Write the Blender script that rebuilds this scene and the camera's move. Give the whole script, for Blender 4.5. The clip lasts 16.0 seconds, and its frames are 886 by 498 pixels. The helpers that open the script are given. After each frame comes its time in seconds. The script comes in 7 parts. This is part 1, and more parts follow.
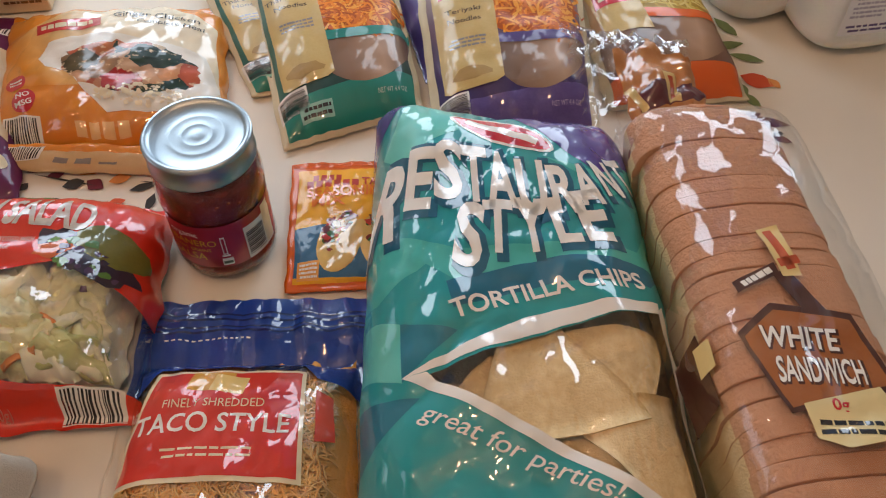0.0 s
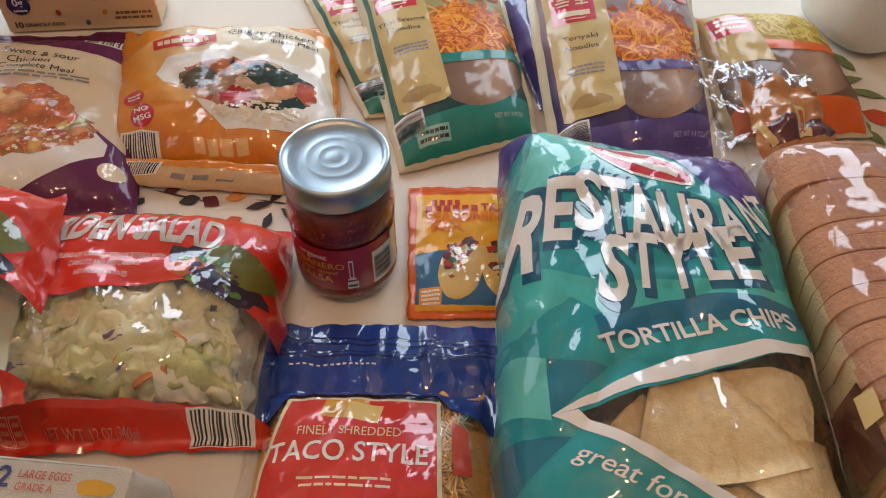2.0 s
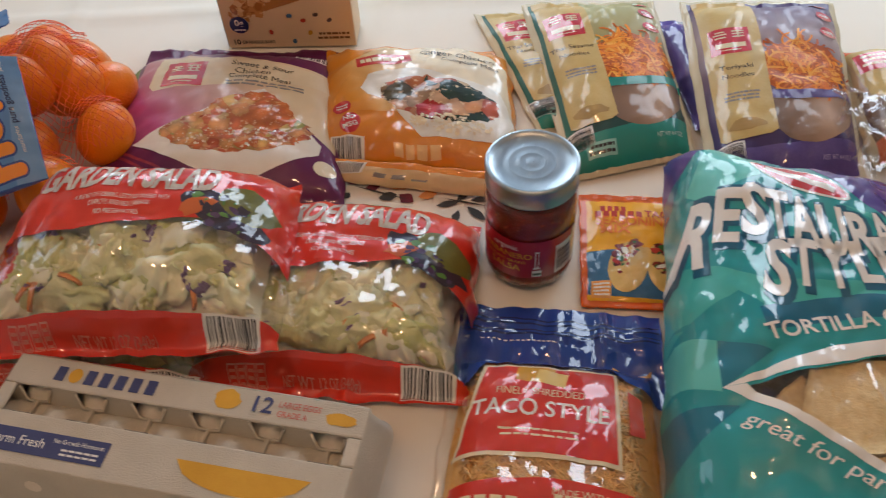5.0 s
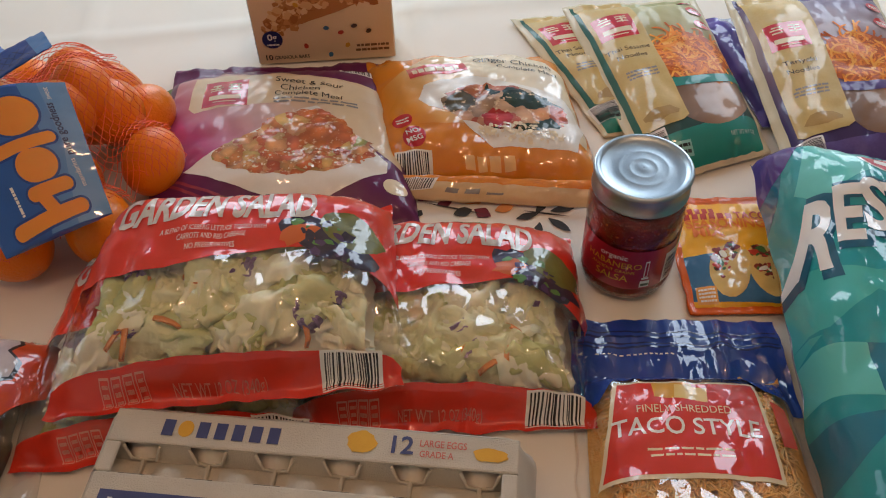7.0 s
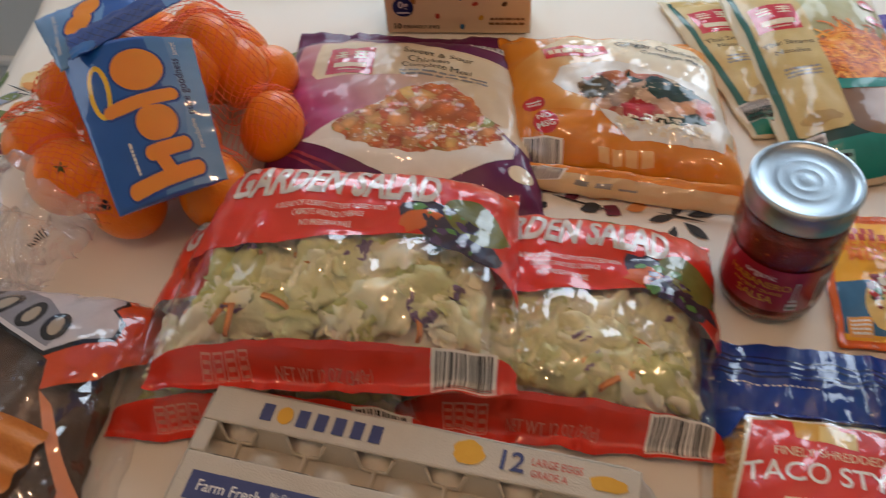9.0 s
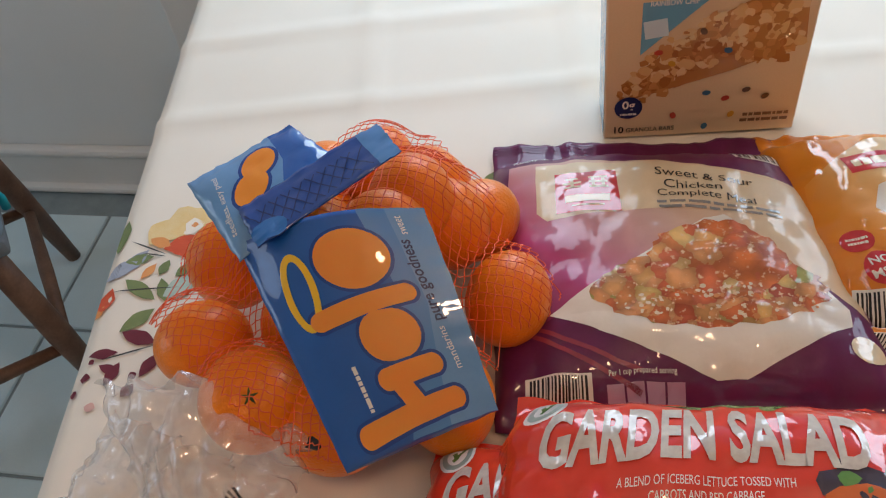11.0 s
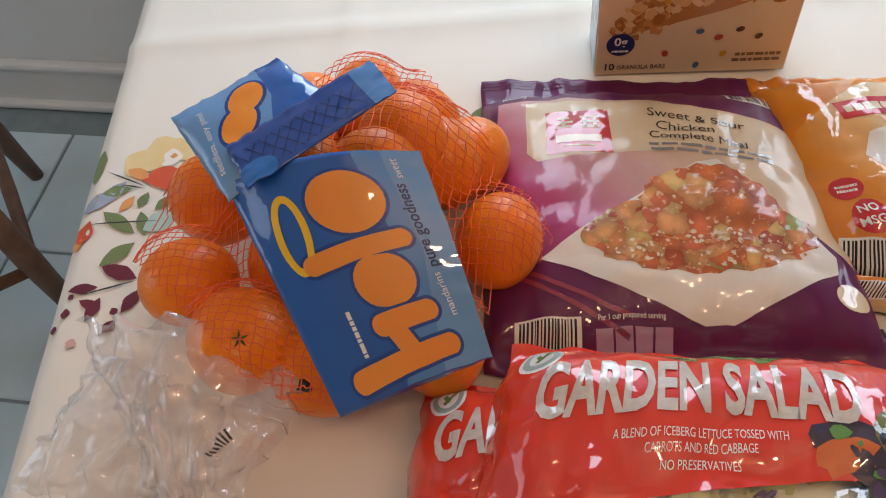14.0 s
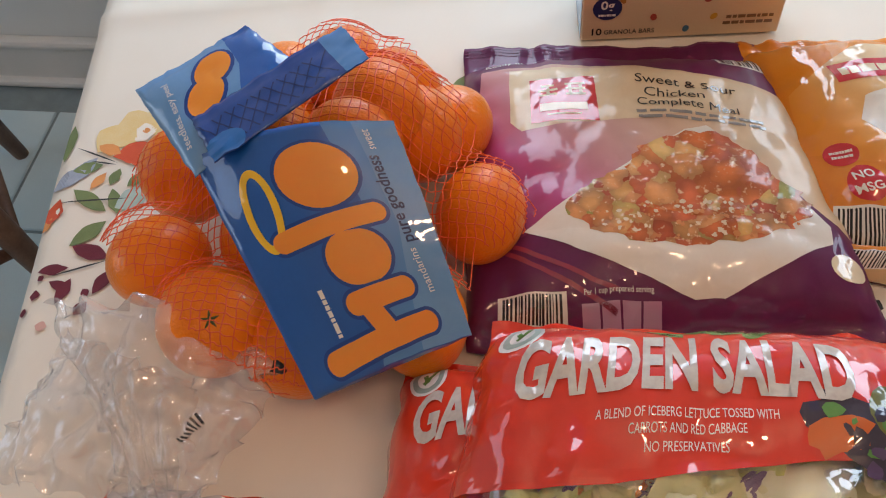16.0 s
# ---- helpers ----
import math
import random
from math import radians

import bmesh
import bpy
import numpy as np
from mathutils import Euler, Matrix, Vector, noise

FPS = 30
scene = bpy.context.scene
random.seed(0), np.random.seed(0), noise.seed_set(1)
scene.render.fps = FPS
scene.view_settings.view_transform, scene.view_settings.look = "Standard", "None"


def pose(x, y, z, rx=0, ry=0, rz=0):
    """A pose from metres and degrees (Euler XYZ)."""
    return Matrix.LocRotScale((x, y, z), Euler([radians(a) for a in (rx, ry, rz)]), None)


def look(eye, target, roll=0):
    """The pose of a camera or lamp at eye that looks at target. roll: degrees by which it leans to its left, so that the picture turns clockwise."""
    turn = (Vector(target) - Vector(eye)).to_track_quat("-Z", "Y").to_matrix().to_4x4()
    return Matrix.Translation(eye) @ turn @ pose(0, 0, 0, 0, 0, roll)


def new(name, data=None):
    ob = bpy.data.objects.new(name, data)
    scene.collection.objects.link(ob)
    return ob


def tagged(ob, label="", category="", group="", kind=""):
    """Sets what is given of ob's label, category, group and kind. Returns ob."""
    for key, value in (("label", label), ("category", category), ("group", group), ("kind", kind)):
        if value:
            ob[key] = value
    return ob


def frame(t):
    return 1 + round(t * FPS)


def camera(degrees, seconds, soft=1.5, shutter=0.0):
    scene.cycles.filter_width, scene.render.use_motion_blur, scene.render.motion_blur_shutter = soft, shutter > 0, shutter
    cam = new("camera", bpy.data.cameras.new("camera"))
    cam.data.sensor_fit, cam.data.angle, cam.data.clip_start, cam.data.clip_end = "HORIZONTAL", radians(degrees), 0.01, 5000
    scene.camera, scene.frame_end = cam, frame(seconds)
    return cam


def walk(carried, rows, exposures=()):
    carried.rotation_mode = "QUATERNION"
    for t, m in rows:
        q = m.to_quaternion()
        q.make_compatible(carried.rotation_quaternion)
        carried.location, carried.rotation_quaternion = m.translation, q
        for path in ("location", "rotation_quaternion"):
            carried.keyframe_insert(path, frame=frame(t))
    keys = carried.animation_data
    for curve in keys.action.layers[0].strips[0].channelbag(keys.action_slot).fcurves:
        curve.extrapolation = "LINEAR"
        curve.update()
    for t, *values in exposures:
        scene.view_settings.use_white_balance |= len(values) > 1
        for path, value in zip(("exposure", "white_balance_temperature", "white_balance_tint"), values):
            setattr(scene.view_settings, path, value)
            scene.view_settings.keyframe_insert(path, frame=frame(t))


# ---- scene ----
cam = camera(54.2, 16.0, soft=1.1, shutter=0.35)
METRES, EYE, TILT, LEAN, TURN = 0.82, 0.50, -50.0, 0.0, 0.0
PATH = [
    (0, (0.084, 0.046, 0.556), (0.105, 1.3, -1.002), 0.0),
    (0.5, (0.071, 0.053, 0.553), (0.072, 1.306, -1.006), 0.4),
    (1, (0.043, 0.057, 0.561), (0.036, 1.313, -0.995), -0.2),
    (1.5, (0.019, 0.058, 0.551), (-0.009, 1.333, -0.99), -0.3),
    (2, (0.006, 0.059, 0.55), (-0.035, 1.349, -0.979), -0.1),
    (2.5, (-0.012, 0.062, 0.548), (-0.067, 1.355, -0.976), -0.6),
    (3, (-0.024, 0.064, 0.551), (-0.071, 1.358, -0.973), -2.0),
    (3.5, (-0.029, 0.053, 0.56), (-0.048, 1.344, -0.968), -2.4),
    (4, (-0.012, 0.021, 0.579), (-0.048, 1.313, -0.947), 0.8),
    (4.5, (-0.005, -0.016, 0.611), (-0.218, 1.279, -0.898), -1.9),
    (5, (-0.064, -0.034, 0.617), (-0.312, 1.275, -0.876), -3.8),
    (7.5, (-0.218, -0.012, 0.59), (-0.283, 1.327, -0.894), -2.1),
    (8, (-0.221, -0.015, 0.586), (-0.284, 1.316, -0.905), -2.5),
    (8.5, (-0.229, 0.0, 0.583), (-0.325, 1.312, -0.923), -1.2),
    (9, (-0.241, 0.028, 0.569), (-0.543, 1.298, -0.946), -3.9),
    (9.5, (-0.308, 0.099, 0.552), (-0.737, 1.367, -0.935), -8.1),
    (10, (-0.419, 0.167, 0.53), (-0.816, 1.525, -0.883), -9.2),
    (12.5, (-0.476, 0.247, 0.504), (-0.788, 1.401, -1.099), -9.0),
    (13, (-0.479, 0.245, 0.508), (-0.769, 1.404, -1.096), -7.5),
    (13.5, (-0.471, 0.249, 0.508), (-0.782, 1.399, -1.099), -8.2),
    (14, (-0.482, 0.243, 0.515), (-0.77, 1.4, -1.091), -7.2),
    (14.5, (-0.483, 0.247, 0.517), (-0.778, 1.414, -1.081), -7.3),
    (15, (-0.474, 0.254, 0.496), (-0.753, 1.402, -1.118), -7.5),
    (15.5, (-0.481, 0.254, 0.497), (-0.755, 1.377, -1.135), -7.1),
    (16, (-0.473, 0.257, 0.497), (-0.754, 1.365, -1.143), -8.2),
]
# the clip's camera opens up a little, and turns cooler, towards the bright end of the table
EXPOSURES = [(0, -0.12, 6500, 12), (4.5, -0.22, 6480, 12), (7.5, -0.34, 6430, 12), (9, -0.26, 6320, 11), (10, -0.24, 6100, 9), (12.5, -0.04, 6150, 10), (16, -0.04, 6180, 11)]
walk(cam, [(t, look(eye, target, roll)) for t, eye, target, roll in PATH], EXPOSURES)

# ---- light ----
world = bpy.data.worlds.new("world")
scene.world = world
world.use_nodes = True
sky = world.node_tree.nodes.new("ShaderNodeTexSky")
sky.sky_type, sky.sun_disc = "NISHITA", False
sky.sun_elevation, sky.sun_rotation = radians(35), radians(200)
world.node_tree.nodes["Background"].inputs["Strength"].default_value = 0.12
world.node_tree.links.new(sky.outputs[0], world.node_tree.nodes["Background"].inputs["Color"])


def area_lamp(name, m, sx, sy, watts, colour):
    data = bpy.data.lights.new(name, "AREA")
    data.shape, data.size, data.size_y, data.energy, data.color = "RECTANGLE", sx, sy, watts, colour
    ob = new(name, data)
    ob.matrix_world = m
    return ob


# daylight through the window behind the table, and the warm bulbs of the ceiling fixture
for wx in (-0.58, 0.50):
    area_lamp("window_and_fill_light", look((wx, 1.60, 0.55), (wx * 0.95, 0.75, 0.0)), 0.60, 0.74, 9.0, (0.77, 0.89, 1.0))
# extra daylight lamp at the added west opening, lifting the left wall and floor
area_lamp("window_and_fill_light", look((-2.98, 0.4, 0.75), (-1.2, 0.7, -0.5)), 1.3, 1.25, 7.0, (0.84, 0.91, 1.0))
for bx, by, watts in ((-0.80, 0.20, 3.8), (-0.32, -0.05, 5.6), (0.24, 0.20, 6.4)):
    lamp = bpy.data.lights.new("bulb_light", "POINT")
    lamp.energy, lamp.color, lamp.shadow_soft_size = watts, (1.0, 0.58, 0.33), 0.05
    new("bulb_light", lamp).location = (bx, by, 1.42)


# ---- materials ----
def hexa(h):
    """Linear colour from a web colour."""
    v = [int(h[i:i + 2], 16) / 255 for i in (1, 3, 5)]
    return tuple(x / 12.92 if x <= 0.04045 else ((x + 0.055) / 1.055) ** 2.4 for x in v) + (1,)


MATS = {}


def surface(name, a, b=None, rough=0.5, scale=40, bump=0.1, fine=400, metal=0.0, coat=0.0, island=0.0, sub=0.0, spread=0.5, bumpscale=None):
    """A painted or natural surface: two colours mixed by noise at two scales, with fine relief."""
    if name in MATS:
        return MATS[name]
    m = bpy.data.materials.new(name)
    m.use_nodes = True
    nt = m.node_tree
    n, l = nt.nodes, nt.links
    p = n["Principled BSDF"]
    co = n.new("ShaderNodeTexCoord")
    big = n.new("ShaderNodeTexNoise")
    big.inputs["Scale"].default_value, big.inputs["Detail"].default_value = scale, 4
    small = n.new("ShaderNodeTexNoise")
    small.inputs["Scale"].default_value, small.inputs["Detail"].default_value = fine, 3
    for tex in (big, small):
        l.new(co.outputs["Object"], tex.inputs["Vector"])
    mix = n.new("ShaderNodeMath")
    mix.operation = "MULTIPLY_ADD"
    l.new(small.outputs["Fac"], mix.inputs[0])
    mix.inputs[1].default_value = 0.4
    l.new(big.outputs["Fac"], mix.inputs[2])
    ramp = n.new("ShaderNodeMapRange")
    ramp.inputs["From Min"].default_value, ramp.inputs["From Max"].default_value = 0.7 - spread / 2, 0.7 + spread / 2
    l.new(mix.outputs[0], ramp.inputs["Value"])
    fac = ramp.outputs["Result"]
    if island:
        geo = n.new("ShaderNodeNewGeometry")
        obi = n.new("ShaderNodeObjectInfo")
        add = n.new("ShaderNodeMath")
        add.operation = "ADD"
        l.new(geo.outputs["Random Per Island"], add.inputs[0])
        l.new(obi.outputs["Random"], add.inputs[1])
        fr = n.new("ShaderNodeMath")
        fr.operation = "FRACT"
        l.new(add.outputs[0], fr.inputs[0])
        im = n.new("ShaderNodeMix")
        im.inputs[0].default_value = island
        l.new(fac, im.inputs[2])
        l.new(fr.outputs[0], im.inputs[3])
        fac = im.outputs[0]
    col = n.new("ShaderNodeMix")
    col.data_type = "RGBA"
    l.new(fac, col.inputs[0])
    col.inputs[6].default_value = hexa(a)
    col.inputs[7].default_value = hexa(b or a)
    l.new(col.outputs[2], p.inputs["Base Color"])
    p.inputs["Roughness"].default_value, p.inputs["Metallic"].default_value = rough, metal
    p.inputs["Coat Weight"].default_value, p.inputs["Coat Roughness"].default_value = coat, 0.12
    if sub:
        p.inputs["Subsurface Weight"].default_value = sub
        p.inputs["Subsurface Radius"].default_value = (0.01, 0.006, 0.003)
        p.inputs["Subsurface Scale"].default_value = 0.4
    if bump:
        bp = n.new("ShaderNodeBump")
        bp.inputs["Strength"].default_value, bp.inputs["Distance"].default_value = bump, 0.002
        src = small if bumpscale is None else n.new("ShaderNodeTexNoise")
        if bumpscale is not None:
            src.inputs["Scale"].default_value, src.inputs["Detail"].default_value = bumpscale, 3
            l.new(co.outputs["Object"], src.inputs["Vector"])
        l.new(src.outputs["Fac"], bp.inputs["Height"])
        l.new(bp.outputs["Normal"], p.inputs["Normal"])
    MATS[name] = m
    return m


def crinkle(n, l, amount, scale, across=0.4, turn=24):
    """The normal of creased film: drawn-out flat facets in two directions, each tilted its own way, on a slow swell."""
    co, warp = n.new("ShaderNodeTexCoord"), n.new("ShaderNodeTexNoise")
    warp.inputs["Scale"].default_value, warp.inputs["Detail"].default_value = 30, 2
    l.new(co.outputs["Object"], warp.inputs["Vector"])

    def bent(angle, stretch, shift):
        mp, mix = n.new("ShaderNodeMapping"), n.new("ShaderNodeVectorMath")
        mp.inputs["Rotation"].default_value = (0.3, 0.2, radians(angle))
        mp.inputs["Scale"].default_value = (1.0, stretch, 0.8)
        l.new(co.outputs["Object"], mp.inputs["Vector"])
        mix.operation = "MULTIPLY_ADD"
        l.new(warp.outputs["Color"], mix.inputs[0])
        mix.inputs[1].default_value = (shift, shift, shift)
        l.new(mp.outputs["Vector"], mix.inputs[2])
        return mix.outputs["Vector"]

    geo = n.new("ShaderNodeNewGeometry")
    last = geo.outputs["Normal"]

    def lean(source, weight):
        off, tilt = n.new("ShaderNodeVectorMath"), n.new("ShaderNodeVectorMath")
        off.operation, tilt.operation = "SUBTRACT", "MULTIPLY_ADD"
        l.new(source, off.inputs[0])
        off.inputs[1].default_value = (0.5, 0.5, 0.5)
        l.new(off.outputs["Vector"], tilt.inputs[0])
        tilt.inputs[1].default_value = (amount * weight,) * 3
        l.new(last, tilt.inputs[2])
        return tilt.outputs["Vector"]

    swell = n.new("ShaderNodeTexNoise")
    swell.inputs["Scale"].default_value, swell.inputs["Detail"].default_value = scale * 0.6, 1
    l.new(co.outputs["Object"], swell.inputs["Vector"])
    last = lean(swell.outputs["Color"], 0.8)
    for angle, stretch, shift, size, weight in ((turn, across * 0.7, 0.022, scale * 0.8, 0.8), (turn + 66, across * 0.5, 0.018, scale * 1.5, 0.55), (turn - 30, across, 0.012, scale * 3.4, 0.3)):
        cell = n.new("ShaderNodeTexVoronoi")
        cell.inputs["Scale"].default_value = size
        l.new(bent(angle, stretch, shift), cell.inputs["Vector"])
        last = lean(cell.outputs["Color"], weight)
    fin = n.new("ShaderNodeVectorMath")
    fin.operation = "NORMALIZE"
    l.new(last, fin.inputs[0])
    return fin.outputs["Vector"]


def foil(name, a, b=None, rough=0.3, crease=0.35, scale=30):
    """Printed packaging film: a glossy, creased skin over the ink."""
    key = "film_" + name
    if key in MATS:
        return MATS[key]
    m = surface(key, a, b or a, rough=max(rough, 0.45), scale=scale, bump=crease * 0.5, bumpscale=45, coat=0.75, spread=0.8)
    n, l = m.node_tree.nodes, m.node_tree.links
    p = n["Principled BSDF"]
    l.new(crinkle(n, l, crease * 1.2, 30), p.inputs["Coat Normal"])
    p.inputs["Coat Roughness"].default_value, p.inputs["Coat IOR"].default_value = 0.03, 1.85
    p.inputs["Specular IOR Level"].default_value = 0.2
    return m


def fade(name, sh, start, end, stops, crease=0.35):
    """Printed film whose ink runs from colour to colour along a line on a sheet, from (u, v) to (u, v)."""
    m = foil(name, stops[0][1], crease=crease)
    n, l = m.node_tree.nodes, m.node_tree.links
    a, b = sh.at(*start), sh.at(*end)
    d = (b - a) / (b - a).length_squared
    co, dot, wob, add, ramp = n.new("ShaderNodeTexCoord"), n.new("ShaderNodeVectorMath"), n.new("ShaderNodeTexNoise"), n.new("ShaderNodeMath"), n.new("ShaderNodeValToRGB")
    sub = n.new("ShaderNodeVectorMath")
    sub.operation, dot.operation, add.operation = "SUBTRACT", "DOT_PRODUCT", "MULTIPLY_ADD"
    l.new(co.outputs["Object"], sub.inputs[0])
    sub.inputs[1].default_value = a
    l.new(sub.outputs["Vector"], dot.inputs[0])
    dot.inputs[1].default_value = d
    wob.inputs["Scale"].default_value = 14
    l.new(co.outputs["Object"], wob.inputs["Vector"])
    l.new(wob.outputs["Fac"], add.inputs[0])
    add.inputs[1].default_value = 0.16
    l.new(dot.outputs["Value"], add.inputs[2])
    marks = ramp.color_ramp.elements
    while len(marks) < len(stops):
        marks.new(0.5)
    for e, (at, colour) in zip(marks, stops):
        e.position, e.color = min(at + 0.08, 1), hexa(colour)
    l.new(add.outputs[0], ramp.inputs[0])
    l.new(ramp.outputs["Color"], n["Principled BSDF"].inputs["Base Color"])
    return m


def cooked(name, colours, size=70, crease=0.2):
    """A printed photograph of cooked food: pieces of many colours with dark gaps, gleams and sauce between them."""
    m = foil(name, colours[0], crease=crease)
    n, l = m.node_tree.nodes, m.node_tree.links
    co, warp, mv, cell, gap, ramp = (n.new("ShaderNode" + k) for k in ("TexCoord", "TexNoise", "VectorMath", "TexVoronoi", "TexVoronoi", "ValToRGB"))
    warp.inputs["Scale"].default_value, warp.inputs["Detail"].default_value = size * 1.1, 3
    l.new(co.outputs["Object"], warp.inputs["Vector"])
    mv.operation = "MULTIPLY_ADD"
    l.new(warp.outputs["Color"], mv.inputs[0])
    mv.inputs[1].default_value = (0.9 / size,) * 3
    l.new(co.outputs["Object"], mv.inputs[2])
    gap.feature = "F1"
    for tex in (cell, gap):
        tex.inputs["Scale"].default_value = size
        l.new(mv.outputs["Vector"], tex.inputs["Vector"])
    marks = ramp.color_ramp.elements
    ramp.color_ramp.interpolation = "EASE"
    while len(marks) < len(colours):
        marks.new(0.5)
    for k, (e, colour) in enumerate(zip(marks, colours)):
        e.position, e.color = 0.18 + 0.64 * k / len(colours), hexa(colour)
    split = n.new("ShaderNodeSeparateColor")
    l.new(cell.outputs["Color"], split.inputs["Color"])
    l.new(split.outputs[0], ramp.inputs[0])
    tone, fine, both, gleam = n.new("ShaderNodeMapRange"), n.new("ShaderNodeTexNoise"), n.new("ShaderNodeMix"), n.new("ShaderNodeMapRange")
    tone.inputs["From Min"].default_value, tone.inputs["From Max"].default_value = 0.2, 0.75
    tone.inputs["To Min"].default_value, tone.inputs["To Max"].default_value = 1.1, 0.6
    l.new(gap.outputs["Distance"], tone.inputs["Value"])
    both.data_type, both.blend_type = "RGBA", "MULTIPLY"
    both.inputs[0].default_value = 1.0
    l.new(ramp.outputs["Color"], both.inputs[6])
    l.new(tone.outputs["Result"], both.inputs[7])
    fine.inputs["Scale"].default_value, fine.inputs["Detail"].default_value = size * 3.2, 2
    l.new(co.outputs["Object"], fine.inputs["Vector"])
    gleam.inputs["From Min"].default_value, gleam.inputs["From Max"].default_value = 0.60, 0.72
    l.new(fine.outputs["Fac"], gleam.inputs["Value"])
    pale = n.new("ShaderNodeMix")
    pale.data_type = "RGBA"
    l.new(gleam.outputs["Result"], pale.inputs[0])
    l.new(both.outputs[2], pale.inputs[6])
    pale.inputs[7].default_value = hexa("#e9c79c")
    l.new(pale.outputs[2], n["Principled BSDF"].inputs["Base Color"])
    return m


def clear_film(name, rough=0.03, crease=0.9, tint=(1, 1, 1, 1), gloss=0.13, folds=26, milk=0.0):
    m = bpy.data.materials.new(name)
    m.use_nodes = True
    n, l = m.node_tree.nodes, m.node_tree.links
    n.remove(n["Principled BSDF"])
    tr, gl, mx = n.new("ShaderNodeBsdfTransparent"), n.new("ShaderNodeBsdfGlossy"), n.new("ShaderNodeMixShader")
    tr.inputs["Color"].default_value = tint
    gl.inputs["Roughness"].default_value = rough
    fr = n.new("ShaderNodeLayerWeight")
    bent = crinkle(n, l, crease * 0.62, folds)
    l.new(bent, gl.inputs["Normal"])
    l.new(bent, fr.inputs["Normal"])
    pw = n.new("ShaderNodeMath")
    pw.operation = "POWER"
    l.new(fr.outputs["Facing"], pw.inputs[0])
    pw.inputs[1].default_value = 3.0
    add = n.new("ShaderNodeMath")
    add.operation = "MULTIPLY_ADD"
    l.new(pw.outputs[0], add.inputs[0])
    add.inputs[1].default_value, add.inputs[2].default_value = 0.5, gloss
    l.new(add.outputs[0], mx.inputs[0])
    l.new(tr.outputs[0], mx.inputs[1])
    l.new(gl.outputs[0], mx.inputs[2])
    out = mx.outputs[0]
    if milk:
        df, mm = n.new("ShaderNodeBsdfDiffuse"), n.new("ShaderNodeMixShader")
        df.inputs["Color"].default_value = (0.85, 0.83, 0.81, 1)
        mm.inputs[0].default_value = milk
        l.new(out, mm.inputs[1])
        l.new(df.outputs[0], mm.inputs[2])
        out = mm.outputs[0]
    l.new(out, n["Material Output"].inputs["Surface"])
    MATS[name] = m
    return m


FILM = clear_film("clear_film")
BREAD_FILM = clear_film("clear_bread_film", 0.03, 0.75, (1, 1, 1, 1), 0.085, 22)
WHITE_INK = foil("white_ink", "#efece4")
CREAM_INK = foil("cream_ink", "#ead9b4")
BLACK_INK = foil("black_ink", "#1c1a1c")
GREY_INK = foil("grey_ink", "#8d8a86")
RED_INK = foil("red_ink", "#c8242a")
GOLD_INK = foil("gold_ink", "#d9a023")
ORANGE_INK = foil("orange_ink", "#ef7f1a")
NAVY_INK = foil("navy_ink", "#22305e")


# ---- building tools ----
from mathutils.geometry import tessellate_polygon


def link(name, verts, faces, mats, parent=None, label="", indices=None, smooth=True):
    me = bpy.data.meshes.new(name)
    me.from_pydata([tuple(v) for v in verts], [], faces)
    for m in (mats if isinstance(mats, (list, tuple)) else [mats]):
        me.materials.append(m)
    if indices is not None:
        me.polygons.foreach_set("material_index", indices)
    me.polygons.foreach_set("use_smooth", [smooth] * len(me.polygons))
    me.update()
    ob = new(name, me)
    if parent:
        ob.parent = parent
    if label:
        ob["label"] = label
    return ob


def part(name, bm, material, parent=None, label="", smooth=True, m=None):
    """Links a bmesh as one mesh object, under a thing or a part."""
    me = bpy.data.meshes.new(name)
    for f in bm.faces:
        f.smooth = smooth
    bm.to_mesh(me)
    bm.free()
    for x in (material if isinstance(material, (list, tuple)) else [material]):
        me.materials.append(x)
    ob = new(name, me)
    if parent:
        ob.parent = parent
    if m is not None:
        ob.matrix_basis = m
    if label:
        ob["label"] = label
    return ob


def thing(name, label, category, m=None, group="", kind=""):
    e = new(name)
    e.empty_display_size = 0.02
    if m is not None:
        e.matrix_basis = m
    return tagged(e, label, category, group, kind)


def box_bm(sx, sy, sz, bevel=0.0, centre=(0, 0, 0), segs=2):
    bm = bmesh.new()
    bmesh.ops.create_cube(bm, size=1)
    bmesh.ops.scale(bm, vec=(sx, sy, sz), verts=bm.verts)
    if bevel:
        bmesh.ops.bevel(bm, geom=bm.edges[:], offset=bevel, segments=segs, affect="EDGES", profile=0.5)
    bmesh.ops.translate(bm, vec=centre, verts=bm.verts)
    return bm


def lathe_bm(rows, steps=48, cap=True):
    """Rows of (radius, height), turned about z."""
    bm = bmesh.new()
    rings = [[bm.verts.new((r * math.cos(2 * math.pi * k / steps), r * math.sin(2 * math.pi * k / steps), z)) for k in range(steps)] for r, z in rows]
    for a, b in zip(rings, rings[1:]):
        for k in range(steps):
            bm.faces.new((a[k], a[(k + 1) % steps], b[(k + 1) % steps], b[k]))
    if cap:
        bm.faces.new(rings[0][::-1])
        bm.faces.new(rings[-1])
    return bm


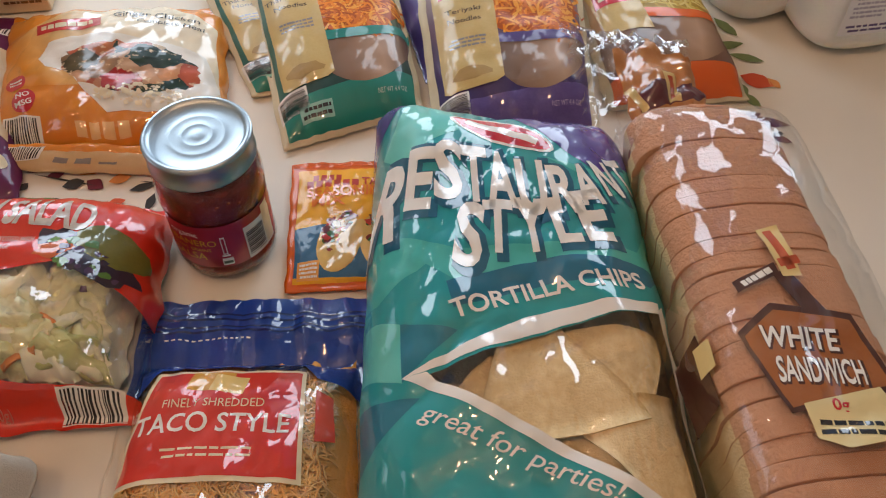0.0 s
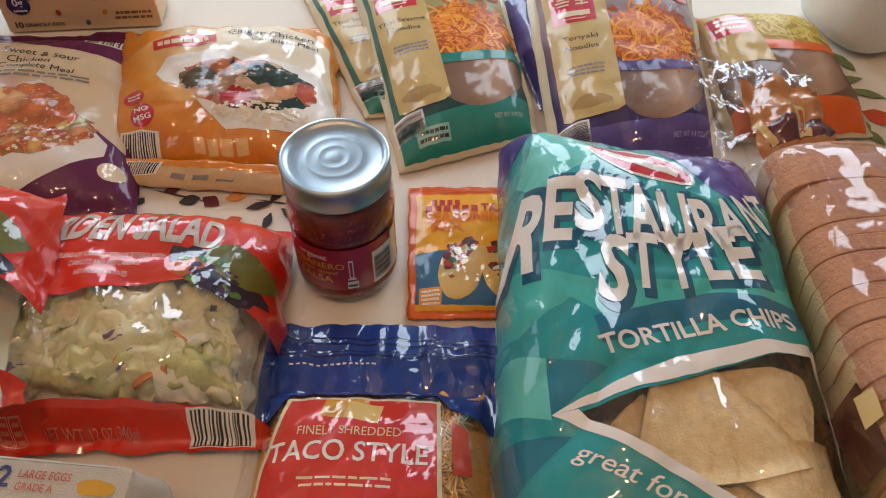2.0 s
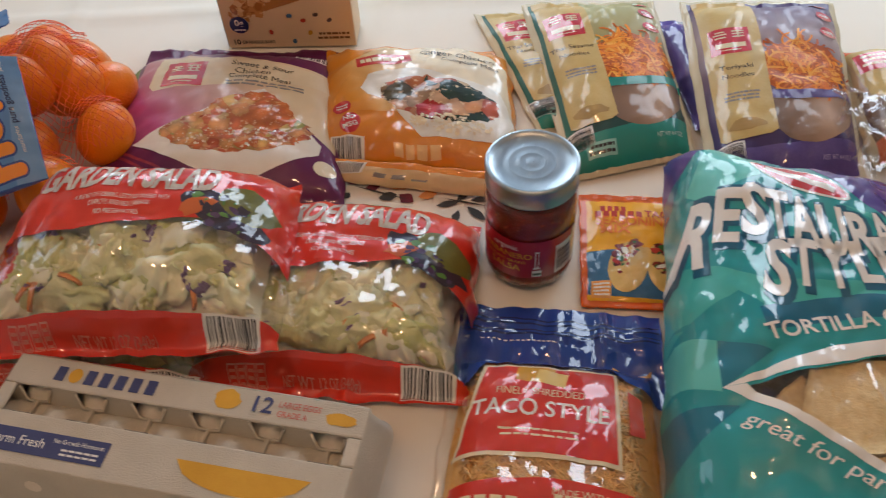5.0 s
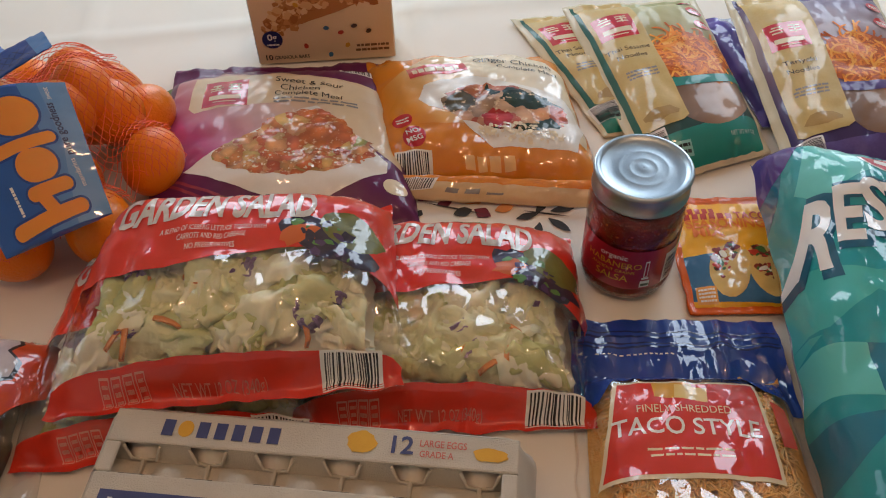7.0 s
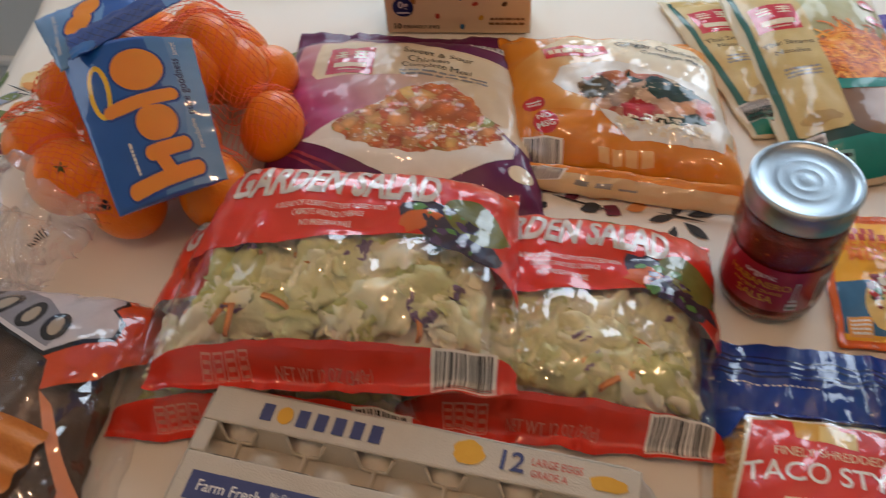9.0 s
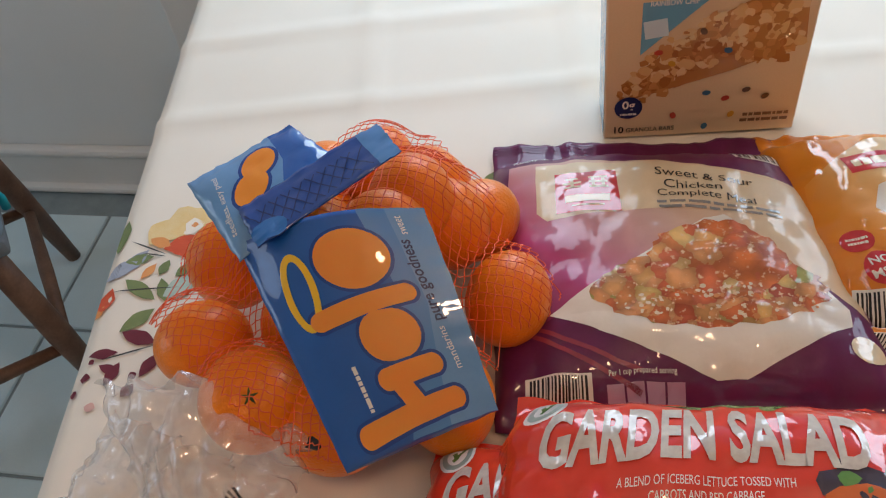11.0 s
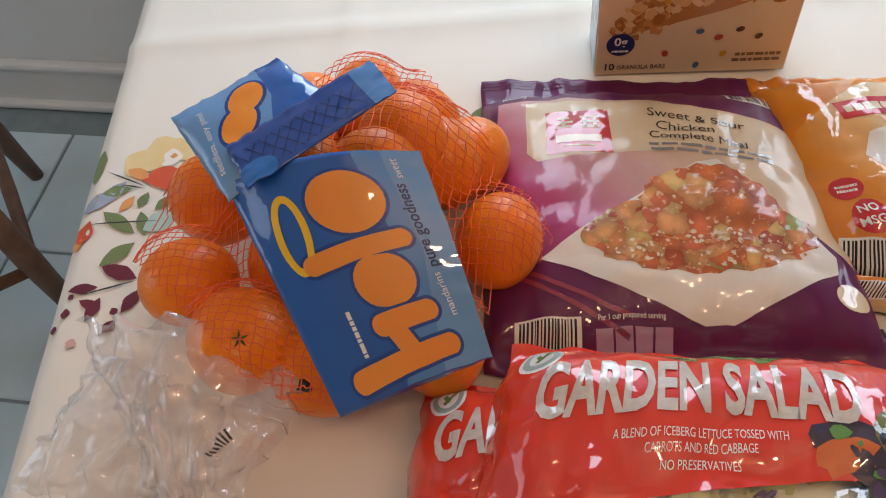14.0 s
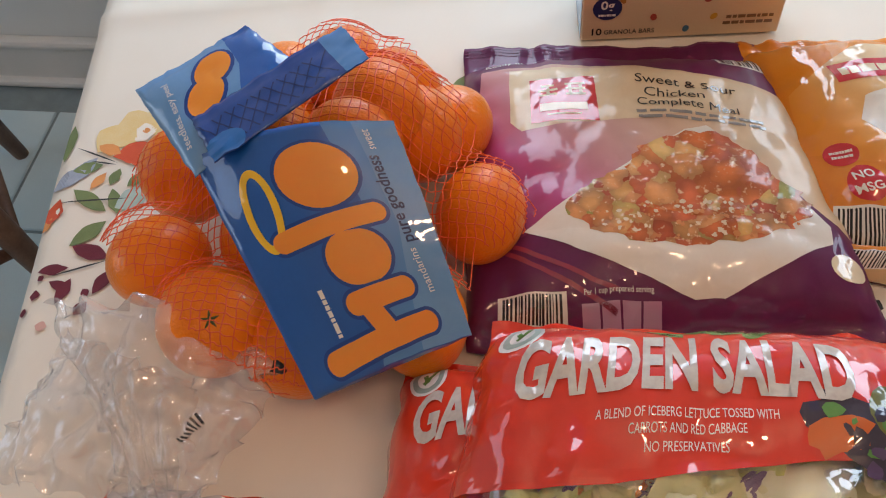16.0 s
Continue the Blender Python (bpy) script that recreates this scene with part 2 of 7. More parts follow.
def tube_bm(points, radius, steps=8):
    """A round bar along points; radius: one number or one for each point."""
    bm = bmesh.new()
    pts = [Vector(p) for p in points]
    rad = radius if isinstance(radius, (list, tuple)) else [radius] * len(pts)
    rings = []
    for k, p in enumerate(pts):
        d = (pts[min(k + 1, len(pts) - 1)] - pts[max(k - 1, 0)]).normalized()
        side = d.orthogonal().normalized() if not rings else (side - d * side.dot(d)).normalized()
        up = d.cross(side)
        rings.append([bm.verts.new(p + rad[k] * (math.cos(a) * side + math.sin(a) * up)) for a in (2 * math.pi * s / steps for s in range(steps))])
    for a, b in zip(rings, rings[1:]):
        for k in range(steps):
            bm.faces.new((a[k], a[(k + 1) % steps], b[(k + 1) % steps], b[k]))
    bm.faces.new(rings[0][::-1])
    bm.faces.new(rings[-1])
    return bm


def glyphs(text, bold=0.0, shear=0.0, space=1.0, flat=3):
    """The outlines of a line of writing, filled: vertices and triangles, the capital height about 0.7, centred."""
    cu = bpy.data.curves.new("writing", "FONT")
    cu.body, cu.offset, cu.shear, cu.space_character, cu.resolution_u = text, bold, shear, space, flat
    cu.align_x, cu.align_y = "CENTER", "CENTER"
    ob = bpy.data.objects.new("writing", cu)
    me = bpy.data.meshes.new_from_object(ob)
    me.calc_loop_triangles()
    v = [(p.co.x, p.co.y) for p in me.vertices]
    t = [tuple(x.vertices) for x in me.loop_triangles]
    bpy.data.objects.remove(ob)
    bpy.data.curves.remove(cu)
    bpy.data.meshes.remove(me)
    return v, t


def clip(poly, axis, value, keep_above):
    out = []
    for k, a in enumerate(poly):
        b = poly[(k + 1) % len(poly)]
        da, db = (a[axis] - value), (b[axis] - value)
        if not keep_above:
            da, db = -da, -db
        if da >= 0:
            out.append(a)
        if (da > 0 and db < 0) or (da < 0 and db > 0):
            s = da / (da - db)
            out.append((a[0] + s * (b[0] - a[0]), a[1] + s * (b[1] - a[1])))
    return out


class Sheet:
    """A skin over a four-cornered plan: corners (near-left, near-right, far-right, far-left), raised by a pillow profile and creased.
    u runs across from 0 to 1, v from the near edge to the far edge."""

    def __init__(self, corners, thick, nx=44, ny=56, pu=3.0, pv=3.0, seam=(0.05, 0.05), sides=0.0, soft=0.5, wrinkle=0.003, seed=0, freq=30.0, extra=None, field=None):
        self.c = [Vector(c) for c in corners]
        self.nx, self.ny = nx, ny
        self.w = ((self.c[1] - self.c[0]).length + (self.c[2] - self.c[3]).length) / 2
        self.h = ((self.c[3] - self.c[0]).length + (self.c[2] - self.c[1]).length) / 2
        P = np.zeros((nx + 1, ny + 1, 3))
        self.prof = np.zeros((nx + 1, ny + 1))
        for i in range(nx + 1):
            for j in range(ny + 1):
                u, v = i / nx, j / ny
                p = (1 - u) * (1 - v) * self.c[0] + u * (1 - v) * self.c[1] + u * v * self.c[2] + (1 - u) * v * self.c[3]
                uu = min(max((u - sides) / (1 - 2 * sides), 0), 1)
                vv = min(max((v - seam[0]) / (1 - seam[0] - seam[1]), 0), 1)
                f = max(0.0, 1 - abs(2 * uu - 1) ** pu) * max(0.0, 1 - abs(2 * vv - 1) ** pv)
                f = f ** soft
                q = Vector((p.x * freq, p.y * freq, seed * 7.3))
                crease = abs(noise.noise(q)) * 1.4 - 0.35
                crease += 0.4 * abs(noise.noise(q * 2.7))
                rays = noise.noise(Vector((u * 16 + seed, v * 2.5, seed))) * (1 - f) + noise.noise(Vector((u * 2.5, v * 14, seed + 5))) * (1 - f) * 0.6
                z = p.z + thick * f + wrinkle * (crease * (0.4 + f) + rays * 1.3)
                if extra:
                    z += extra(u, v)
                if field:
                    z = field(p.x, p.y) + wrinkle * crease
                inset = (1 - f) * wrinkle * 1.2
                P[i, j] = (p.x + inset * noise.noise(Vector((u * 9, v * 9, seed + 2))), p.y + inset * noise.noise(Vector((u * 9, v * 9, seed + 3))), max(z, 0.0022))
                self.prof[i, j] = f
        self.P = P
        du, dv = np.gradient(P, axis=0), np.gradient(P, axis=1)
        N = np.cross(du, dv)
        self.N = N / np.maximum(np.linalg.norm(N, axis=2, keepdims=True), 1e-9)

    def find(self, x, y):
        """The (u, v) that lies over a place of the plan."""
        u = v = 0.5
        for _ in range(12):
            p = (1 - u) * (1 - v) * self.c[0] + u * (1 - v) * self.c[1] + u * v * self.c[2] + (1 - u) * v * self.c[3]
            a = (1 - v) * (self.c[1] - self.c[0]) + v * (self.c[2] - self.c[3])
            b = (1 - u) * (self.c[3] - self.c[0]) + u * (self.c[2] - self.c[1])
            ex, ey, det = x - p.x, y - p.y, a.x * b.y - a.y * b.x
            u, v = u + (ex * b.y - ey * b.x) / det, v + (a.x * ey - a.y * ex) / det
        return (min(max(u, 0), 1), min(max(v, 0), 1))

    def at(self, u, v, lift=0.0):
        """The place over (u, v), on the very triangles of the skin."""
        x, y = min(max(u, 0), 1) * self.nx, min(max(v, 0), 1) * self.ny
        i, j = min(int(x), self.nx - 1), min(int(y), self.ny - 1)
        a, b = x - i, y - j
        if a >= b:
            w = ((i, j, 1 - a), (i + 1, j, a - b), (i + 1, j + 1, b))
        else:
            w = ((i, j, 1 - b), (i, j + 1, b - a), (i + 1, j + 1, a))
        p = sum(self.P[r, s] * k for r, s, k in w)
        n = sum(self.N[r, s] * k for r, s, k in w)
        return Vector(p + n * lift)

    def skin(self, name, material, parent, label="", under=True, floor=None):
        nx, ny = self.nx, self.ny
        verts = [self.P[i, j] for i in range(nx + 1) for j in range(ny + 1)]
        k = lambda i, j: i * (ny + 1) + j
        faces = []
        for i in range(nx):
            for j in range(ny):
                faces += [(k(i, j), k(i + 1, j), k(i + 1, j + 1)), (k(i, j), k(i + 1, j + 1), k(i, j + 1))]
        if under:
            off = len(verts)
            for i in range(nx + 1):
                for j in range(ny + 1):
                    u, v = i / nx, j / ny
                    p = (1 - u) * (1 - v) * self.c[0] + u * (1 - v) * self.c[1] + u * v * self.c[2] + (1 - u) * v * self.c[3]
                    t = self.P[i, j]
                    z = min(t[2] - 0.0006, p.z - 0.001 if floor is None else max(p.z * (1 - self.prof[i, j]), 0) + floor)
                    verts.append((t[0], t[1], max(z, 0.0012)))
            for i in range(nx):
                for j in range(ny):
                    faces.append((off + k(i, j), off + k(i, j + 1), off + k(i + 1, j + 1), off + k(i + 1, j)))
            rim = [(i, 0) for i in range(nx)] + [(nx, j) for j in range(ny)] + [(i, ny) for i in range(nx, 0, -1)] + [(0, j) for j in range(ny, 0, -1)]
            for a, b in zip(rim, rim[1:] + rim[:1]):
                faces.append((k(*a), off + k(*a), off + k(*b), k(*b)))
        ob = link(name, verts, faces, material, parent, label)
        if material.name.startswith("clear"):
            ob.visible_shadow = False
        return ob

    def laid(self, name, u, v, outline, depth, material, parent, angle=0.0, thick=0.0):
        """A thin piece lying close under the skin: outline gives a grid of (x, y, sag) in metres, row by row."""
        ca, sa = math.cos(radians(angle)), math.sin(radians(angle))
        verts = []
        for row in outline:
            for x, y, sag in row:
                uu, vv = u + (x * ca - y * sa) / self.w, v + (x * sa + y * ca) / self.h
                p = self.at(min(max(uu, 0.05), 0.95), min(max(vv, 0.082), 0.95), -depth - max(sag, 0))
                p.z = max(p.z, 0.006)
                verts.append(p)
        m = len(outline[0])
        faces = [(i * m + j, (i + 1) * m + j, (i + 1) * m + j + 1, i * m + j + 1) for i in range(len(outline) - 1) for j in range(m - 1)]
        if thick:
            k = len(verts)
            verts += [p - Vector((0, 0, thick)) for p in verts]
            faces += [tuple(k + q for q in f[::-1]) for f in faces]
            n = len(outline)
            rim = [i * m for i in range(n)] + [(n - 1) * m + j for j in range(1, m)] + [i * m + m - 1 for i in range(n - 2, -1, -1)] + list(range(m - 2, 0, -1))
            faces += [(a, b, b + k, a + k) for a, b in zip(rim, rim[1:] + rim[:1])]
        return link(name, verts, faces, material, parent)

    def drape(self, name, tris, material, parent, label="", lift=0.0005, indices=None, order=None):
        """Lays triangles of (u, v) on the skin, cut along its own edges."""
        lift *= 0.35
        step = min(5e-6, 2.5e-4 / max(order)) if order and max(order) else 0.0
        verts, keys, faces, mi = [], {}, [], []
        nx, ny = self.nx, self.ny

        def vert(p):
            rank = order[n] if order else 0
            key = (round(p[0], 5), round(p[1], 5), rank)
            if key not in keys:
                keys[key] = len(verts)
                verts.append(self.at(*p, lift + rank * step))
            return keys[key]

        for n, tri in enumerate(tris):
            poly0 = [(p[0] * nx, p[1] * ny) for p in tri]
            i0, i1 = max(0, int(min(p[0] for p in poly0))), min(nx - 1, int(max(p[0] for p in poly0)))
            j0, j1 = max(0, int(min(p[1] for p in poly0))), min(ny - 1, int(max(p[1] for p in poly0)))
            for i in range(i0, i1 + 1):
                strip = clip(clip(poly0, 0, i, True), 0, i + 1, False)
                if len(strip) < 3:
                    continue
                for j in range(j0, j1 + 1):
                    cell = clip(clip(strip, 1, j, True), 1, j + 1, False)
                    if len(cell) < 3:
                        continue
                    turned = [(p[0] - i - (p[1] - j), p[1]) for p in cell]
                    for above in (True, False):
                        half = clip(turned, 0, 0.0, above)
                        if len(half) < 3:
                            continue
                        ids = []
                        for p in half:
                            k = vert(((p[0] + (p[1] - j) + i) / nx, p[1] / ny))
                            if not ids or (ids[-1] != k and k != ids[0]):
                                ids.append(k)
                        if len(ids) >= 3:
                            faces.append(tuple(ids))
                            mi.append(indices[n] if indices else 0)
        if not faces:
            return None
        # all faces look outwards
        ob = link(name, verts, faces, material, parent, label, mi if indices else None)
        bm = bmesh.new()
        bm.from_mesh(ob.data)
        mean = Vector(self.N.reshape(-1, 3).mean(axis=0))
        flip = [f for f in bm.faces if f.normal.dot(mean) < -0.05]
        bmesh.ops.reverse_faces(bm, faces=flip)
        bm.to_mesh(ob.data)
        bm.free()
        return ob

    def patch(self, name, polys, material, parent, label="", lift=0.0005):
        """Filled outlines of (u, v)."""
        tris, idx, order = [], [], []
        many = isinstance(material, (list, tuple))
        for rank, q in enumerate(polys):
            poly, k = (q[0], q[1]) if many else (q, 0)
            flat = [Vector((p[0], p[1], 0)) for p in poly]
            for t in tessellate_polygon([flat]):
                tris.append([poly[x] for x in t])
                idx.append(k)
                order.append(rank if many else 0)
        ob = self.drape(name, tris, material, parent, label, lift, idx if many else None, order)
        if ob and len(polys) > 5:
            ob["kind"] = "stuff"
        return ob

    def letter(self, name, text, u, v, size, material, parent, angle=0.0, bold=0.0, label="", lift=0.0024, bend=0.0, shear=0.0, space=1.0, width=None, swell=0.0):
        """A line of writing about (u, v). size: height of the capitals in metres; width: stretches the line to that length."""
        pts, tris = glyphs(text, bold, shear, space)
        if not pts:
            return None
        span = max(p[0] for p in pts) - min(p[0] for p in pts)
        s = size / 0.7
        sx = width / span if width else s
        ca, sa = math.cos(radians(angle)), math.sin(radians(angle))

        def put(p):
            x, y = p[0] * sx, p[1] * s * (1 + swell * (p[0] / (span / 2)))
            y += bend * x * x
            return (u + (x * ca - y * sa) / self.w, v + (x * sa + y * ca) / self.h)
        return self.drape(name, [[put(pts[k]) for k in t] for t in tris], material, parent, label, lift)

    def rect(self, u, v, w, h, angle=0.0):
        ca, sa = math.cos(radians(angle)), math.sin(radians(angle))
        return [(u + (x * ca - y * sa) / self.w, v + (x * sa + y * ca) / self.h) for x, y in ((-w / 2, -h / 2), (w / 2, -h / 2), (w / 2, h / 2), (-w / 2, h / 2))]

    def oval(self, u, v, w, h, angle=0.0, n=20, rag=0.0, rng=random):
        ca, sa = math.cos(radians(angle)), math.sin(radians(angle))
        out = []
        for k in range(n):
            a, r = 2 * math.pi * k / n, 1 + rag * (rng.random() - 0.5)
            x, y = w / 2 * math.cos(a) * r, h / 2 * math.sin(a) * r
            out.append((u + (x * ca - y * sa) / self.w, v + (x * sa + y * ca) / self.h))
        return out

    def bars(self, u, v, w, h, rows, rng, angle=0.0, fill=0.75):
        """Lines of writing too small to read, as plain bars."""
        out = []
        ca, sa = math.cos(radians(angle)), math.sin(radians(angle))
        for r in range(rows):
            y = h / 2 - (r + 0.5) * h / rows
            x = -w / 2 + w * 0.1 * rng.random()
            while x < w / 2 * 0.9:
                ln = min(w * (0.06 + 0.16 * rng.random()), w / 2 - x)
                out.append(self.rect(u + ((x + ln / 2) * ca - y * sa) / self.w, v + ((x + ln / 2) * sa + y * ca) / self.h, ln, h / rows * fill * 0.7, angle))
                x += ln + w * 0.025
        return out

    def barcode(self, u, v, w, h, parent, rng, angle=0.0, upright=True):
        panel = self.patch("barcode_panel", [self.rect(u, v, w, h, angle)], WHITE_INK, parent, "pale barcode panel", 0.0009)
        polys, ca, sa = [], math.cos(radians(angle)), math.sin(radians(angle))
        x = -w * 0.42
        while x < w * 0.42:
            b = w * (0.012 + 0.03 * rng.random())
            polys.append(self.rect(u + (x * ca) / self.w, v + (x * sa) / self.h, b, h * 0.86, angle))
            x += b + w * (0.014 + 0.025 * rng.random())
        self.patch("barcode", polys, BLACK_INK, panel, "black barcode lines", 0.0013)

    def strokes(self, name, u, v, w, h, count, length, thick, materials, parent, rng, angle=0.0, curl=3.0, lift=0.0013, inside=None, label=""):
        """Curled ribbons of print, as in a picture of noodles."""
        polys = []
        for _ in range(count):
            a, r = rng.random() * 6.283, math.sqrt(rng.random())
            x, y = w / 2 * r * math.cos(a), h / 2 * r * math.sin(a)
            d, c = rng.random() * 6.283, (rng.random() - 0.5) * 2 * curl / length
            left, right = [], []
            for k in range(7):
                px, py = -math.sin(d), math.cos(d)
                left.append((x + px * thick / 2, y + py * thick / 2))
                right.append((x - px * thick / 2, y - py * thick / 2))
                x, y, d = x + math.cos(d) * length / 6, y + math.sin(d) * length / 6, d + c * length / 6
            m = rng.randrange(len(materials))
            ca, sa = math.cos(radians(angle)), math.sin(radians(angle))
            for k in range(6):
                q = [left[k], left[k + 1], right[k + 1], right[k]]
                polys.append(([(u + (x * ca - y * sa) / self.w, v + (x * sa + y * ca) / self.h) for x, y in q], m))
        return self.patch(name, polys, materials, parent, label, lift)

    def blobs(self, name, u, v, w, h, count, size, materials, parent, rng, angle=0.0, lift=0.0013, label="", rag=0.6):
        """Uneven flecks of print, as in a picture of cooked food."""
        polys = []
        ca, sa = math.cos(radians(angle)), math.sin(radians(angle))
        for _ in range(count):
            a, r = rng.random() * 6.283, math.sqrt(rng.random())
            x, y = w / 2 * r * math.cos(a), h / 2 * r * math.sin(a)
            s = size * (0.5 + rng.random())
            polys.append((self.oval(u + (x * ca - y * sa) / self.w, v + (x * sa + y * ca) / self.h, s, s * (0.5 + 0.5 * rng.random()), rng.random() * 180, 9, rag, rng), rng.randrange(len(materials))))
        return self.patch(name, polys, materials, parent, label, lift)


class Panel(Sheet):
    """A flat face to print on: its lower left corner, and the vectors along its lower and left edges."""

    def __init__(self, corner, right, up):
        o, r, t = Vector(corner), Vector(right), Vector(up)
        self.nx = self.ny = 1
        self.w, self.h = r.length, t.length
        self.P = np.array([[o, o + t], [o + r, o + r + t]], dtype=float)
        n = r.cross(t).normalized()
        self.N = np.array([[n, n], [n, n]], dtype=float)
        self.prof = np.ones((2, 2))

# ---- setting ----
TOP = -0.75   # floor level under the table top at 0
WALL = surface("wall_paint", "#e9ebe8", "#e2e4e0", rough=0.7, scale=3, bump=0.15, fine=300)
TRIM = surface("trim_paint", "#e9e6df", "#dedbd3", rough=0.4, scale=6, bump=0.05)
CEIL = surface("ceiling_paint", "#eeebe4", "#e6e3db", rough=0.85, scale=4, bump=0.2, fine=500)
TILE = surface("floor_tile", "#d3e4e6", "#c4d6d8", rough=0.28, scale=9, bump=0.06, island=0.25)
GROUT = surface("grout", "#8f9a9a", "#808a8a", rough=0.8, scale=30)


def slab(name, lo, hi, material, label, parent=None, kind="structure", category=""):
    size, mid = [b - a for a, b in zip(lo, hi)], [(a + b) / 2 for a, b in zip(lo, hi)]
    ob = part(name, box_bm(*size, centre=mid), material, parent, smooth=False)
    if not parent:
        tagged(ob, label, category or name.split("_")[0], kind=kind)
    return ob


floor = slab("floor", (-3, -2.2, TOP - 0.1), (2.6, 1.6, TOP - 0.004), GROUT, "pale blue-green tiled kitchen floor")
# the opening in this wall is unseen, added for the extra daylight lamp
wall_w = thing("wall_west", "plain pale painted wall with an added unseen opening", "wall", kind="structure")
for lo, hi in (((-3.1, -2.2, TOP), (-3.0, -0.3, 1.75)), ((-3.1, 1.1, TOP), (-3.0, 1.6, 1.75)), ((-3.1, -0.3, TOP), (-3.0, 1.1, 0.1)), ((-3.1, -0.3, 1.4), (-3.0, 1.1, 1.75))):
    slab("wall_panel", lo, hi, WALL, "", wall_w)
slab("wall_east", (2.6, -2.2, TOP), (2.7, 1.6, 1.75), WALL, "plain pale painted wall")
slab("wall_south", (-3, -2.3, TOP), (2.6, -2.2, 1.75), WALL, "plain pale painted wall")
slab("ceiling", (-3.1, -2.3, 1.75), (2.7, 1.7, 1.85), CEIL, "white painted ceiling")
# the far wall, with the window opening
WX0, WX1, WZ0, WZ1 = -1.12, 1.05, 0.12, 1.4
wall_n = thing("wall_north", "pale grey painted wall with a white baseboard", "wall", kind="structure")
for lo, hi in (((-3, 1.48, TOP), (WX0, 1.6, 1.75)), ((WX1, 1.48, TOP), (2.6, 1.6, 1.75)), ((WX0, 1.48, TOP), (WX1, 1.6, WZ0)), ((WX0, 1.48, WZ1), (WX1, 1.6, 1.75))):
    slab("wall_panel", lo, hi, WALL, "", wall_n)
base = thing("baseboard", "white painted baseboard with a moulded top", "baseboard", kind="structure")
part("board", box_bm(5.6, 0.016, 0.10, 0.003, (-0.2, 1.471, TOP + 0.05)), TRIM, base, smooth=False)
part("moulding", box_bm(5.6, 0.026, 0.022, 0.008, (-0.2, 1.467, TOP + 0.111)), TRIM, base, smooth=False)
part("shoe_moulding", box_bm(5.6, 0.034, 0.018, 0.007, (-0.2, 1.463, TOP + 0.009)), TRIM, base, smooth=False)
win = thing("window_1", "white framed window with daylight behind it", "window", kind="structure")
for sx, sz, cx, cz in ((WX1 - WX0 + 0.14, 0.07, (WX0 + WX1) / 2, WZ0 - 0.035), (WX1 - WX0 + 0.14, 0.07, (WX0 + WX1) / 2, WZ1 + 0.035), (0.07, WZ1 - WZ0, WX0 - 0.035, (WZ0 + WZ1) / 2), (0.07, WZ1 - WZ0, WX1 + 0.035, (WZ0 + WZ1) / 2), (0.05, WZ1 - WZ0, (WX0 + WX1) / 2, (WZ0 + WZ1) / 2)):
    part("window_frame", box_bm(sx, 0.03, sz, 0.005, (cx, 1.464 if sx != 0.05 else 1.53, cz)), TRIM, win, smooth=False)
jamb = thing("door_1", "white painted door casing beside the table", "door casing", kind="structure")
part("casing", box_bm(0.11, 0.02, 1.6, 0.006, (-1.20, 1.462, 0.05)), TRIM, jamb, smooth=False)

# floor tiles where the floor is seen
tile_me = bpy.data.meshes.new("tile")
tb = box_bm(0.298, 0.298, 0.008, 0.0025, segs=1)
tb.to_mesh(tile_me)
tb.free()
tile_me.materials.append(TILE)


# ---- table and cloth ----
CLOTH = surface("tablecloth_cotton", "#eee8db", "#e6dfd0", rough=0.8, scale=7, bump=0.10, fine=1400, spread=0.9)
EDGE_A, EDGE_B = Vector((-0.837, 0.428, 0)), Vector((-0.939, 1.036, 0))
TV = (EDGE_B - EDGE_A).normalized()
TU = Vector((TV.y, -TV.x, 0))
TABLE = Matrix(((TU.x, TV.x, 0, EDGE_A.x), (TU.y, TV.y, 0, EDGE_A.y), (0, 0, 1, 0), (0, 0, 0, 1)))
TABLE_IN = TABLE.inverted()
WOOD = surface("dark_wood", "#5a3623", "#3f2416", rough=0.4, scale=25, bump=0.15, fine=200)
table = thing("dining_table", "large dining table with dark wooden legs", "table")
ob = part("tabletop", box_bm(1.62, 1.50, 0.03, 0.008, (0.83, 0.15, -0.022)), WOOD, table, smooth=False, m=TABLE)
for lx, ly in ((0.08, -0.54), (1.58, -0.54), (0.08, 0.84), (1.58, 0.84)):
    part("leg", lathe_bm([(0.022, 0), (0.03, 0.2), (0.034, 0.5), (0.028, 0.55), (0.04, 0.6), (0.04, 0.712)], 20), WOOD, table, m=TABLE @ Matrix.Translation((lx, ly, TOP)))


def cloth_height(cu, cv):
    """The lie of the cloth on the table top: a slow swell, and the fold lines of the far part."""
    rim = min(cu, 1.66 - cu, cv + 0.62, 0.92 - cv)
    z = -0.006 * max(0, 1 - rim / 0.012) + 0.0011 * noise.noise(Vector((cu * 7, cv * 7, 0))) + 0.0004 * noise.noise(Vector((cu * 25, cv * 25, 0)))
    far = min(1, max(0, (cv - 0.2) / 0.2))
    for fold in (0.21, 0.42, 0.62, 0.83, 1.24):
        z += 0.0040 * far * math.exp(-((cu - fold + 0.006 * noise.noise(Vector((cv * 6, fold, 2)))) / 0.009) ** 2)
    for fold in (0.40, 0.53, 0.66, 0.79):
        z += 0.0040 * math.exp(-((cv - fold + 0.004 * noise.noise(Vector((cu * 6, fold, 4)))) / 0.008) ** 2)
    return z - 0.0015


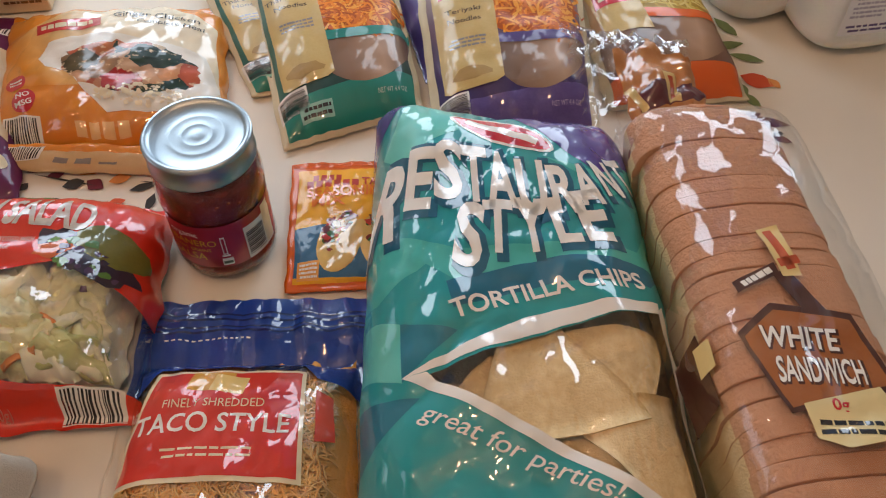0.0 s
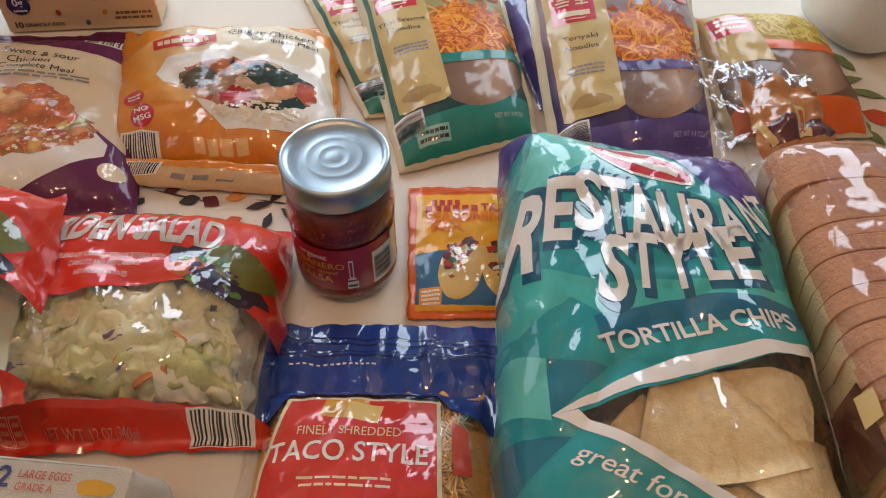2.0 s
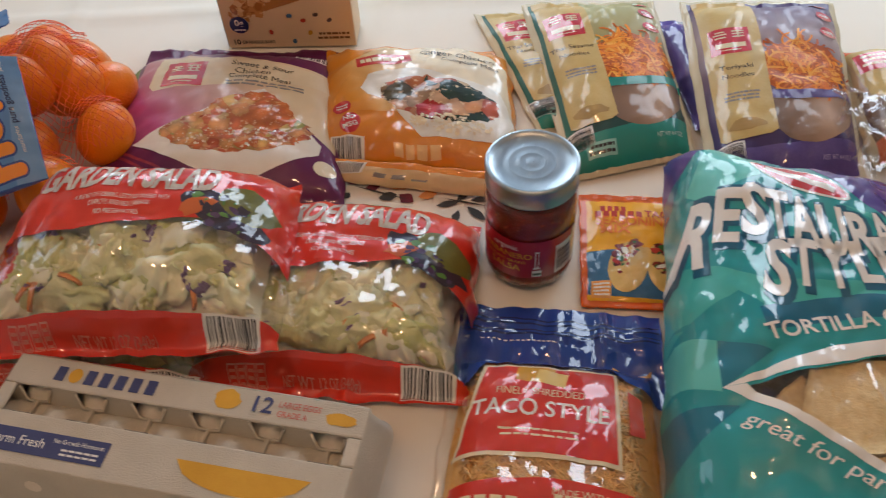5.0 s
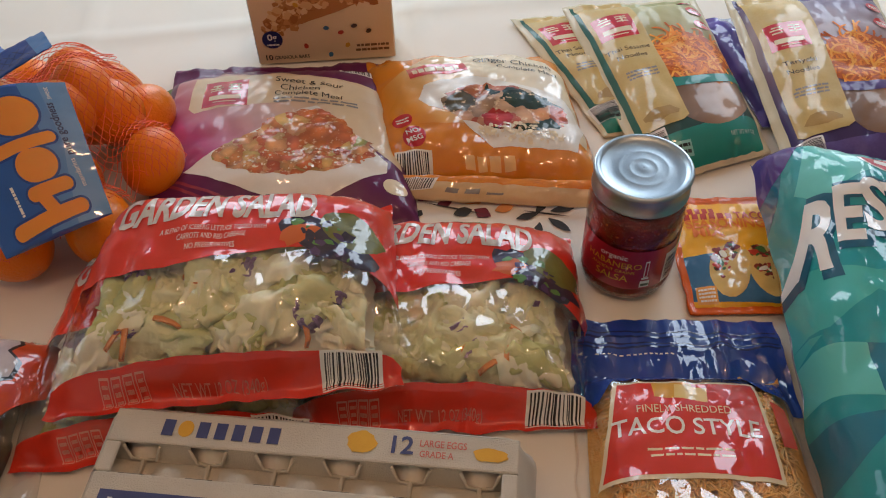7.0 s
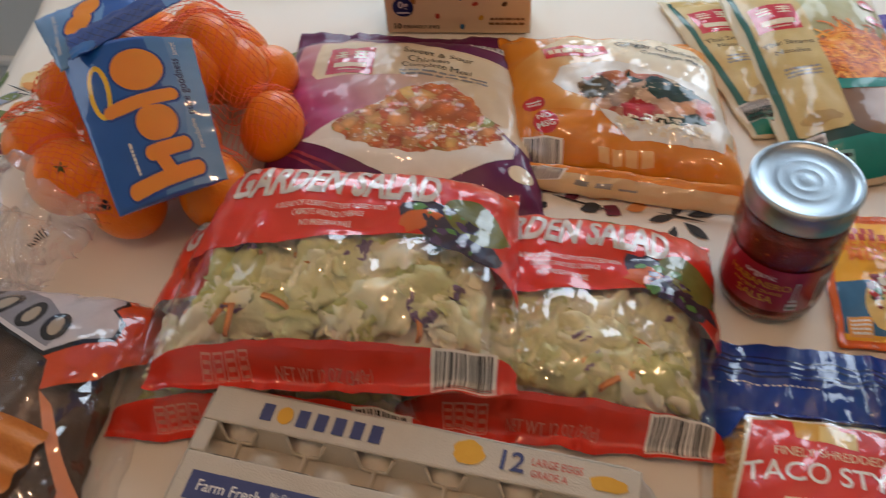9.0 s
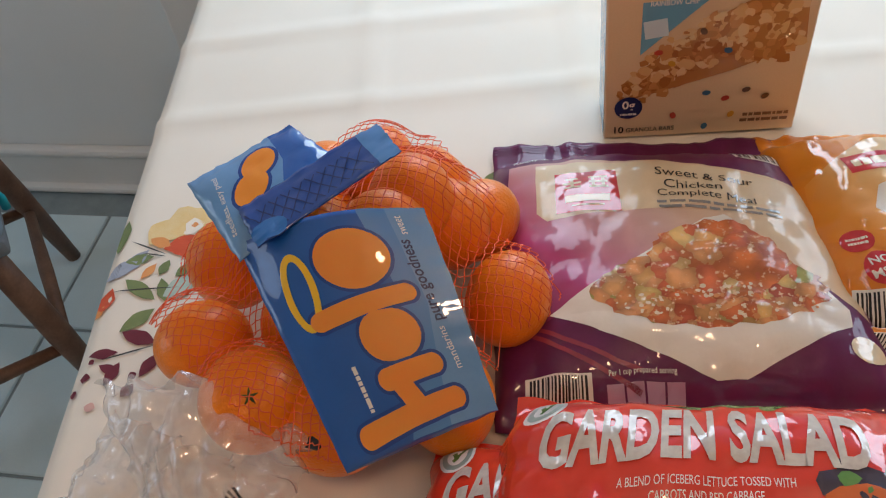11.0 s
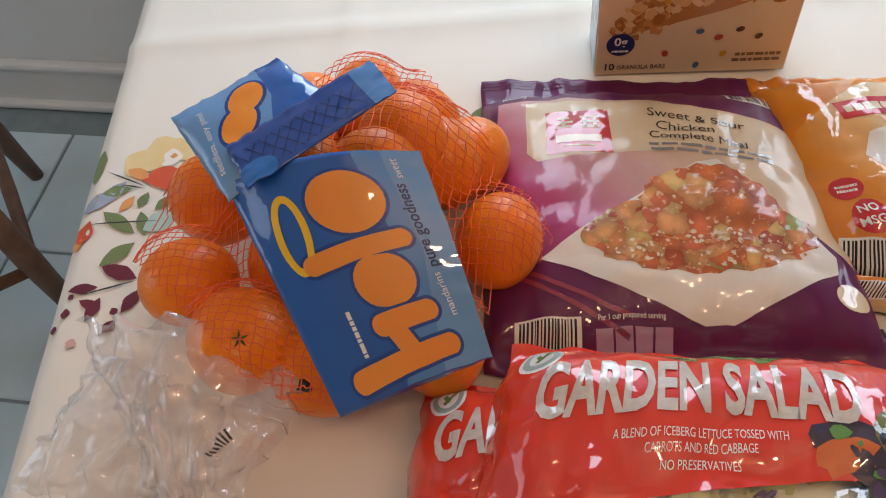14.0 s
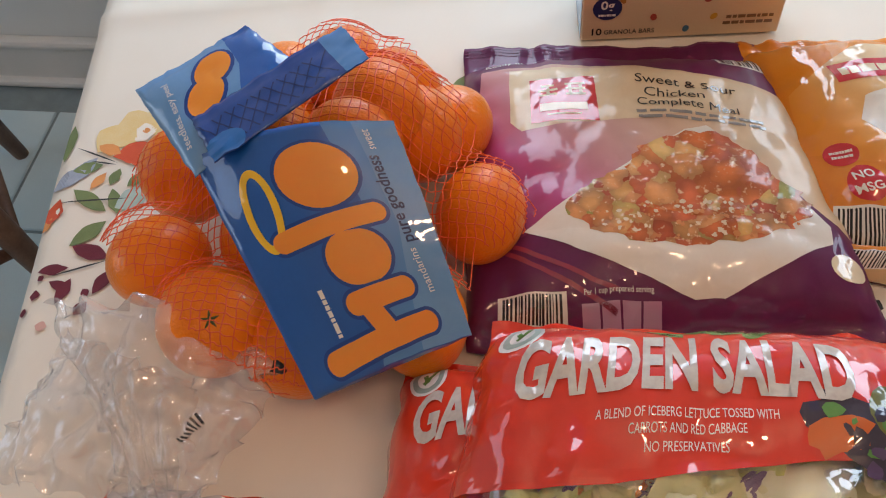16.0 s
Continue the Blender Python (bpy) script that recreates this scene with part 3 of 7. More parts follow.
def cloth_mesh():
    """The cloth: flat over the table with faint fold lines, falling over its sides."""
    n, hang = 140, 0.20
    us = [-hang + k * 0.02 for k in range(int(hang / 0.02))] + [1.66 * k / n for k in range(n + 1)] + [1.66 + k * 0.02 for k in range(1, int(hang / 0.02) + 1)]
    vs = [-0.62 - hang + k * 0.02 for k in range(int(hang / 0.02))] + [-0.62 + 1.54 * k / n for k in range(n + 1)] + [0.92 + k * 0.02 for k in range(1, int(hang / 0.02) + 1)]
    verts = []
    for u in us:
        for v in vs:
            over = max(-u, u - 1.66, -0.62 - v, v - 0.92, 0)
            cu, cv = min(max(u, 0), 1.66), min(max(v, -0.62), 0.92)
            z = -0.0015 - over if over > 0 else cloth_height(cu, cv)
            out = 0.012 * math.sin(24 * (u + v)) * min(over * 5, 1) + 0.01 * min(over * 10, 1)
            du = (-out if u < 0 else out if u > 1.66 else 0)
            dv = (-out if v < -0.62 else out if v > 0.92 else 0)
            verts.append(TABLE @ Vector((cu + du, cv + dv, z)))
    m = len(vs)
    faces = [(i * m + j, (i + 1) * m + j, (i + 1) * m + j + 1, i * m + j + 1) for i in range(len(us) - 1) for j in range(m - 1)]
    return link("tablecloth", verts, faces, CLOTH)


cloth = tagged(cloth_mesh(), "cream cotton tablecloth printed with autumn flowers and leaves", "tablecloth")
DYES = {"red": "#c8432c", "orange": "#d9803a", "maroon": "#5f1d2e", "green": "#5d7048", "dark": "#3b3a38", "teal": "#7fb0a8", "yellow": "#e3bb5c", "blue": "#7d8aa0", "pink": "#cf8f86", "pale": "#efe9dc"}
DYE = {k: surface("dye_" + k, h, {"teal": "#d8dcd0", "yellow": "#e9dcb4", "pink": "#d8c0b6", "blue": "#b9c0cc", "red": "#e0683c", "orange": "#e8b070", "green": "#8c9a62", "maroon": "#7a2c3c"}.get(k, h), rough=0.8, scale=70, bump=0.25, fine=1400, spread=1.2) for k, h in DYES.items()}


class Flat:
    """Print on the cloth, in world metres, each mark 4 micrometres over the last."""
    z = 0.0011


def petal(x, y, length, width, angle, dye, point=1.0, n=14):
    """One printed leaf, petal or berry on the cloth."""
    left, right = [], []
    for k in range(n + 1):
        s = k / n
        w = width / 2 * math.sin(math.pi * s ** point) * (1 + 0.14 * noise.noise(Vector((x * 90 + s * 5, y * 90, 1))))
        left.append((s * length - length / 2, w))
        right.append((s * length - length / 2, -w * (1 + 0.2 * noise.noise(Vector((x * 70, y * 70 + s * 5, 3))))))
    ca, sa = math.cos(radians(angle)), math.sin(radians(angle))
    Flat.z += 0.000004
    ring = left + right[-2:0:-1]

    def on(a, b):
        p = TABLE_IN @ Vector((x + a * ca - b * sa, y + a * sa + b * ca, 0))
        p.x = max(p.x, 0.001)
        return TABLE @ Vector((p.x, p.y, cloth_height(p.x, p.y) + Flat.z))
    return link("printed_" + ("berry" if length < 0.016 else "leaf" if dye in ("green", "dark", "maroon", "teal", "blue") else "petal"), [on(a, b) for a, b in ring], [(k, k + 1, 2 * n - k - 1, 2 * n - k) if k else (0, 1, 2 * n - 1) for k in range(n - 1)] + [(n - 1, n, n + 1)], DYE[dye], cloth, smooth=False)


def stem(x0, y0, x1, y1, w=0.0022, dye="dark"):
    d = Vector((x1 - x0, y1 - y0))
    petal((x0 + x1) / 2, (y0 + y1) / 2, d.length, w, math.degrees(math.atan2(d.y, d.x)), dye, n=6)


# sprays of flowers along the side of the cloth: the open flower, the buds and leaves, the dark berries
for dye, x, y, ln, w, a in (
        ("yellow", -0.837, 0.681, 0.036, 0.030, 66), ("yellow", -0.825, 0.700, 0.030, 0.024, 27), ("yellow", -0.806, 0.698, 0.034, 0.024, 317), ("yellow", -0.827, 0.684, 0.032, 0.026, 21), ("pale", -0.815, 0.688, 0.026, 0.020, 20),
        ("red", -0.813, 0.667, 0.036, 0.022, 20), ("orange", -0.835, 0.668, 0.022, 0.012, 341), ("red", -0.800, 0.660, 0.030, 0.020, 12), ("orange", -0.788, 0.668, 0.030, 0.019, 326), ("orange", -0.812, 0.690, 0.007, 0.006, 10)):
    petal(x, y, ln, w, a, dye)
for dye, x, y, ln, w, a in (
        ("green", -0.833, 0.617, 0.038, 0.013, 331), ("green", -0.813, 0.618, 0.026, 0.011, 298), ("green", -0.823, 0.587, 0.032, 0.014, 50), ("green", -0.874, 0.675, 0.039, 0.014, 98), ("green", -0.821, 0.641, 0.017, 0.009, 81), ("green", -0.803, 0.640, 0.018, 0.010, 55),
        ("blue", -0.858, 0.636, 0.030, 0.016, 40), ("blue", -0.850, 0.644, 0.034, 0.014, 62), ("green", -0.846, 0.648, 0.024, 0.012, 20), ("red", -0.859, 0.604, 0.026, 0.017, 81), ("orange", -0.861, 0.594, 0.014, 0.009, 66), ("orange", -0.833, 0.636, 0.019, 0.008, 67),
        ("teal", -0.800, 0.621, 0.029, 0.022, 42), ("teal", -0.791, 0.631, 0.031, 0.015, 30)):
    petal(x, y, ln, w, a, dye)
for dye, x, y, ln, w, a in (
        ("maroon", -0.815, 0.571, 0.032, 0.014, 346), ("maroon", -0.797, 0.547, 0.023, 0.011, 73), ("maroon", -0.838, 0.554, 0.024, 0.009, 12), ("maroon", -0.827, 0.541, 0.020, 0.008, 344), ("maroon", -0.823, 0.537, 0.022, 0.010, 80), ("maroon", -0.805, 0.524, 0.013, 0.010, 64),
        ("maroon", -0.843, 0.532, 0.009, 0.008, 5), ("maroon", -0.848, 0.519, 0.006, 0.007, 5), ("maroon", -0.844, 0.546, 0.006, 0.005, 325), ("maroon", -0.806, 0.537, 0.008, 0.006, 315), ("pink", -0.828, 0.508, 0.009, 0.008, 359)):
    petal(x, y, ln, w, a, dye)
for s in ((-0.859, 0.613, -0.80, 0.622), (-0.838, 0.548, -0.797, 0.566), (-0.863, 0.668, -0.824, 0.655), (-0.846, 0.655, -0.824, 0.653)):
    stem(*s, 0.0016)
# the spray by the oranges and the frozen meals
for dye, x, y, ln, w, a in (("green", -0.563, 0.752, 0.036, 0.016, 64), ("green", -0.552, 0.725, 0.024, 0.012, 0), ("green", -0.547, 0.707, 0.018, 0.012, 340)):
    petal(x, y, ln, w, a, dye)
# the spray between the frozen meals and the salad
rs = random.Random(4)
for x, y, ln, w, a, dye in (
        (-0.268, 0.593, 0.026, 0.016, 30, "maroon"), (-0.29, 0.60, 0.022, 0.014, 80, "dark"), (-0.25, 0.585, 0.02, 0.016, 200, "maroon"), (-0.232, 0.573, 0.024, 0.018, 20, "dark"), (-0.213, 0.572, 0.024, 0.018, 330, "maroon"),
        (-0.23, 0.595, 0.022, 0.014, 60, "maroon"), (-0.257, 0.603, 0.02, 0.012, 20, "dark"), (-0.245, 0.552, 0.02, 0.012, 20, "dark"), (-0.275, 0.57, 0.014, 0.012, 60, "dark"), (-0.212, 0.548, 0.016, 0.01, 70, "orange"),
        (-0.155, 0.583, 0.034, 0.012, 60, "dark"), (-0.135, 0.578, 0.034, 0.014, 15, "dark"), (-0.14, 0.557, 0.034, 0.013, 320, "dark"), (-0.17, 0.568, 0.03, 0.012, 200, "dark"), (-0.155, 0.60, 0.024, 0.01, 110, "dark"), (-0.16, 0.55, 0.026, 0.011, 260, "dark"),
        (-0.195, 0.598, 0.04, 0.024, 150, "pink"), (-0.18, 0.612, 0.03, 0.02, 60, "yellow"), (-0.19, 0.55, 0.022, 0.014, 20, "red"), (-0.30, 0.555, 0.03, 0.014, 40, "maroon"),
        (0.402, 0.70, 0.042, 0.03, 330, "red"), (0.418, 0.696, 0.022, 0.014, 300, "orange"), (0.386, 0.688, 0.024, 0.012, 280, "green"), (0.39, 0.672, 0.034, 0.016, 300, "green"), (0.398, 0.641, 0.05, 0.018, 345, "maroon"), (0.385, 0.65, 0.026, 0.014, 20, "maroon"),
        (0.405, 0.617, 0.024, 0.012, 330, "maroon"), (0.365, 0.69, 0.03, 0.016, 20, "green"), (0.40, 0.735, 0.045, 0.016, 340, "green"), (0.385, 0.755, 0.045, 0.018, 10, "green"), (0.39, 0.785, 0.045, 0.018, 120, "green"), (0.37, 0.80, 0.04, 0.018, 80, "green"), (0.405, 0.625, 0.008, 0.008, 0, "dark"),
        (0.50, 0.60, 0.014, 0.01, 20, "yellow"), (0.515, 0.585, 0.02, 0.012, 40, "blue")):
    petal(x, y, ln * 0.8, w * 0.72, a, dye)
for dye, x, y, ln, w, a in (("red", -0.262, 0.612, 0.040, 0.020, 340), ("maroon", -0.232, 0.612, 0.034, 0.018, 355), ("red", -0.205, 0.606, 0.036, 0.020, 20), ("orange", -0.222, 0.590, 0.030, 0.014, 10), ("orange", -0.192, 0.578, 0.020, 0.012, 20), ("pink", -0.245, 0.598, 0.036, 0.012, 350)):
    petal(x, y, ln, w, a, dye)
for s in ((-0.27, 0.585, -0.21, 0.57), (-0.175, 0.575, -0.13, 0.568), (0.33, 0.70, 0.39, 0.70), (0.40, 0.63, 0.40, 0.618)):
    stem(*s)


# ---- salsa jar ----
def salsa_jar(x, y):
    jar = thing("salsa_jar", "glass jar of red salsa with a silver metal lid", "jar", pose(x, y, 0.001, 0, 0, 0))
    glass = bpy.data.materials.new("jar_glass")
    glass.use_nodes = True
    p = glass.node_tree.nodes["Principled BSDF"]
    p.inputs["Base Color"].default_value, p.inputs["Roughness"].default_value = (0.95, 0.97, 0.95, 1), 0.03
    p.inputs["Transmission Weight"].default_value, p.inputs["IOR"].default_value = 1.0, 1.3
    prof = [(0.030, 0.0), (0.036, 0.0015), (0.0395, 0.006), (0.0408, 0.012), (0.0408, 0.014), (0.0396, 0.018), (0.0396, 0.066), (0.0408, 0.072), (0.0410, 0.080), (0.0405, 0.090), (0.0385, 0.1), (0.0365, 0.106), (0.0360, 0.112)]
    salsa = surface("salsa", "#8f2413", "#5c120b", rough=0.18, scale=110, bump=0.5, fine=500, coat=0.6, spread=0.6)
    part("salsa", lathe_bm([(r - 0.0012, z + 0.001 * (k == 0)) for k, (r, z) in enumerate(prof[:-2])], 56), salsa, jar, "chunky red salsa")
    rng, polys = random.Random(3), []
    bits = bmesh.new()
    for _ in range(60):
        a, z, s = rng.random() * 6.283, 0.074 + rng.random() * 0.026, 0.0008 + rng.random() * 0.0012
        r = 0.0388 - max(0, z - 0.088) * 0.25
        bmesh.ops.create_icosphere(bits, subdivisions=1, radius=s, matrix=pose(r * math.cos(a), r * math.sin(a), z) @ Matrix.Diagonal((1, 1, 0.7, 1)))
    bits_ob = part("vegetable_bit", bits, surface("salsa_bits", "#c2571c", "#a02d12", rough=0.2, island=0.9), jar, "orange and red chopped vegetable bits")
    bits_ob["kind"] = "stuff"
    shell = part("glass", lathe_bm(prof, 64, False), clear_film("jar_glass_shell", 0.02, 0.02, (0.97, 0.98, 0.96, 1), 0.0), jar, "clear glass")
    # the wrapped label, and its panels
    def wrap(name, a0, a1, z0, z1, material, r, label=""):
        n = max(2, int((a1 - a0) / 4))
        verts, faces = [], []
        for k in range(n + 1):
            a = radians(a0 + (a1 - a0) * k / n)
            verts += [(r * math.cos(a), r * math.sin(a), z0), (r * math.cos(a), r * math.sin(a), z1)]
        for k in range(n):
            faces.append((2 * k, 2 * k + 2, 2 * k + 3, 2 * k + 1))
        return link(name, verts, faces, material, jar, label)
    red = foil("salsa_label", "#a8182a", "#98142a", rough=0.35, crease=0.03)
    paper = wrap("label", -195, 145, 0.019, 0.066, red, 0.0400, "dark red paper label")
    wrap("barcode_panel", -52, -8, 0.020, 0.056, WHITE_INK, 0.0404, "white barcode panel")
    for k in range(13):
        wrap("barcode_line", -50 + 0.0, -26, 0.024 + k * 0.0021, 0.024 + k * 0.0021 + (0.0013 if k % 3 else 0.0007), BLACK_INK, 0.0407)
    wrap("facts_panel", -24, -10, 0.022, 0.064, CREAM_INK, 0.0406)

    def around(text, deg, z, size, material, bold=0.0):
        pts, tris = glyphs(text, bold)
        s = size / 0.7
        verts = [(0.0409 * math.cos(radians(deg) + p[0] * s / 0.0409), 0.0409 * math.sin(radians(deg) + p[0] * s / 0.0409), z + p[1] * s) for p in pts]
        link("lettering", verts, tris, material, paper, "printed word on the label", smooth=True)
    around("organic", -118, 0.0575, 0.0058, WHITE_INK)
    around("HABANERO", -118, 0.0480, 0.0066, GOLD_INK)
    around("ANCIENT GRAINS", -118, 0.0405, 0.0034, GOLD_INK)
    around("SALSA", -118, 0.0325, 0.0075, GOLD_INK)
    wrap("heat_gauge", -79, -74, 0.034, 0.054, WHITE_INK, 0.0404, "white thermometer mark")
    wrap("heat_gauge_fill", -78, -75, 0.0355, 0.0525, red, 0.0407)
    wrap("heat_gauge_foot", -81, -72, 0.0315, 0.0335, WHITE_INK, 0.0404)
    wrap("seal", -82, -70, 0.0215, 0.0295, WHITE_INK, 0.0404, "round white and green seal")
    wrap("seal_band", -81, -71, 0.0235, 0.0265, surface("seal_green", "#3d4f3a", "#3d4f3a"), 0.0407)
    lid = part("lid", lathe_bm([(0.0385, 0.104), (0.0396, 0.1045), (0.0398, 0.106), (0.0392, 0.107), (0.0392, 0.119), (0.0398, 0.1215), (0.0398, 0.1237), (0.0388, 0.125), (0.0365, 0.125), (0.0345, 0.1235), (0.033, 0.1225), (0.0215, 0.12255), (0.0205, 0.12268), (0.0195, 0.12272), (0.0185, 0.1226), (0.0125, 0.1227), (0.0115, 0.12282), (0.0105, 0.12282), (0.0098, 0.1227), (0.0052, 0.1227), (0.0042, 0.12285), (0.0016, 0.1229), (0.0002, 0.1229)], 72, False),
               surface("lid_tin", "#b4bec2", "#a8b3b8", rough=0.36, metal=1.0, scale=50, bump=0.03, fine=900), jar, "silver metal lid with pressed rings")


salsa_jar(-0.085, 0.502)


# ---- egg carton ----
def egg_carton():
    a = math.atan2(0.289 - 0.308, -0.194 + 0.476)
    pulp = surface("carton_pulp", "#cfc6b4", "#bdb3a0", rough=0.85, scale=40, bump=0.5, fine=900, spread=0.8)
    # darker copy of the pulp: the shade inside the carton is in its colour
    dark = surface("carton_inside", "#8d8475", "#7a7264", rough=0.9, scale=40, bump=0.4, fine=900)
    m = Matrix.Translation((-0.478, 0.314, 0)) @ Matrix.Rotation(a, 4, "Z")
    box = thing("egg_carton", "grey pulp egg carton with a window lid over white eggs", "egg carton", m)
    L, D, H = 0.303, 0.108, 0.070

    def ring(bm, pts, r, n=5):
        """A rounded rectangle of vertices."""
        x0, x1, y0, y1, z = pts
        out = []
        for cx, cy, s in ((x1 - r, y1 - r, 0), (x0 + r, y1 - r, 90), (x0 + r, y0 + r, 180), (x1 - r, y0 + r, 270)):
            for k in range(n):
                t = radians(s + 90 * k / (n - 1))
                out.append(bm.verts.new((cx + r * math.cos(t), cy + r * math.sin(t), z)))
        return out

    def loft(rows, close=True):
        bm = bmesh.new()
        rings = [ring(bm, q, r) for *q, r in rows]
        for p, q in zip(rings, rings[1:]):
            for k in range(len(p)):
                bm.faces.new((p[k], p[(k + 1) % len(p)], q[(k + 1) % len(p)], q[k]))
        if close:
            bm.faces.new(rings[-1])
            bm.faces.new(rings[0][::-1])
        return bm
    part("tray", loft([(0.012, L - 0.012, -D + 0.012, -0.012, 0.001, 0.02), (0.004, L - 0.004, -D + 0.004, -0.004, 0.018, 0.016), (0.0, L, -D, 0, 0.030, 0.014), (-0.004, L + 0.004, -D - 0.004, 0.004, 0.031, 0.014), (-0.004, L + 0.004, -D - 0.004, 0.004, 0.034, 0.014)]), pulp, box)
    # the lid: sloping sides up to a frame about the long windows
    part("lid_sides", loft([(-0.003, L + 0.003, -D - 0.003, 0.003, 0.0342, 0.014), (0.002, L - 0.002, -D + 0.002, -0.002, 0.050, 0.013), (0.007, L - 0.007, -D + 0.007, -0.006, H - 0.003, 0.011), (0.0095, L - 0.0095, -D + 0.0095, -0.0085, H, 0.010)], False), pulp, box)

    def top(name, x0, x1, y0, y1, z0=H - 0.003, bevel=0.0015, material=pulp, label=""):
        return part(name, box_bm(x1 - x0, y1 - y0, H - z0, bevel, ((x0 + x1) / 2, (y0 + y1) / 2, (z0 + H) / 2)), material, box, label, smooth=False)
    back = top("lid_band", 0.0090, L - 0.0090, -0.034, -0.008)
    front = top("lid_band", 0.0090, L - 0.0090, -D + 0.009, -D + 0.051)
    top("lid_end", 0.0090, 0.020, -D + 0.051, -0.034)
    top("lid_end", L - 0.020, L - 0.0090, -D + 0.051, -0.034)
    # cells seen through the window: sloping pulp walls and the eggs
    egg_me = bpy.data.meshes.new("egg")
    eb = bmesh.new()
    bmesh.ops.create_uvsphere(eb, u_segments=20, v_segments=14, radius=0.0215)
    for v in eb.verts:
        v.co.z *= 1.28 if v.co.z > 0 else 1.1
        if v.co.z > 0:
            v.co.x *= 1 - v.co.z * 4
            v.co.y *= 1 - v.co.z * 4
    for f in eb.faces:
        f.smooth = True
    eb.to_mesh(egg_me)
    eb.free()
    egg_me.materials.append(surface("eggshell", "#e6dccb", "#dccfba", rough=0.5, scale=120, bump=0.1, sub=0.1))
    cw = (L - 0.022) / 6
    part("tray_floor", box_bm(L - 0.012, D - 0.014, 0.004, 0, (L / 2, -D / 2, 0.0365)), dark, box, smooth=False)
    y0, y1, z1, yf = -0.034, -0.0395, H - 0.0165, -D + 0.0515
    for i in range(6):
        mid = 0.011 + cw * (i + 0.5)
        for j in (0, 1):
            e = new("egg", egg_me)
            e.parent = box
            e.matrix_basis = pose(mid, -0.0240 - 0.056 * j, 0.0385 - 0.005 * j)
        # the wall under the back band, left open in a tapering window; the trough floor rises in a hump on either side
        bm = bmesh.new()
        wall = lambda x, q: bm.verts.new((x, y0 + (y1 - y0) * q, H - 0.002 + (z1 - H + 0.002) * q))
        for sgn in (-1, 1):
            q = [wall(mid + sgn * cw / 2, 0), wall(mid + sgn * 0.0125, 0), wall(mid + sgn * 0.0085, 0.78), wall(mid, 0.78), wall(mid, 1), wall(mid + sgn * cw / 2, 1)]
            bm.faces.new((q[0], q[1], q[2], q[5]))
            bm.faces.new((q[2], q[3], q[4], q[5]))
        n = 18
        rows = []
        for r in range(7):
            y = y1 + (yf - y1) * r / 6
            row = []
            for k in range(n + 1):
                x = k / n * 2 - 1
                hump = max(0.0, abs(x) - 0.35) / 0.65
                row.append(bm.verts.new((mid + x * cw / 2, y, z1 + 0.0085 * math.sin(math.pi / 2 * hump) * math.sin(math.pi / 2 * min(1, r / 4)) + 0.0015 * (r / 6))))
            rows.append(row)
        for p, q in zip(rows, rows[1:]):
            for k in range(n):
                bm.faces.new((p[k], q[k], q[k + 1], p[k + 1]))
        bmesh.ops.recalc_face_normals(bm, faces=bm.faces[:])
        part("cell_wall", bm, pulp, box)
        zq = lambda q: H - 0.002 + (z1 - H + 0.002) * q
        yq = lambda q: y0 + (y1 - y0) * q - 0.001
        part("window_rim", tube_bm([(mid - 0.0130, yq(0.05), zq(0.05)), (mid - 0.0090, yq(0.80), zq(0.80)), (mid, yq(0.86), zq(0.86)), (mid + 0.0090, yq(0.80), zq(0.80)), (mid + 0.0130, yq(0.05), zq(0.05))], 0.0013, 8), pulp, box)
        part("divider", box_bm(0.0030, y1 - yf, 0.005, 0.001, (mid, (y1 + yf) / 2, z1 + 0.0020)), pulp, box, smooth=False)
        # a solid near-black block stands in for the shade within the slot
        part("vent_slot", box_bm(0.019, 0.0016, 0.0032, 0.0006, (mid, yf - 0.0002, H - 0.0040)), surface("slot_dark", "#2c2620", "#1f1a16", rough=0.9), box, "dark block for the shade in a slot")
    # two small openings low on the near side: shade painted as dark patches, an egg on each
    for x in (0.066, 0.180):
        side = lambda dx, q: (x + dx, -D - 0.0016 + 0.0085 * q, 0.036 + 0.030 * q)
        link("side_opening", [side(-0.010, 0.42), side(0.010, 0.42), side(0.008, 0.92), side(-0.008, 0.92)], [(0, 1, 2, 3)], MATS["slot_dark"], box, "dark patch for the shade in a side opening", smooth=False)
        link("egg_in_opening", [Vector(side(0.0068 * math.cos(t), 0.60 + 0.17 * math.sin(t))) - Vector((0, 0.0004, 0)) for t in (6.283 * k / 16 for k in range(16))], [tuple(range(16))], MATS["eggshell"], box, "pale egg", smooth=False)
    # print on the bands
    rng = random.Random(8)

    def flat(name, polys, material, z=H + 0.0004, label=""):
        verts, faces = [], []
        for q in polys:
            faces.append(tuple(range(len(verts), len(verts) + len(q))))
            verts += [(x, y, z) for x, y in q]
        return link(name, verts, faces, material, box, label, smooth=False)

    def words(text, x, y, size, material, bold=0.0, z=H + 0.0007, width=None):
        pts, tris = glyphs(text, bold)
        s = size / 0.7
        sx = width / (max(p[0] for p in pts) - min(p[0] for p in pts)) if width else s
        link("lettering", [(x + p[0] * sx, y + p[1] * s, z) for p in pts], tris, material, box, "printed words", smooth=False)
    navy, yel = surface("egg_navy", "#39406a", "#454c74", rough=0.7, fine=900), surface("egg_yellow", "#dba52f", "#cf9722", rough=0.7, fine=900)
    pink = surface("egg_pink", "#cf6a5c", "#c45d50", rough=0.7)
    q = lambda x, y, w, h: [(x - w / 2, y - h / 2), (x + w / 2, y - h / 2), (x + w / 2, y + h / 2), (x - w / 2, y + h / 2)]
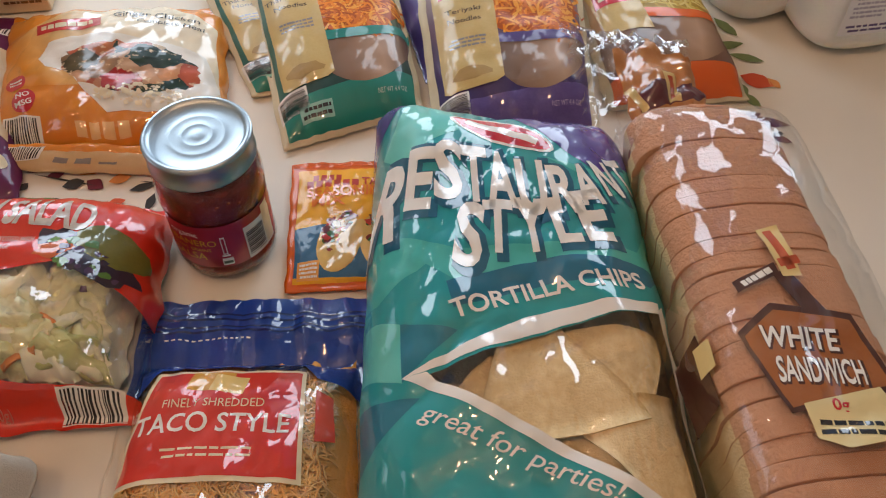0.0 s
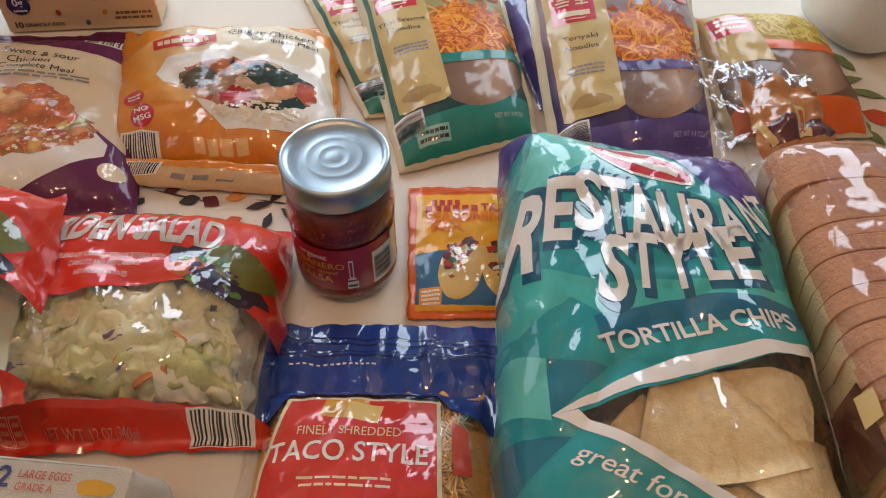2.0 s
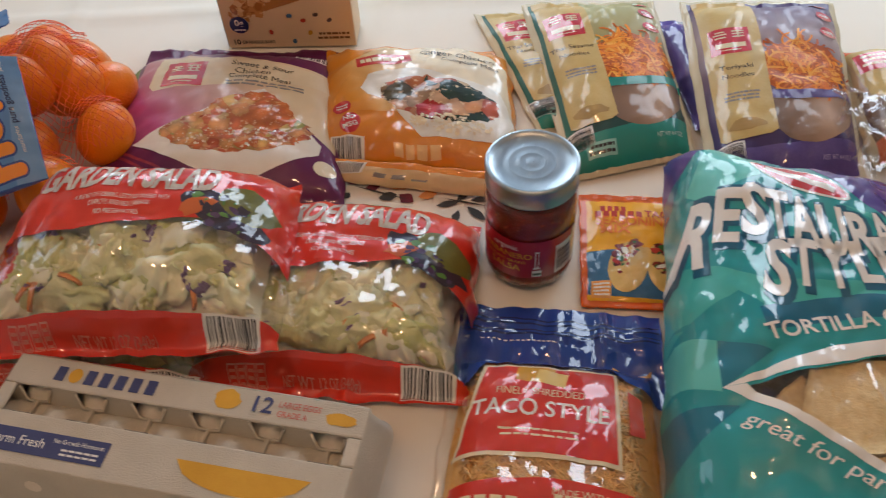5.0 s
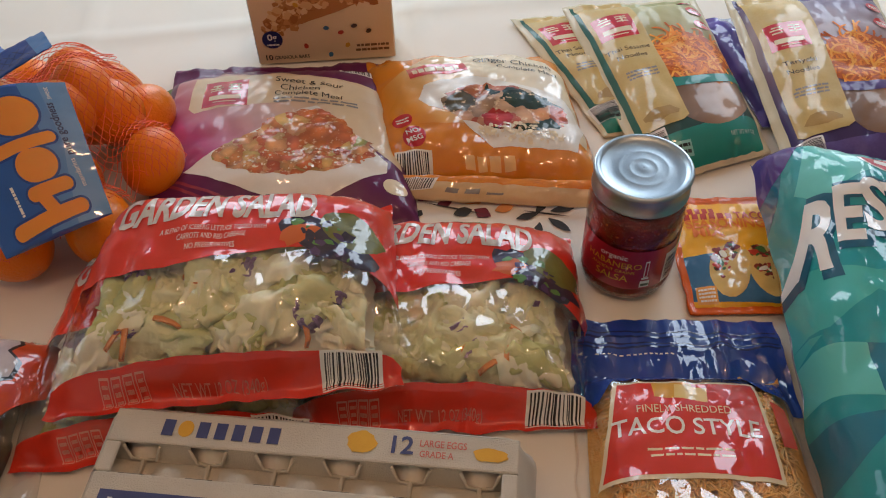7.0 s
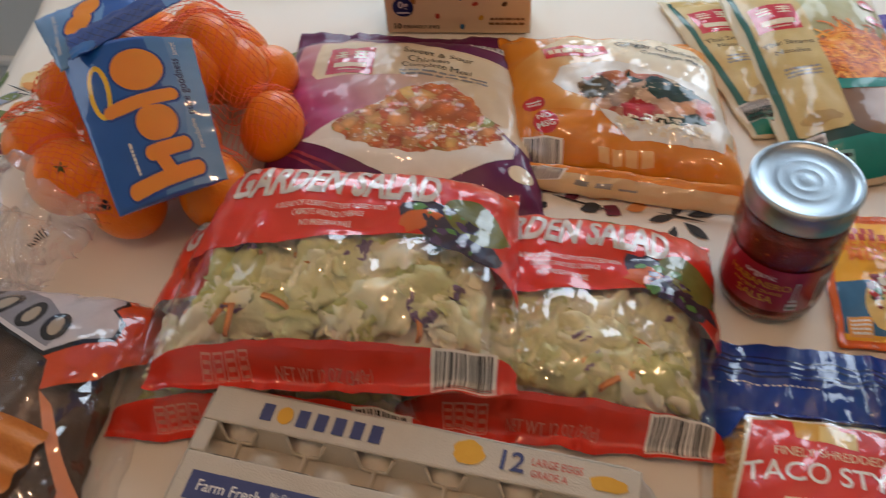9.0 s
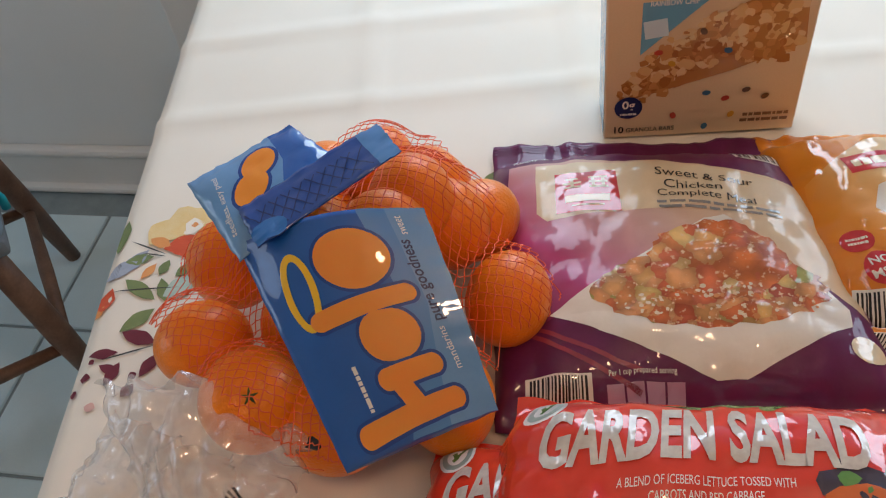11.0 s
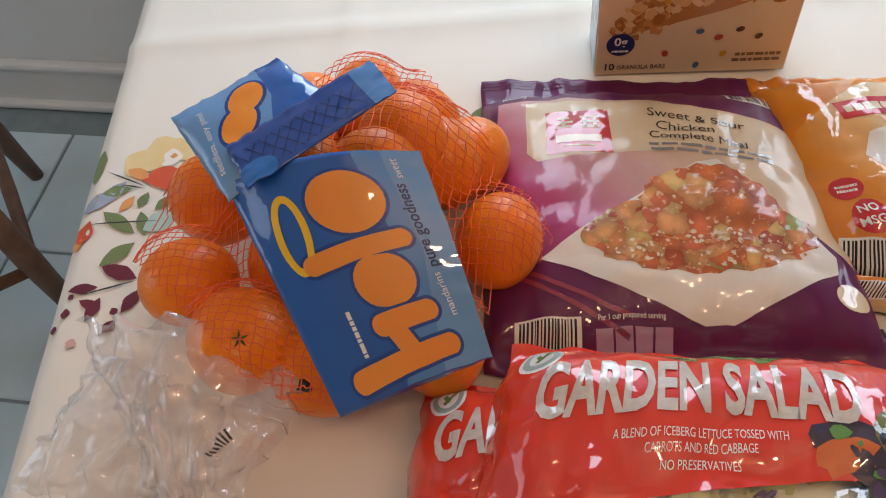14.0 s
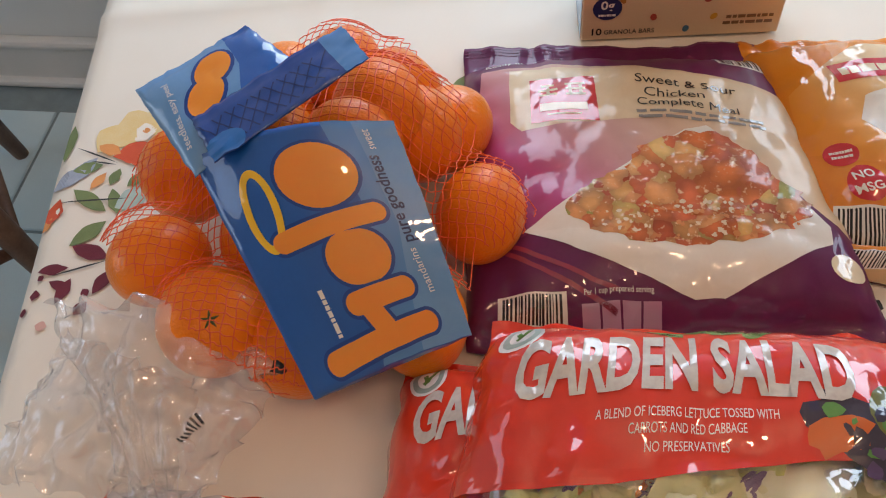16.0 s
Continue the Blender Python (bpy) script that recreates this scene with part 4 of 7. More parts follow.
    o = lambda x, y, w, h, rag=0.0: [(x + w / 2 * math.cos(t) * (1 + rag * (rng.random() - 0.5)), y + h / 2 * math.sin(t) * (1 + rag * (rng.random() - 0.5))) for t in (6.283 * k / 18 for k in range(18))]
    # the maker's mark as plain strokes
    for k in (0, 2, 3, 4, 5, 6):
        flat("maker_mark", [q(0.050 + 0.0125 * k, -0.021, 0.0080, 0.0125)], navy, label="dark blue stroke")
    flat("yolk_mark", [o(0.0625, -0.021, 0.011, 0.013)], yel)
    flat("hen_mark", [o(0.186, -0.020, 0.020, 0.017, 0.3)], yel, label="yellow hen shape")
    flat("hen_mark", [o(0.274, -0.022, 0.024, 0.011, 0.3)], yel, label="yellow hen shape")
    for k in (0, 2, 3, 4, 5, 6):
        link("maker_mark", [(0.055 + 0.0125 * k + dx, -D - 0.0012 + 0.0085 * s, 0.036 + 0.030 * s) for dx, s in ((0, 0.30), (0.008, 0.30), (0.008, 0.68), (0, 0.68))], [(0, 1, 2, 3)], navy, box, "dark blue stroke", smooth=False)
    words("12", 0.213, -0.0205, 0.013, navy, 0.02)
    words("LARGE EGGS", 0.242, -0.0175, 0.0052, pink, 0.01, width=0.032)
    words("GRADE A", 0.238, -0.0255, 0.0048, pink, 0.01, width=0.023)
    flat("blue_panel", [q(0.068, -0.0795, 0.098, 0.019)], navy, H + 0.0004, "dark blue banner")
    words("Farm Fresh", 0.047, -0.0795, 0.0075, WHITE_INK, 0.005, width=0.042)
    words("No Growth Hormones", 0.094, -0.0755, 0.0036, WHITE_INK, 0.005, width=0.040)
    flat("small_print", [q(0.082 + 0.006 * k + 0.003, y, 0.005, 0.0016) for y in (-0.0815, -0.085) for k in range(5)], WHITE_INK, H + 0.0007)
    flat("yellow_scene", [[(0.168 + 0.10 * k / 12, -0.0725 - 0.02 * math.sin(math.pi * k / 12) ** 0.5) for k in range(13)]], yel, label="yellow farm picture")


egg_carton()


# ---- bags ----
def logo_block(sh, u, v, w, h, parent, rng, angle=0.0):
    """A red square mark with pale strokes."""
    sh.patch("maker_panel", [sh.rect(u, v, w, h, angle)], RED_INK, parent, "red square panel", 0.0014)
    ca, sa = math.cos(radians(angle)), math.sin(radians(angle))
    polys = []
    for x, y, a, b in ((-0.22, 0.2, 0.3, 0.06), (-0.22, 0.08, 0.26, 0.05), (-0.22, 0.32, 0.2, 0.05), (-0.22, 0.2, 0.05, 0.3), (0.2, 0.2, 0.3, 0.05), (0.2, 0.32, 0.3, 0.05), (0.2, 0.08, 0.3, 0.05), (0.12, 0.2, 0.05, 0.28), (0.28, 0.2, 0.05, 0.28), (0, -0.2, 0.7, 0.16), (0, -0.36, 0.5, 0.03)):
        polys.append(sh.rect(u + (x * w * ca - y * h * sa) / sh.w, v + (x * w * sa + y * h * ca) / sh.h, a * w, b * h, angle))
    sh.patch("maker_stroke", polys, CREAM_INK, parent, "pale strokes", 0.0019)


def seal_teeth(sh, v0, v1, parent, material):
    """The ribbed heat seal along an end of a bag."""
    polys, k, n = [], 0, 3
    for k in range(n):
        a = v0 + (v1 - v0) * (k + 0.25) / n
        polys.append([(0.003, a), (0.997, a), (0.997, a + (v1 - v0) * 0.4 / n), (0.003, a + (v1 - v0) * 0.4 / n)])
    sh.patch("seal_rib", polys, material, parent, "", 0.0011)


def tortilla_chips():
    rng = random.Random(11)
    bag = thing("tortilla_chip_bag", "shiny teal bag of white corn tortilla chips with a clear window", "chip bag")
    sh = Sheet([(0.030, 0.150, 0.003), (0.262, 0.150, 0.003), (0.240, 0.578, 0.030), (0.036, 0.596, 0.045)], 0.078, 56, 96, 4.0, 8.0, (0.06, 0.0), soft=0.5, wrinkle=0.0050, seed=1, freq=18,
               extra=lambda u, v: -0.024 * math.sin(math.pi * u) * min(1, max(0, v - 0.78) / 0.2) ** 1.5)
    sh.skin("pouch", FILM, bag, "clear glossy film")
    teal = [foil("teal_" + k, h, rough=0.2, crease=0.3) for k, h in (("mid", "#1f9a9c"), ("light", "#45b5ab"), ("deep", "#0f7488"), ("pale", "#62c4b6"), ("blue", "#0d6a86"))]
    purple = foil("violet", "#4a2d8c", "#3f2678", rough=0.2)
    # printed area round the window, in facets
    base = [[(0, 0), (1, 0), (1, 0.180), (0.92, 0.180), (0.20, 0.383), (0, 0.383)], [(0, 0.383), (0.20, 0.383), (0.93, 0.525), (1, 0.525), (1, 1), (0, 1)], [(0.92, 0.180), (1, 0.180), (1, 0.525), (0.93, 0.525), (0.955, 0.25)]]
    for b in base:
        sh.patch("printed_film", [b], teal[0], bag, "teal printed film", 0.0004)
    facets = [([(0, 0.47), (0.25, 0.55), (0, 0.62)], 1), ([(0, 0.62), (0.30, 0.56), (0.9, 0.60), (1, 0.75), (1, 0.56), (0.30, 0.50)], 1), ([(0, 0.38), (0.14, 0.345), (0.13, 0.44), (0, 0.47)], 3), ([(0.14, 0.345), (0.30, 0.42), (0.13, 0.44)], 2),
              ([(0, 0.335), (0.19, 0.32), (0.0, 0.24)], 2), ([(0, 0.24), (0.2, 0.30), (0.32, 0.25), (0.1, 0.15)], 0), ([(0, 0.12), (0.18, 0.15), (0.02, 0.2)], 2), ([(0.16, 0.0), (0.30, 0.0), (0.24, 0.13)], 2), ([(0.0, 0.0), (0.16, 0.0), (0.02, 0.09)], 1), ([(0.30, 0.0), (0.55, 0.0), (0.50, 0.12), (0.34, 0.16)], 4),
              ([(0, 0.80), (0.06, 0.94), (0.02, 1.0), (0, 1.0)], 4), ([(0.05, 0.82), (0.16, 0.96), (0.30, 0.97), (0.33, 0.84), (0.12, 0.77)], 3), ([(0.62, 0.79), (0.80, 0.77), (1, 0.92), (1, 0.80), (0.85, 0.73)], 1), ([(0.0, 0.50), (0.14, 0.47), (0.3, 0.49), (0.93, 0.56), (1, 0.58), (1, 0.50), (0.93, 0.505), (0.62, 0.44), (0.28, 0.43), (0.13, 0.44)], 0),
              ([(0.29, 0.455), (0.60, 0.505), (0.92, 0.535), (0.97, 0.575), (0.62, 0.555), (0.27, 0.50)], 4)]
    facets = [([(u, v + 0.034 * min(1, v / 0.3) * (1 if v < 0.7 else 0)) for u, v in p], k) for p, k in facets]
    sh.patch("facet_print", facets, teal, bag, "facets of lighter and darker teal", 0.0007)
    sh.patch("corner_print", [[(0.0, 0.88), (0.05, 0.90), (0.15, 0.955), (0.30, 0.97), (0.33, 1.0), (0.0, 1.0)], [(0.57, 0.875), (0.80, 0.765), (1.0, 0.86), (1.0, 1.0), (0.45, 1.0), (0.50, 0.93)]], purple, bag, "violet printed corner", 0.0012)
    # the maker's badge, with no lettering
    sh.patch("badge", [sh.oval(0.48, 0.845, 0.085, 0.028, -22)], WHITE_INK, bag, "white and red badge", 0.0016)
    sh.patch("badge_centre", [sh.oval(0.48, 0.845, 0.079, 0.023, -22)], RED_INK, bag, "", 0.0019)
    sh.patch("badge_stroke", [sh.rect(0.48, 0.845, 0.058, 0.007, -22)], WHITE_INK, bag, "", 0.0022)
    # white border of the window
    sh.patch("window_border", [[(0.14, 0.385), (0.20, 0.390), (0.93, 0.525), (0.93, 0.543), (0.5, 0.478)], [(0.14, 0.385), (0.94, 0.158), (0.94, 0.178), (0.24, 0.375), (0.21, 0.390)], [(0.925, 0.182), (0.94, 0.162), (0.968, 0.25), (0.945, 0.543), (0.925, 0.528), (0.95, 0.25)]], WHITE_INK, bag, "cream border of the window", 0.0013)
    deep = foil("teal_shadow", "#0b5a73", rough=0.2)
    # each letter on its own rising arc
    for word, places in (("RESTAURANT", [(0.075, 0.701, 0.0595, -16, 0.026), (0.185, 0.727, 0.0480, -6, 0.020), (0.285, 0.740, 0.0480, -1, 0.021), (0.375, 0.738, 0.0480, 1, 0.020), (0.462, 0.727, 0.0499, 2, 0.022), (0.565, 0.716, 0.0461, 2, 0.021), (0.665, 0.718, 0.0403, 6, 0.020), (0.755, 0.734, 0.0346, 14, 0.019), (0.835, 0.760, 0.0307, 24, 0.016), (0.90, 0.789, 0.0288, 30, 0.014)]),
                         ("STYLE", [(0.345, 0.616, 0.0518, -8, 0.020), (0.44, 0.633, 0.0422, -2, 0.021), (0.55, 0.640, 0.0422, 4, 0.022), (0.655, 0.654, 0.0365, 10, 0.018), (0.755, 0.670, 0.0403, 14, 0.022)])):
        for ch, (u, v, s, a, w) in zip(word, places):
            sh.letter("letter_shadow", ch, u + 0.012, v - 0.006, s * 1.12, deep, bag, a, bold=0.06, lift=0.0014, width=w * 1.25)
        for ch, (u, v, s, a, w) in zip(word, places):
            sh.letter("letter", ch, u, v, s, WHITE_INK, bag, a, bold=0.03, lift=0.0022, width=w)
    sh.letter("lettering", "TORTILLA CHIPS", 0.585, 0.530, 0.0125, WHITE_INK, bag, 16, bold=0.02, width=0.138, bend=-0.3)
    sh.letter("lettering", "great for parties!", 0.445, 0.272, 0.0112, WHITE_INK, bag, -25, bold=0.004, shear=0.25, width=0.122)
    seal_teeth(sh, 0.0, 0.035, bag, teal[2])
    corn = surface("corn_chip", "#fbe6b4", "#dcb676", rough=0.85, scale=150, bump=0.45, fine=620, island=0.10, spread=0.7)
    for k, (u, v, size, turn) in enumerate(((0.55, 0.375, 1.75, 14), (0.86, 0.30, 1.7, 196), (0.80, 0.43, 1.2, 190), (0.84, 0.31, 1.3, 75), (0.68, 0.245, 1.1, 150), (0.36, 0.36, 0.9, 100), (0.84, 0.19, 1.2, 215), (0.66, 0.41, 1.2, 60), (0.90, 0.40, 1.1, 300), (0.74, 0.30, 1.3, 250), (0.55, 0.29, 1.2, 330), (0.44, 0.31, 1.0, 20), (0.78, 0.22, 1.2, 10), (0.90, 0.26, 1.1, 120), (0.62, 0.35, 1.3, 200), (0.86, 0.14, 1.1, 40), (0.30, 0.34, 1.0, 270))):
        n, rows = 10, []
        for i in range(n + 1):
            a = i / n
            row = []
            for j in range(n + 1):
                b = (j / n) * (1 - a)
                c = 1 - a - b
                r = size * (1 - 0.10 * max(a, b, c) ** 8)
                x, y = 0.036 * (b - c) * r, 0.060 * (a - 1 / 3) * r
                sag = 0.0010 + 0.0008 * noise.noise(Vector((x * 110, y * 110, k))) + 0.003 * max(a, b, c) ** 2 * (0.4 + 0.6 * noise.noise(Vector((k, 1, 1))))
                row.append((x, y, sag))
            rows.append(row)
        sh.laid("tortilla_chip", u, v, rows, 0.0022 + 0.0017 * k, corn, bag, turn, 0.0016)
    crumbs = Sheet([(0.045, 0.165, 0.003), (0.247, 0.165, 0.003), (0.228, 0.56, 0.02), (0.05, 0.575, 0.02)], 0.048, 24, 30, 4, 6, (0.05, 0.02), wrinkle=0.006, seed=77, freq=50)
    crumbs.skin("chip_heap", corn, bag, "heap of chips")
    return sh


def leaf_rows(seed, size, ruffle=1.0):
    """A torn leaf: a rounded, ruffled patch as rows of (x, y, sag)."""
    rng = random.Random(seed)
    n, ax, ay = 13, size * rng.uniform(0.7, 1.15), size * rng.uniform(0.5, 0.85)
    rows, tilt = [], (rng.uniform(-0.007, 0.007), rng.uniform(-0.007, 0.007))
    for i in range(n + 1):
        row = []
        for j in range(n + 1):
            x, y = i / n * 2 - 1, j / n * 2 - 1
            rr = 1 + 0.4 * noise.noise(Vector((math.atan2(y, x) * 1.6, seed, 0))) + 0.12 * noise.noise(Vector((math.atan2(y, x) * 6, seed, 5)))
            sag = ruffle * (0.005 + 0.010 * noise.noise(Vector((x * 1.2, y * 1.2, seed))) + 0.006 * noise.noise(Vector((x * 3.2, y * 3.2, seed))) + 0.010 * (x * x + y * y) / 2 + 0.0014 * max(0, x * x + y * y - 0.35) * math.sin(8 * math.atan2(y, x) + seed) + 0.0012 * noise.noise(Vector((x * 8, y * 8, seed))) + tilt[0] * x + tilt[1] * y)
            row.append((x * math.sqrt(1 - y * y / 2) * ax / 2 * rr, y * math.sqrt(1 - x * x / 2) * ay / 2 * rr, sag))
        rows.append(row)
    return rows


LETTUCE = surface("iceberg_lettuce", "#f8f2ca", "#bcc266", rough=0.45, scale=45, bump=0.8, fine=200, island=0.7, sub=0.15, coat=0.2, spread=0.9)
PALE_LETTUCE = surface("iceberg_heart", "#fcfae4", "#f0ecc0", rough=0.45, scale=35, bump=0.35, fine=260, island=0.6, sub=0.15, coat=0.2)
CARROT = surface("carrot_shred", "#f09a4a", "#e58434", rough=0.5, scale=60, bump=0.2)
CABBAGE = surface("red_cabbage", "#6a4a78", "#8f7296", rough=0.45, scale=60, bump=0.2, island=0.6)
def salad_bag(corners, thick, seed, stamp_side, label, word="GARDEN SALAD", seam=(0.05, 0.05)):
    rng = random.Random(seed)
    bag = thing("salad_bag", label, "salad bag", group="bags of garden salad")
    red = foil("salad_red", "#e2381c", "#d83018", rough=0.22, crease=0.3)
    sh = Sheet(corners, thick, 52, 46, 3.5, 3.5, seam, soft=0.5, wrinkle=0.0042, seed=seed, freq=26)
    sh.skin("pouch", FILM, bag, "clear crinkled film", floor=0.004)
    wave = lambda u: 0.475 - 0.04 * math.sin(u * 5 + 0.6) - 0.12 * max(0, u - 0.78) / 0.22
    band = [(0, 1), (1, 1)] + [(u / 16, wave(u / 16)) for u in range(16, -1, -1)]
    sh.patch("top_band", [band], red, bag, "red printed band", 0.0005)
    sh.patch("bottom_band", [[(0, 0), (1, 0), (1, 0.10)] + [(u / 12, 0.085 + 0.02 * math.sin(u / 12 * 3.1)) for u in range(12, -1, -1)]], red, bag, "red printed band", 0.0005)
    sh.letter("lettering", word, 0.43, 0.755, 0.030, foil("worn_white", "#ddd6c8", "#b9a79c", scale=160), bag, 0, bold=0.035, width=0.160, bend=-0.6)
    sh.letter("lettering", "A BLEND OF ICEBERG LETTUCE TOSSED WITH", 0.44, 0.615, 0.0046, WHITE_INK, bag, 1, width=0.082)
    sh.letter("lettering", "CARROTS AND RED CABBAGE", 0.44, 0.575, 0.0046, WHITE_INK, bag, 1, width=0.052)
    sh.letter("lettering", "NO PRESERVATIVES", 0.44, 0.530, 0.0046, WHITE_INK, bag, 1, width=0.037)
    green = foil("leaf_green", "#4e7d3a", "#6f9a4a")
    olive, dark = foil("olive_leaf", "#7d7a34", "#5f6428"), foil("dark_cabbage", "#2e2734", "#463848")
    sh.patch("stamp", [sh.oval(0.09, 0.89, 0.026, 0.026)], WHITE_INK, bag, "round white stamp with a green tick", 0.0010)
    sh.patch("stamp_ring", [sh.oval(0.09, 0.89, 0.022, 0.022)], surface("stamp_grey", "#8d9a8e", "#9aa69a"), bag, "", 0.0013)
    sh.patch("stamp_centre", [sh.oval(0.09, 0.89, 0.015, 0.015)], WHITE_INK, bag, "", 0.0016)
    sh.patch("tick", [sh.rect(0.085, 0.887, 0.003, 0.007, 35), sh.rect(0.097, 0.893, 0.003, 0.013, -35)], green, bag, "", 0.0019)
    sh.patch("leaf_print", [sh.oval(0.40 + 0.05 * k, 0.905 + 0.01 * (k % 2), 0.022, 0.010, 20 * (k - 2), 12, 0.3, rng) for k in range(5)], green, bag, "green leaves", 0.0010)
    # the pictured vegetables at the end of the band
    sh.patch("vegetable_print", [(sh.oval(0.80, 0.56, 0.075, 0.034, -25, 22, 0.25, rng), 1), (sh.oval(0.87, 0.62, 0.05, 0.036, -20, 18, 0.12, rng), 0), (sh.oval(0.71, 0.57, 0.03, 0.018, 20, 14, 0.4, rng), 2)], [olive, dark, foil("carrot_print", "#d3672a")], bag, "pictured vegetables", 0.0010)
    sh.blobs("vegetable_fleck", 0.80, 0.55, 0.06, 0.028, 22, 0.007, [dark, foil("plum", "#574060"), green], bag, rng, -25, 0.0014)
    sh.barcode(0.865, 0.052, 0.042, 0.017, bag, rng)
    for k in range(4):
        sh.patch("facts_box", [sh.rect(0.18 + 0.034 * k, 0.055, 0.0068, 0.0095)], foil("salad_pink", "#e39a86"), bag, "small outlined box of facts", 0.0010)
        sh.patch("facts_fill", [sh.rect(0.18 + 0.034 * k, 0.055, 0.0056, 0.0080)], red, bag, "", 0.0013)
        sh.patch("facts_print", sh.bars(0.18 + 0.034 * k, 0.055, 0.0044, 0.0060, 3, rng), foil("salad_pale", "#e3917c"), bag, "", 0.0016)
    sh.letter("lettering", "NET WT 12 OZ (340g)", 0.50, 0.05, 0.0030, foil("salad_pale", "#e3917c"), bag, 0, width=0.062)
    seal_teeth(sh, 0.0, 0.022, bag, red)
    mid = [Vector(c) for c in corners]
    cen = sum(mid, Vector()) / 4
    heap = Sheet([tuple(cen + (c - cen) * 0.84) for c in mid], thick * 0.42, 22, 20, 3, 3, (0.03, 0.03), wrinkle=0.006, seed=seed + 40, freq=40)
    heap.skin("salad_heap", PALE_LETTUCE, bag, "heap of pale lettuce", floor=0.004)
    for k in range(120):
        u, v = 0.12 + 0.76 * rng.random(), 0.14 + 0.39 * rng.random()
        depth = 0.0015 + 0.016 * (119 - k) / 119
        if k % 10 == 3:
            sh.laid("carrot_shred", u, v, [[(-0.009, -0.0018, 0.003), (-0.003, 0.0005, 0), (0.004, 0.001, 0), (0.010, -0.001, 0.004)], [(-0.009, 0.0018, 0.003), (-0.003, 0.004, 0), (0.004, 0.0045, 0), (0.010, 0.0022, 0.004)]], depth + 0.002, CARROT, bag, rng.uniform(0, 360), 0.0018)
        elif k % 10 == 6:
            sh.laid("cabbage_strip", u, v, leaf_rows(seed * 500 + k, 0.026), depth, CABBAGE, bag, rng.uniform(0, 360))
        else:
            sh.laid("lettuce_leaf", u, v, leaf_rows(seed * 500 + k, rng.uniform(0.036, 0.070), 1.1), depth, LETTUCE if k % 3 else PALE_LETTUCE, bag, rng.uniform(0, 360))
    return sh


def cheese_bag():
    rng = random.Random(21)
    bag = thing("shredded_cheese_bag", "clear zip bag of orange shredded cheese, blue top, red label", "cheese bag")
    blue = foil("dark_blue", "#1f48a4", "#1a3c8c", rough=0.14, crease=1.0)
    red = foil("label_red", "#de3c2c", "#d43426", rough=0.16, crease=0.4)
    sh = Sheet([(-0.143, 0.195, 0.003), (0.045, 0.195, 0.003), (0.034, 0.443, 0.003), (-0.138, 0.441, 0.003)], 0.042, 46, 66, 3.2, 3.4, (0.03, 0.26), sides=0.06, soft=0.55, wrinkle=0.0026, seed=4, freq=34,
               extra=lambda u, v: 0.004 * math.sin(min(max((v - 0.74) / 0.26, 0), 1) * math.pi) + (0.0012 if 0.86 < v < 0.885 or 0.905 < v < 0.93 else 0))
    sh.skin("pouch", FILM, bag, "clear film")
    sh.patch("blue_top", [[(0, 1), (1, 1), (1, 0.62), (0.80, 0.645), (0.74, 0.70), (0.17, 0.70), (0.10, 0.62), (0, 0.61)]], blue, bag, "dark blue printed zip top", 0.0005)
    sh.patch("zip_rib", [[(0.01, v), (0.99, v), (0.99, v + 0.008), (0.01, v + 0.008)] for v in (0.868, 0.886, 0.912, 0.935)], foil("blue_rib", "#12265c", rough=0.15), bag, "pressed zip ribs", 0.0009)
    sh.patch("tear_line", [sh.rect(0.12 + 0.028 * k, 0.845, 0.0028, 0.0014) for k in range(14)] + [[(0.03, 0.845), (0.055, 0.852), (0.055, 0.838)]], WHITE_INK, bag, "", 0.0012)
    sh.patch("maker_mark", [sh.rect(0.28 + 0.047 * k, 0.735 + 0.004 * math.sin(k * 2), 0.0055, 0.0075 if k not in (5,) else 0.001) for k in range(11)], foil("pale_blue", "#b9c3dc"), bag, "pale strokes", 0.0012)
    sh.patch("label_border", [[(0.165, 0.680), (0.755, 0.665), (0.765, 0.312), (0.075, 0.326)]], CREAM_INK, bag, "cream label border", 0.0010)
    lab = sh.patch("label", [[(0.180, 0.668), (0.740, 0.655), (0.748, 0.326), (0.092, 0.340)]], red, bag, "red paper label", 0.0014)
    sh.patch("cheese_block_print", [(sh.rect(0.40, 0.625, 0.030, 0.018, -3), 0), (sh.rect(0.47, 0.612, 0.024, 0.016, -10), 1)], [foil("cheddar", "#dca03c"), foil("jack", "#ecca7c")], bag, "two blocks of cheese", 0.0018)
    sh.letter("lettering", "FINELY SHREDDED", 0.425, 0.545, 0.0062, CREAM_INK, lab, -1, width=0.068)
    sh.letter("lettering", "TACO STYLE", 0.425, 0.483, 0.0140, WHITE_INK, lab, -2, bold=0.012, width=0.104)
    sh.patch("small_print", sh.bars(0.42, 0.40, 0.06, 0.010, 2, rng, -2, 0.5), CREAM_INK, bag, "", 0.0018)
    sh.patch("lower_label", [[(0.06, 0.05), (0.94, 0.05), (0.93, 0.235), (0.5, 0.26), (0.09, 0.235)]], red, bag, "red printed panel", 0.0010)
    sh.patch("lower_print", sh.bars(0.66, 0.19, 0.06, 0.012, 2, rng, -2) + [sh.rect(0.16 + 0.06 * k, 0.17, 0.008, 0.013) for k in range(4)], CREAM_INK, bag, "", 0.0014)
    sh.letter("lettering", "MADE WITH", 0.60, 0.215, 0.0052, CREAM_INK, bag, -2, width=0.038)
    sh.patch("side_flash", [[(0.80, 0.60), (0.86, 0.58), (0.87, 0.45), (0.80, 0.44)]], foil("flash", "#d24a36"), bag, "", 0.0010)
    # shreds of cheese, joined: nobody could count them
    verts, faces = [], []
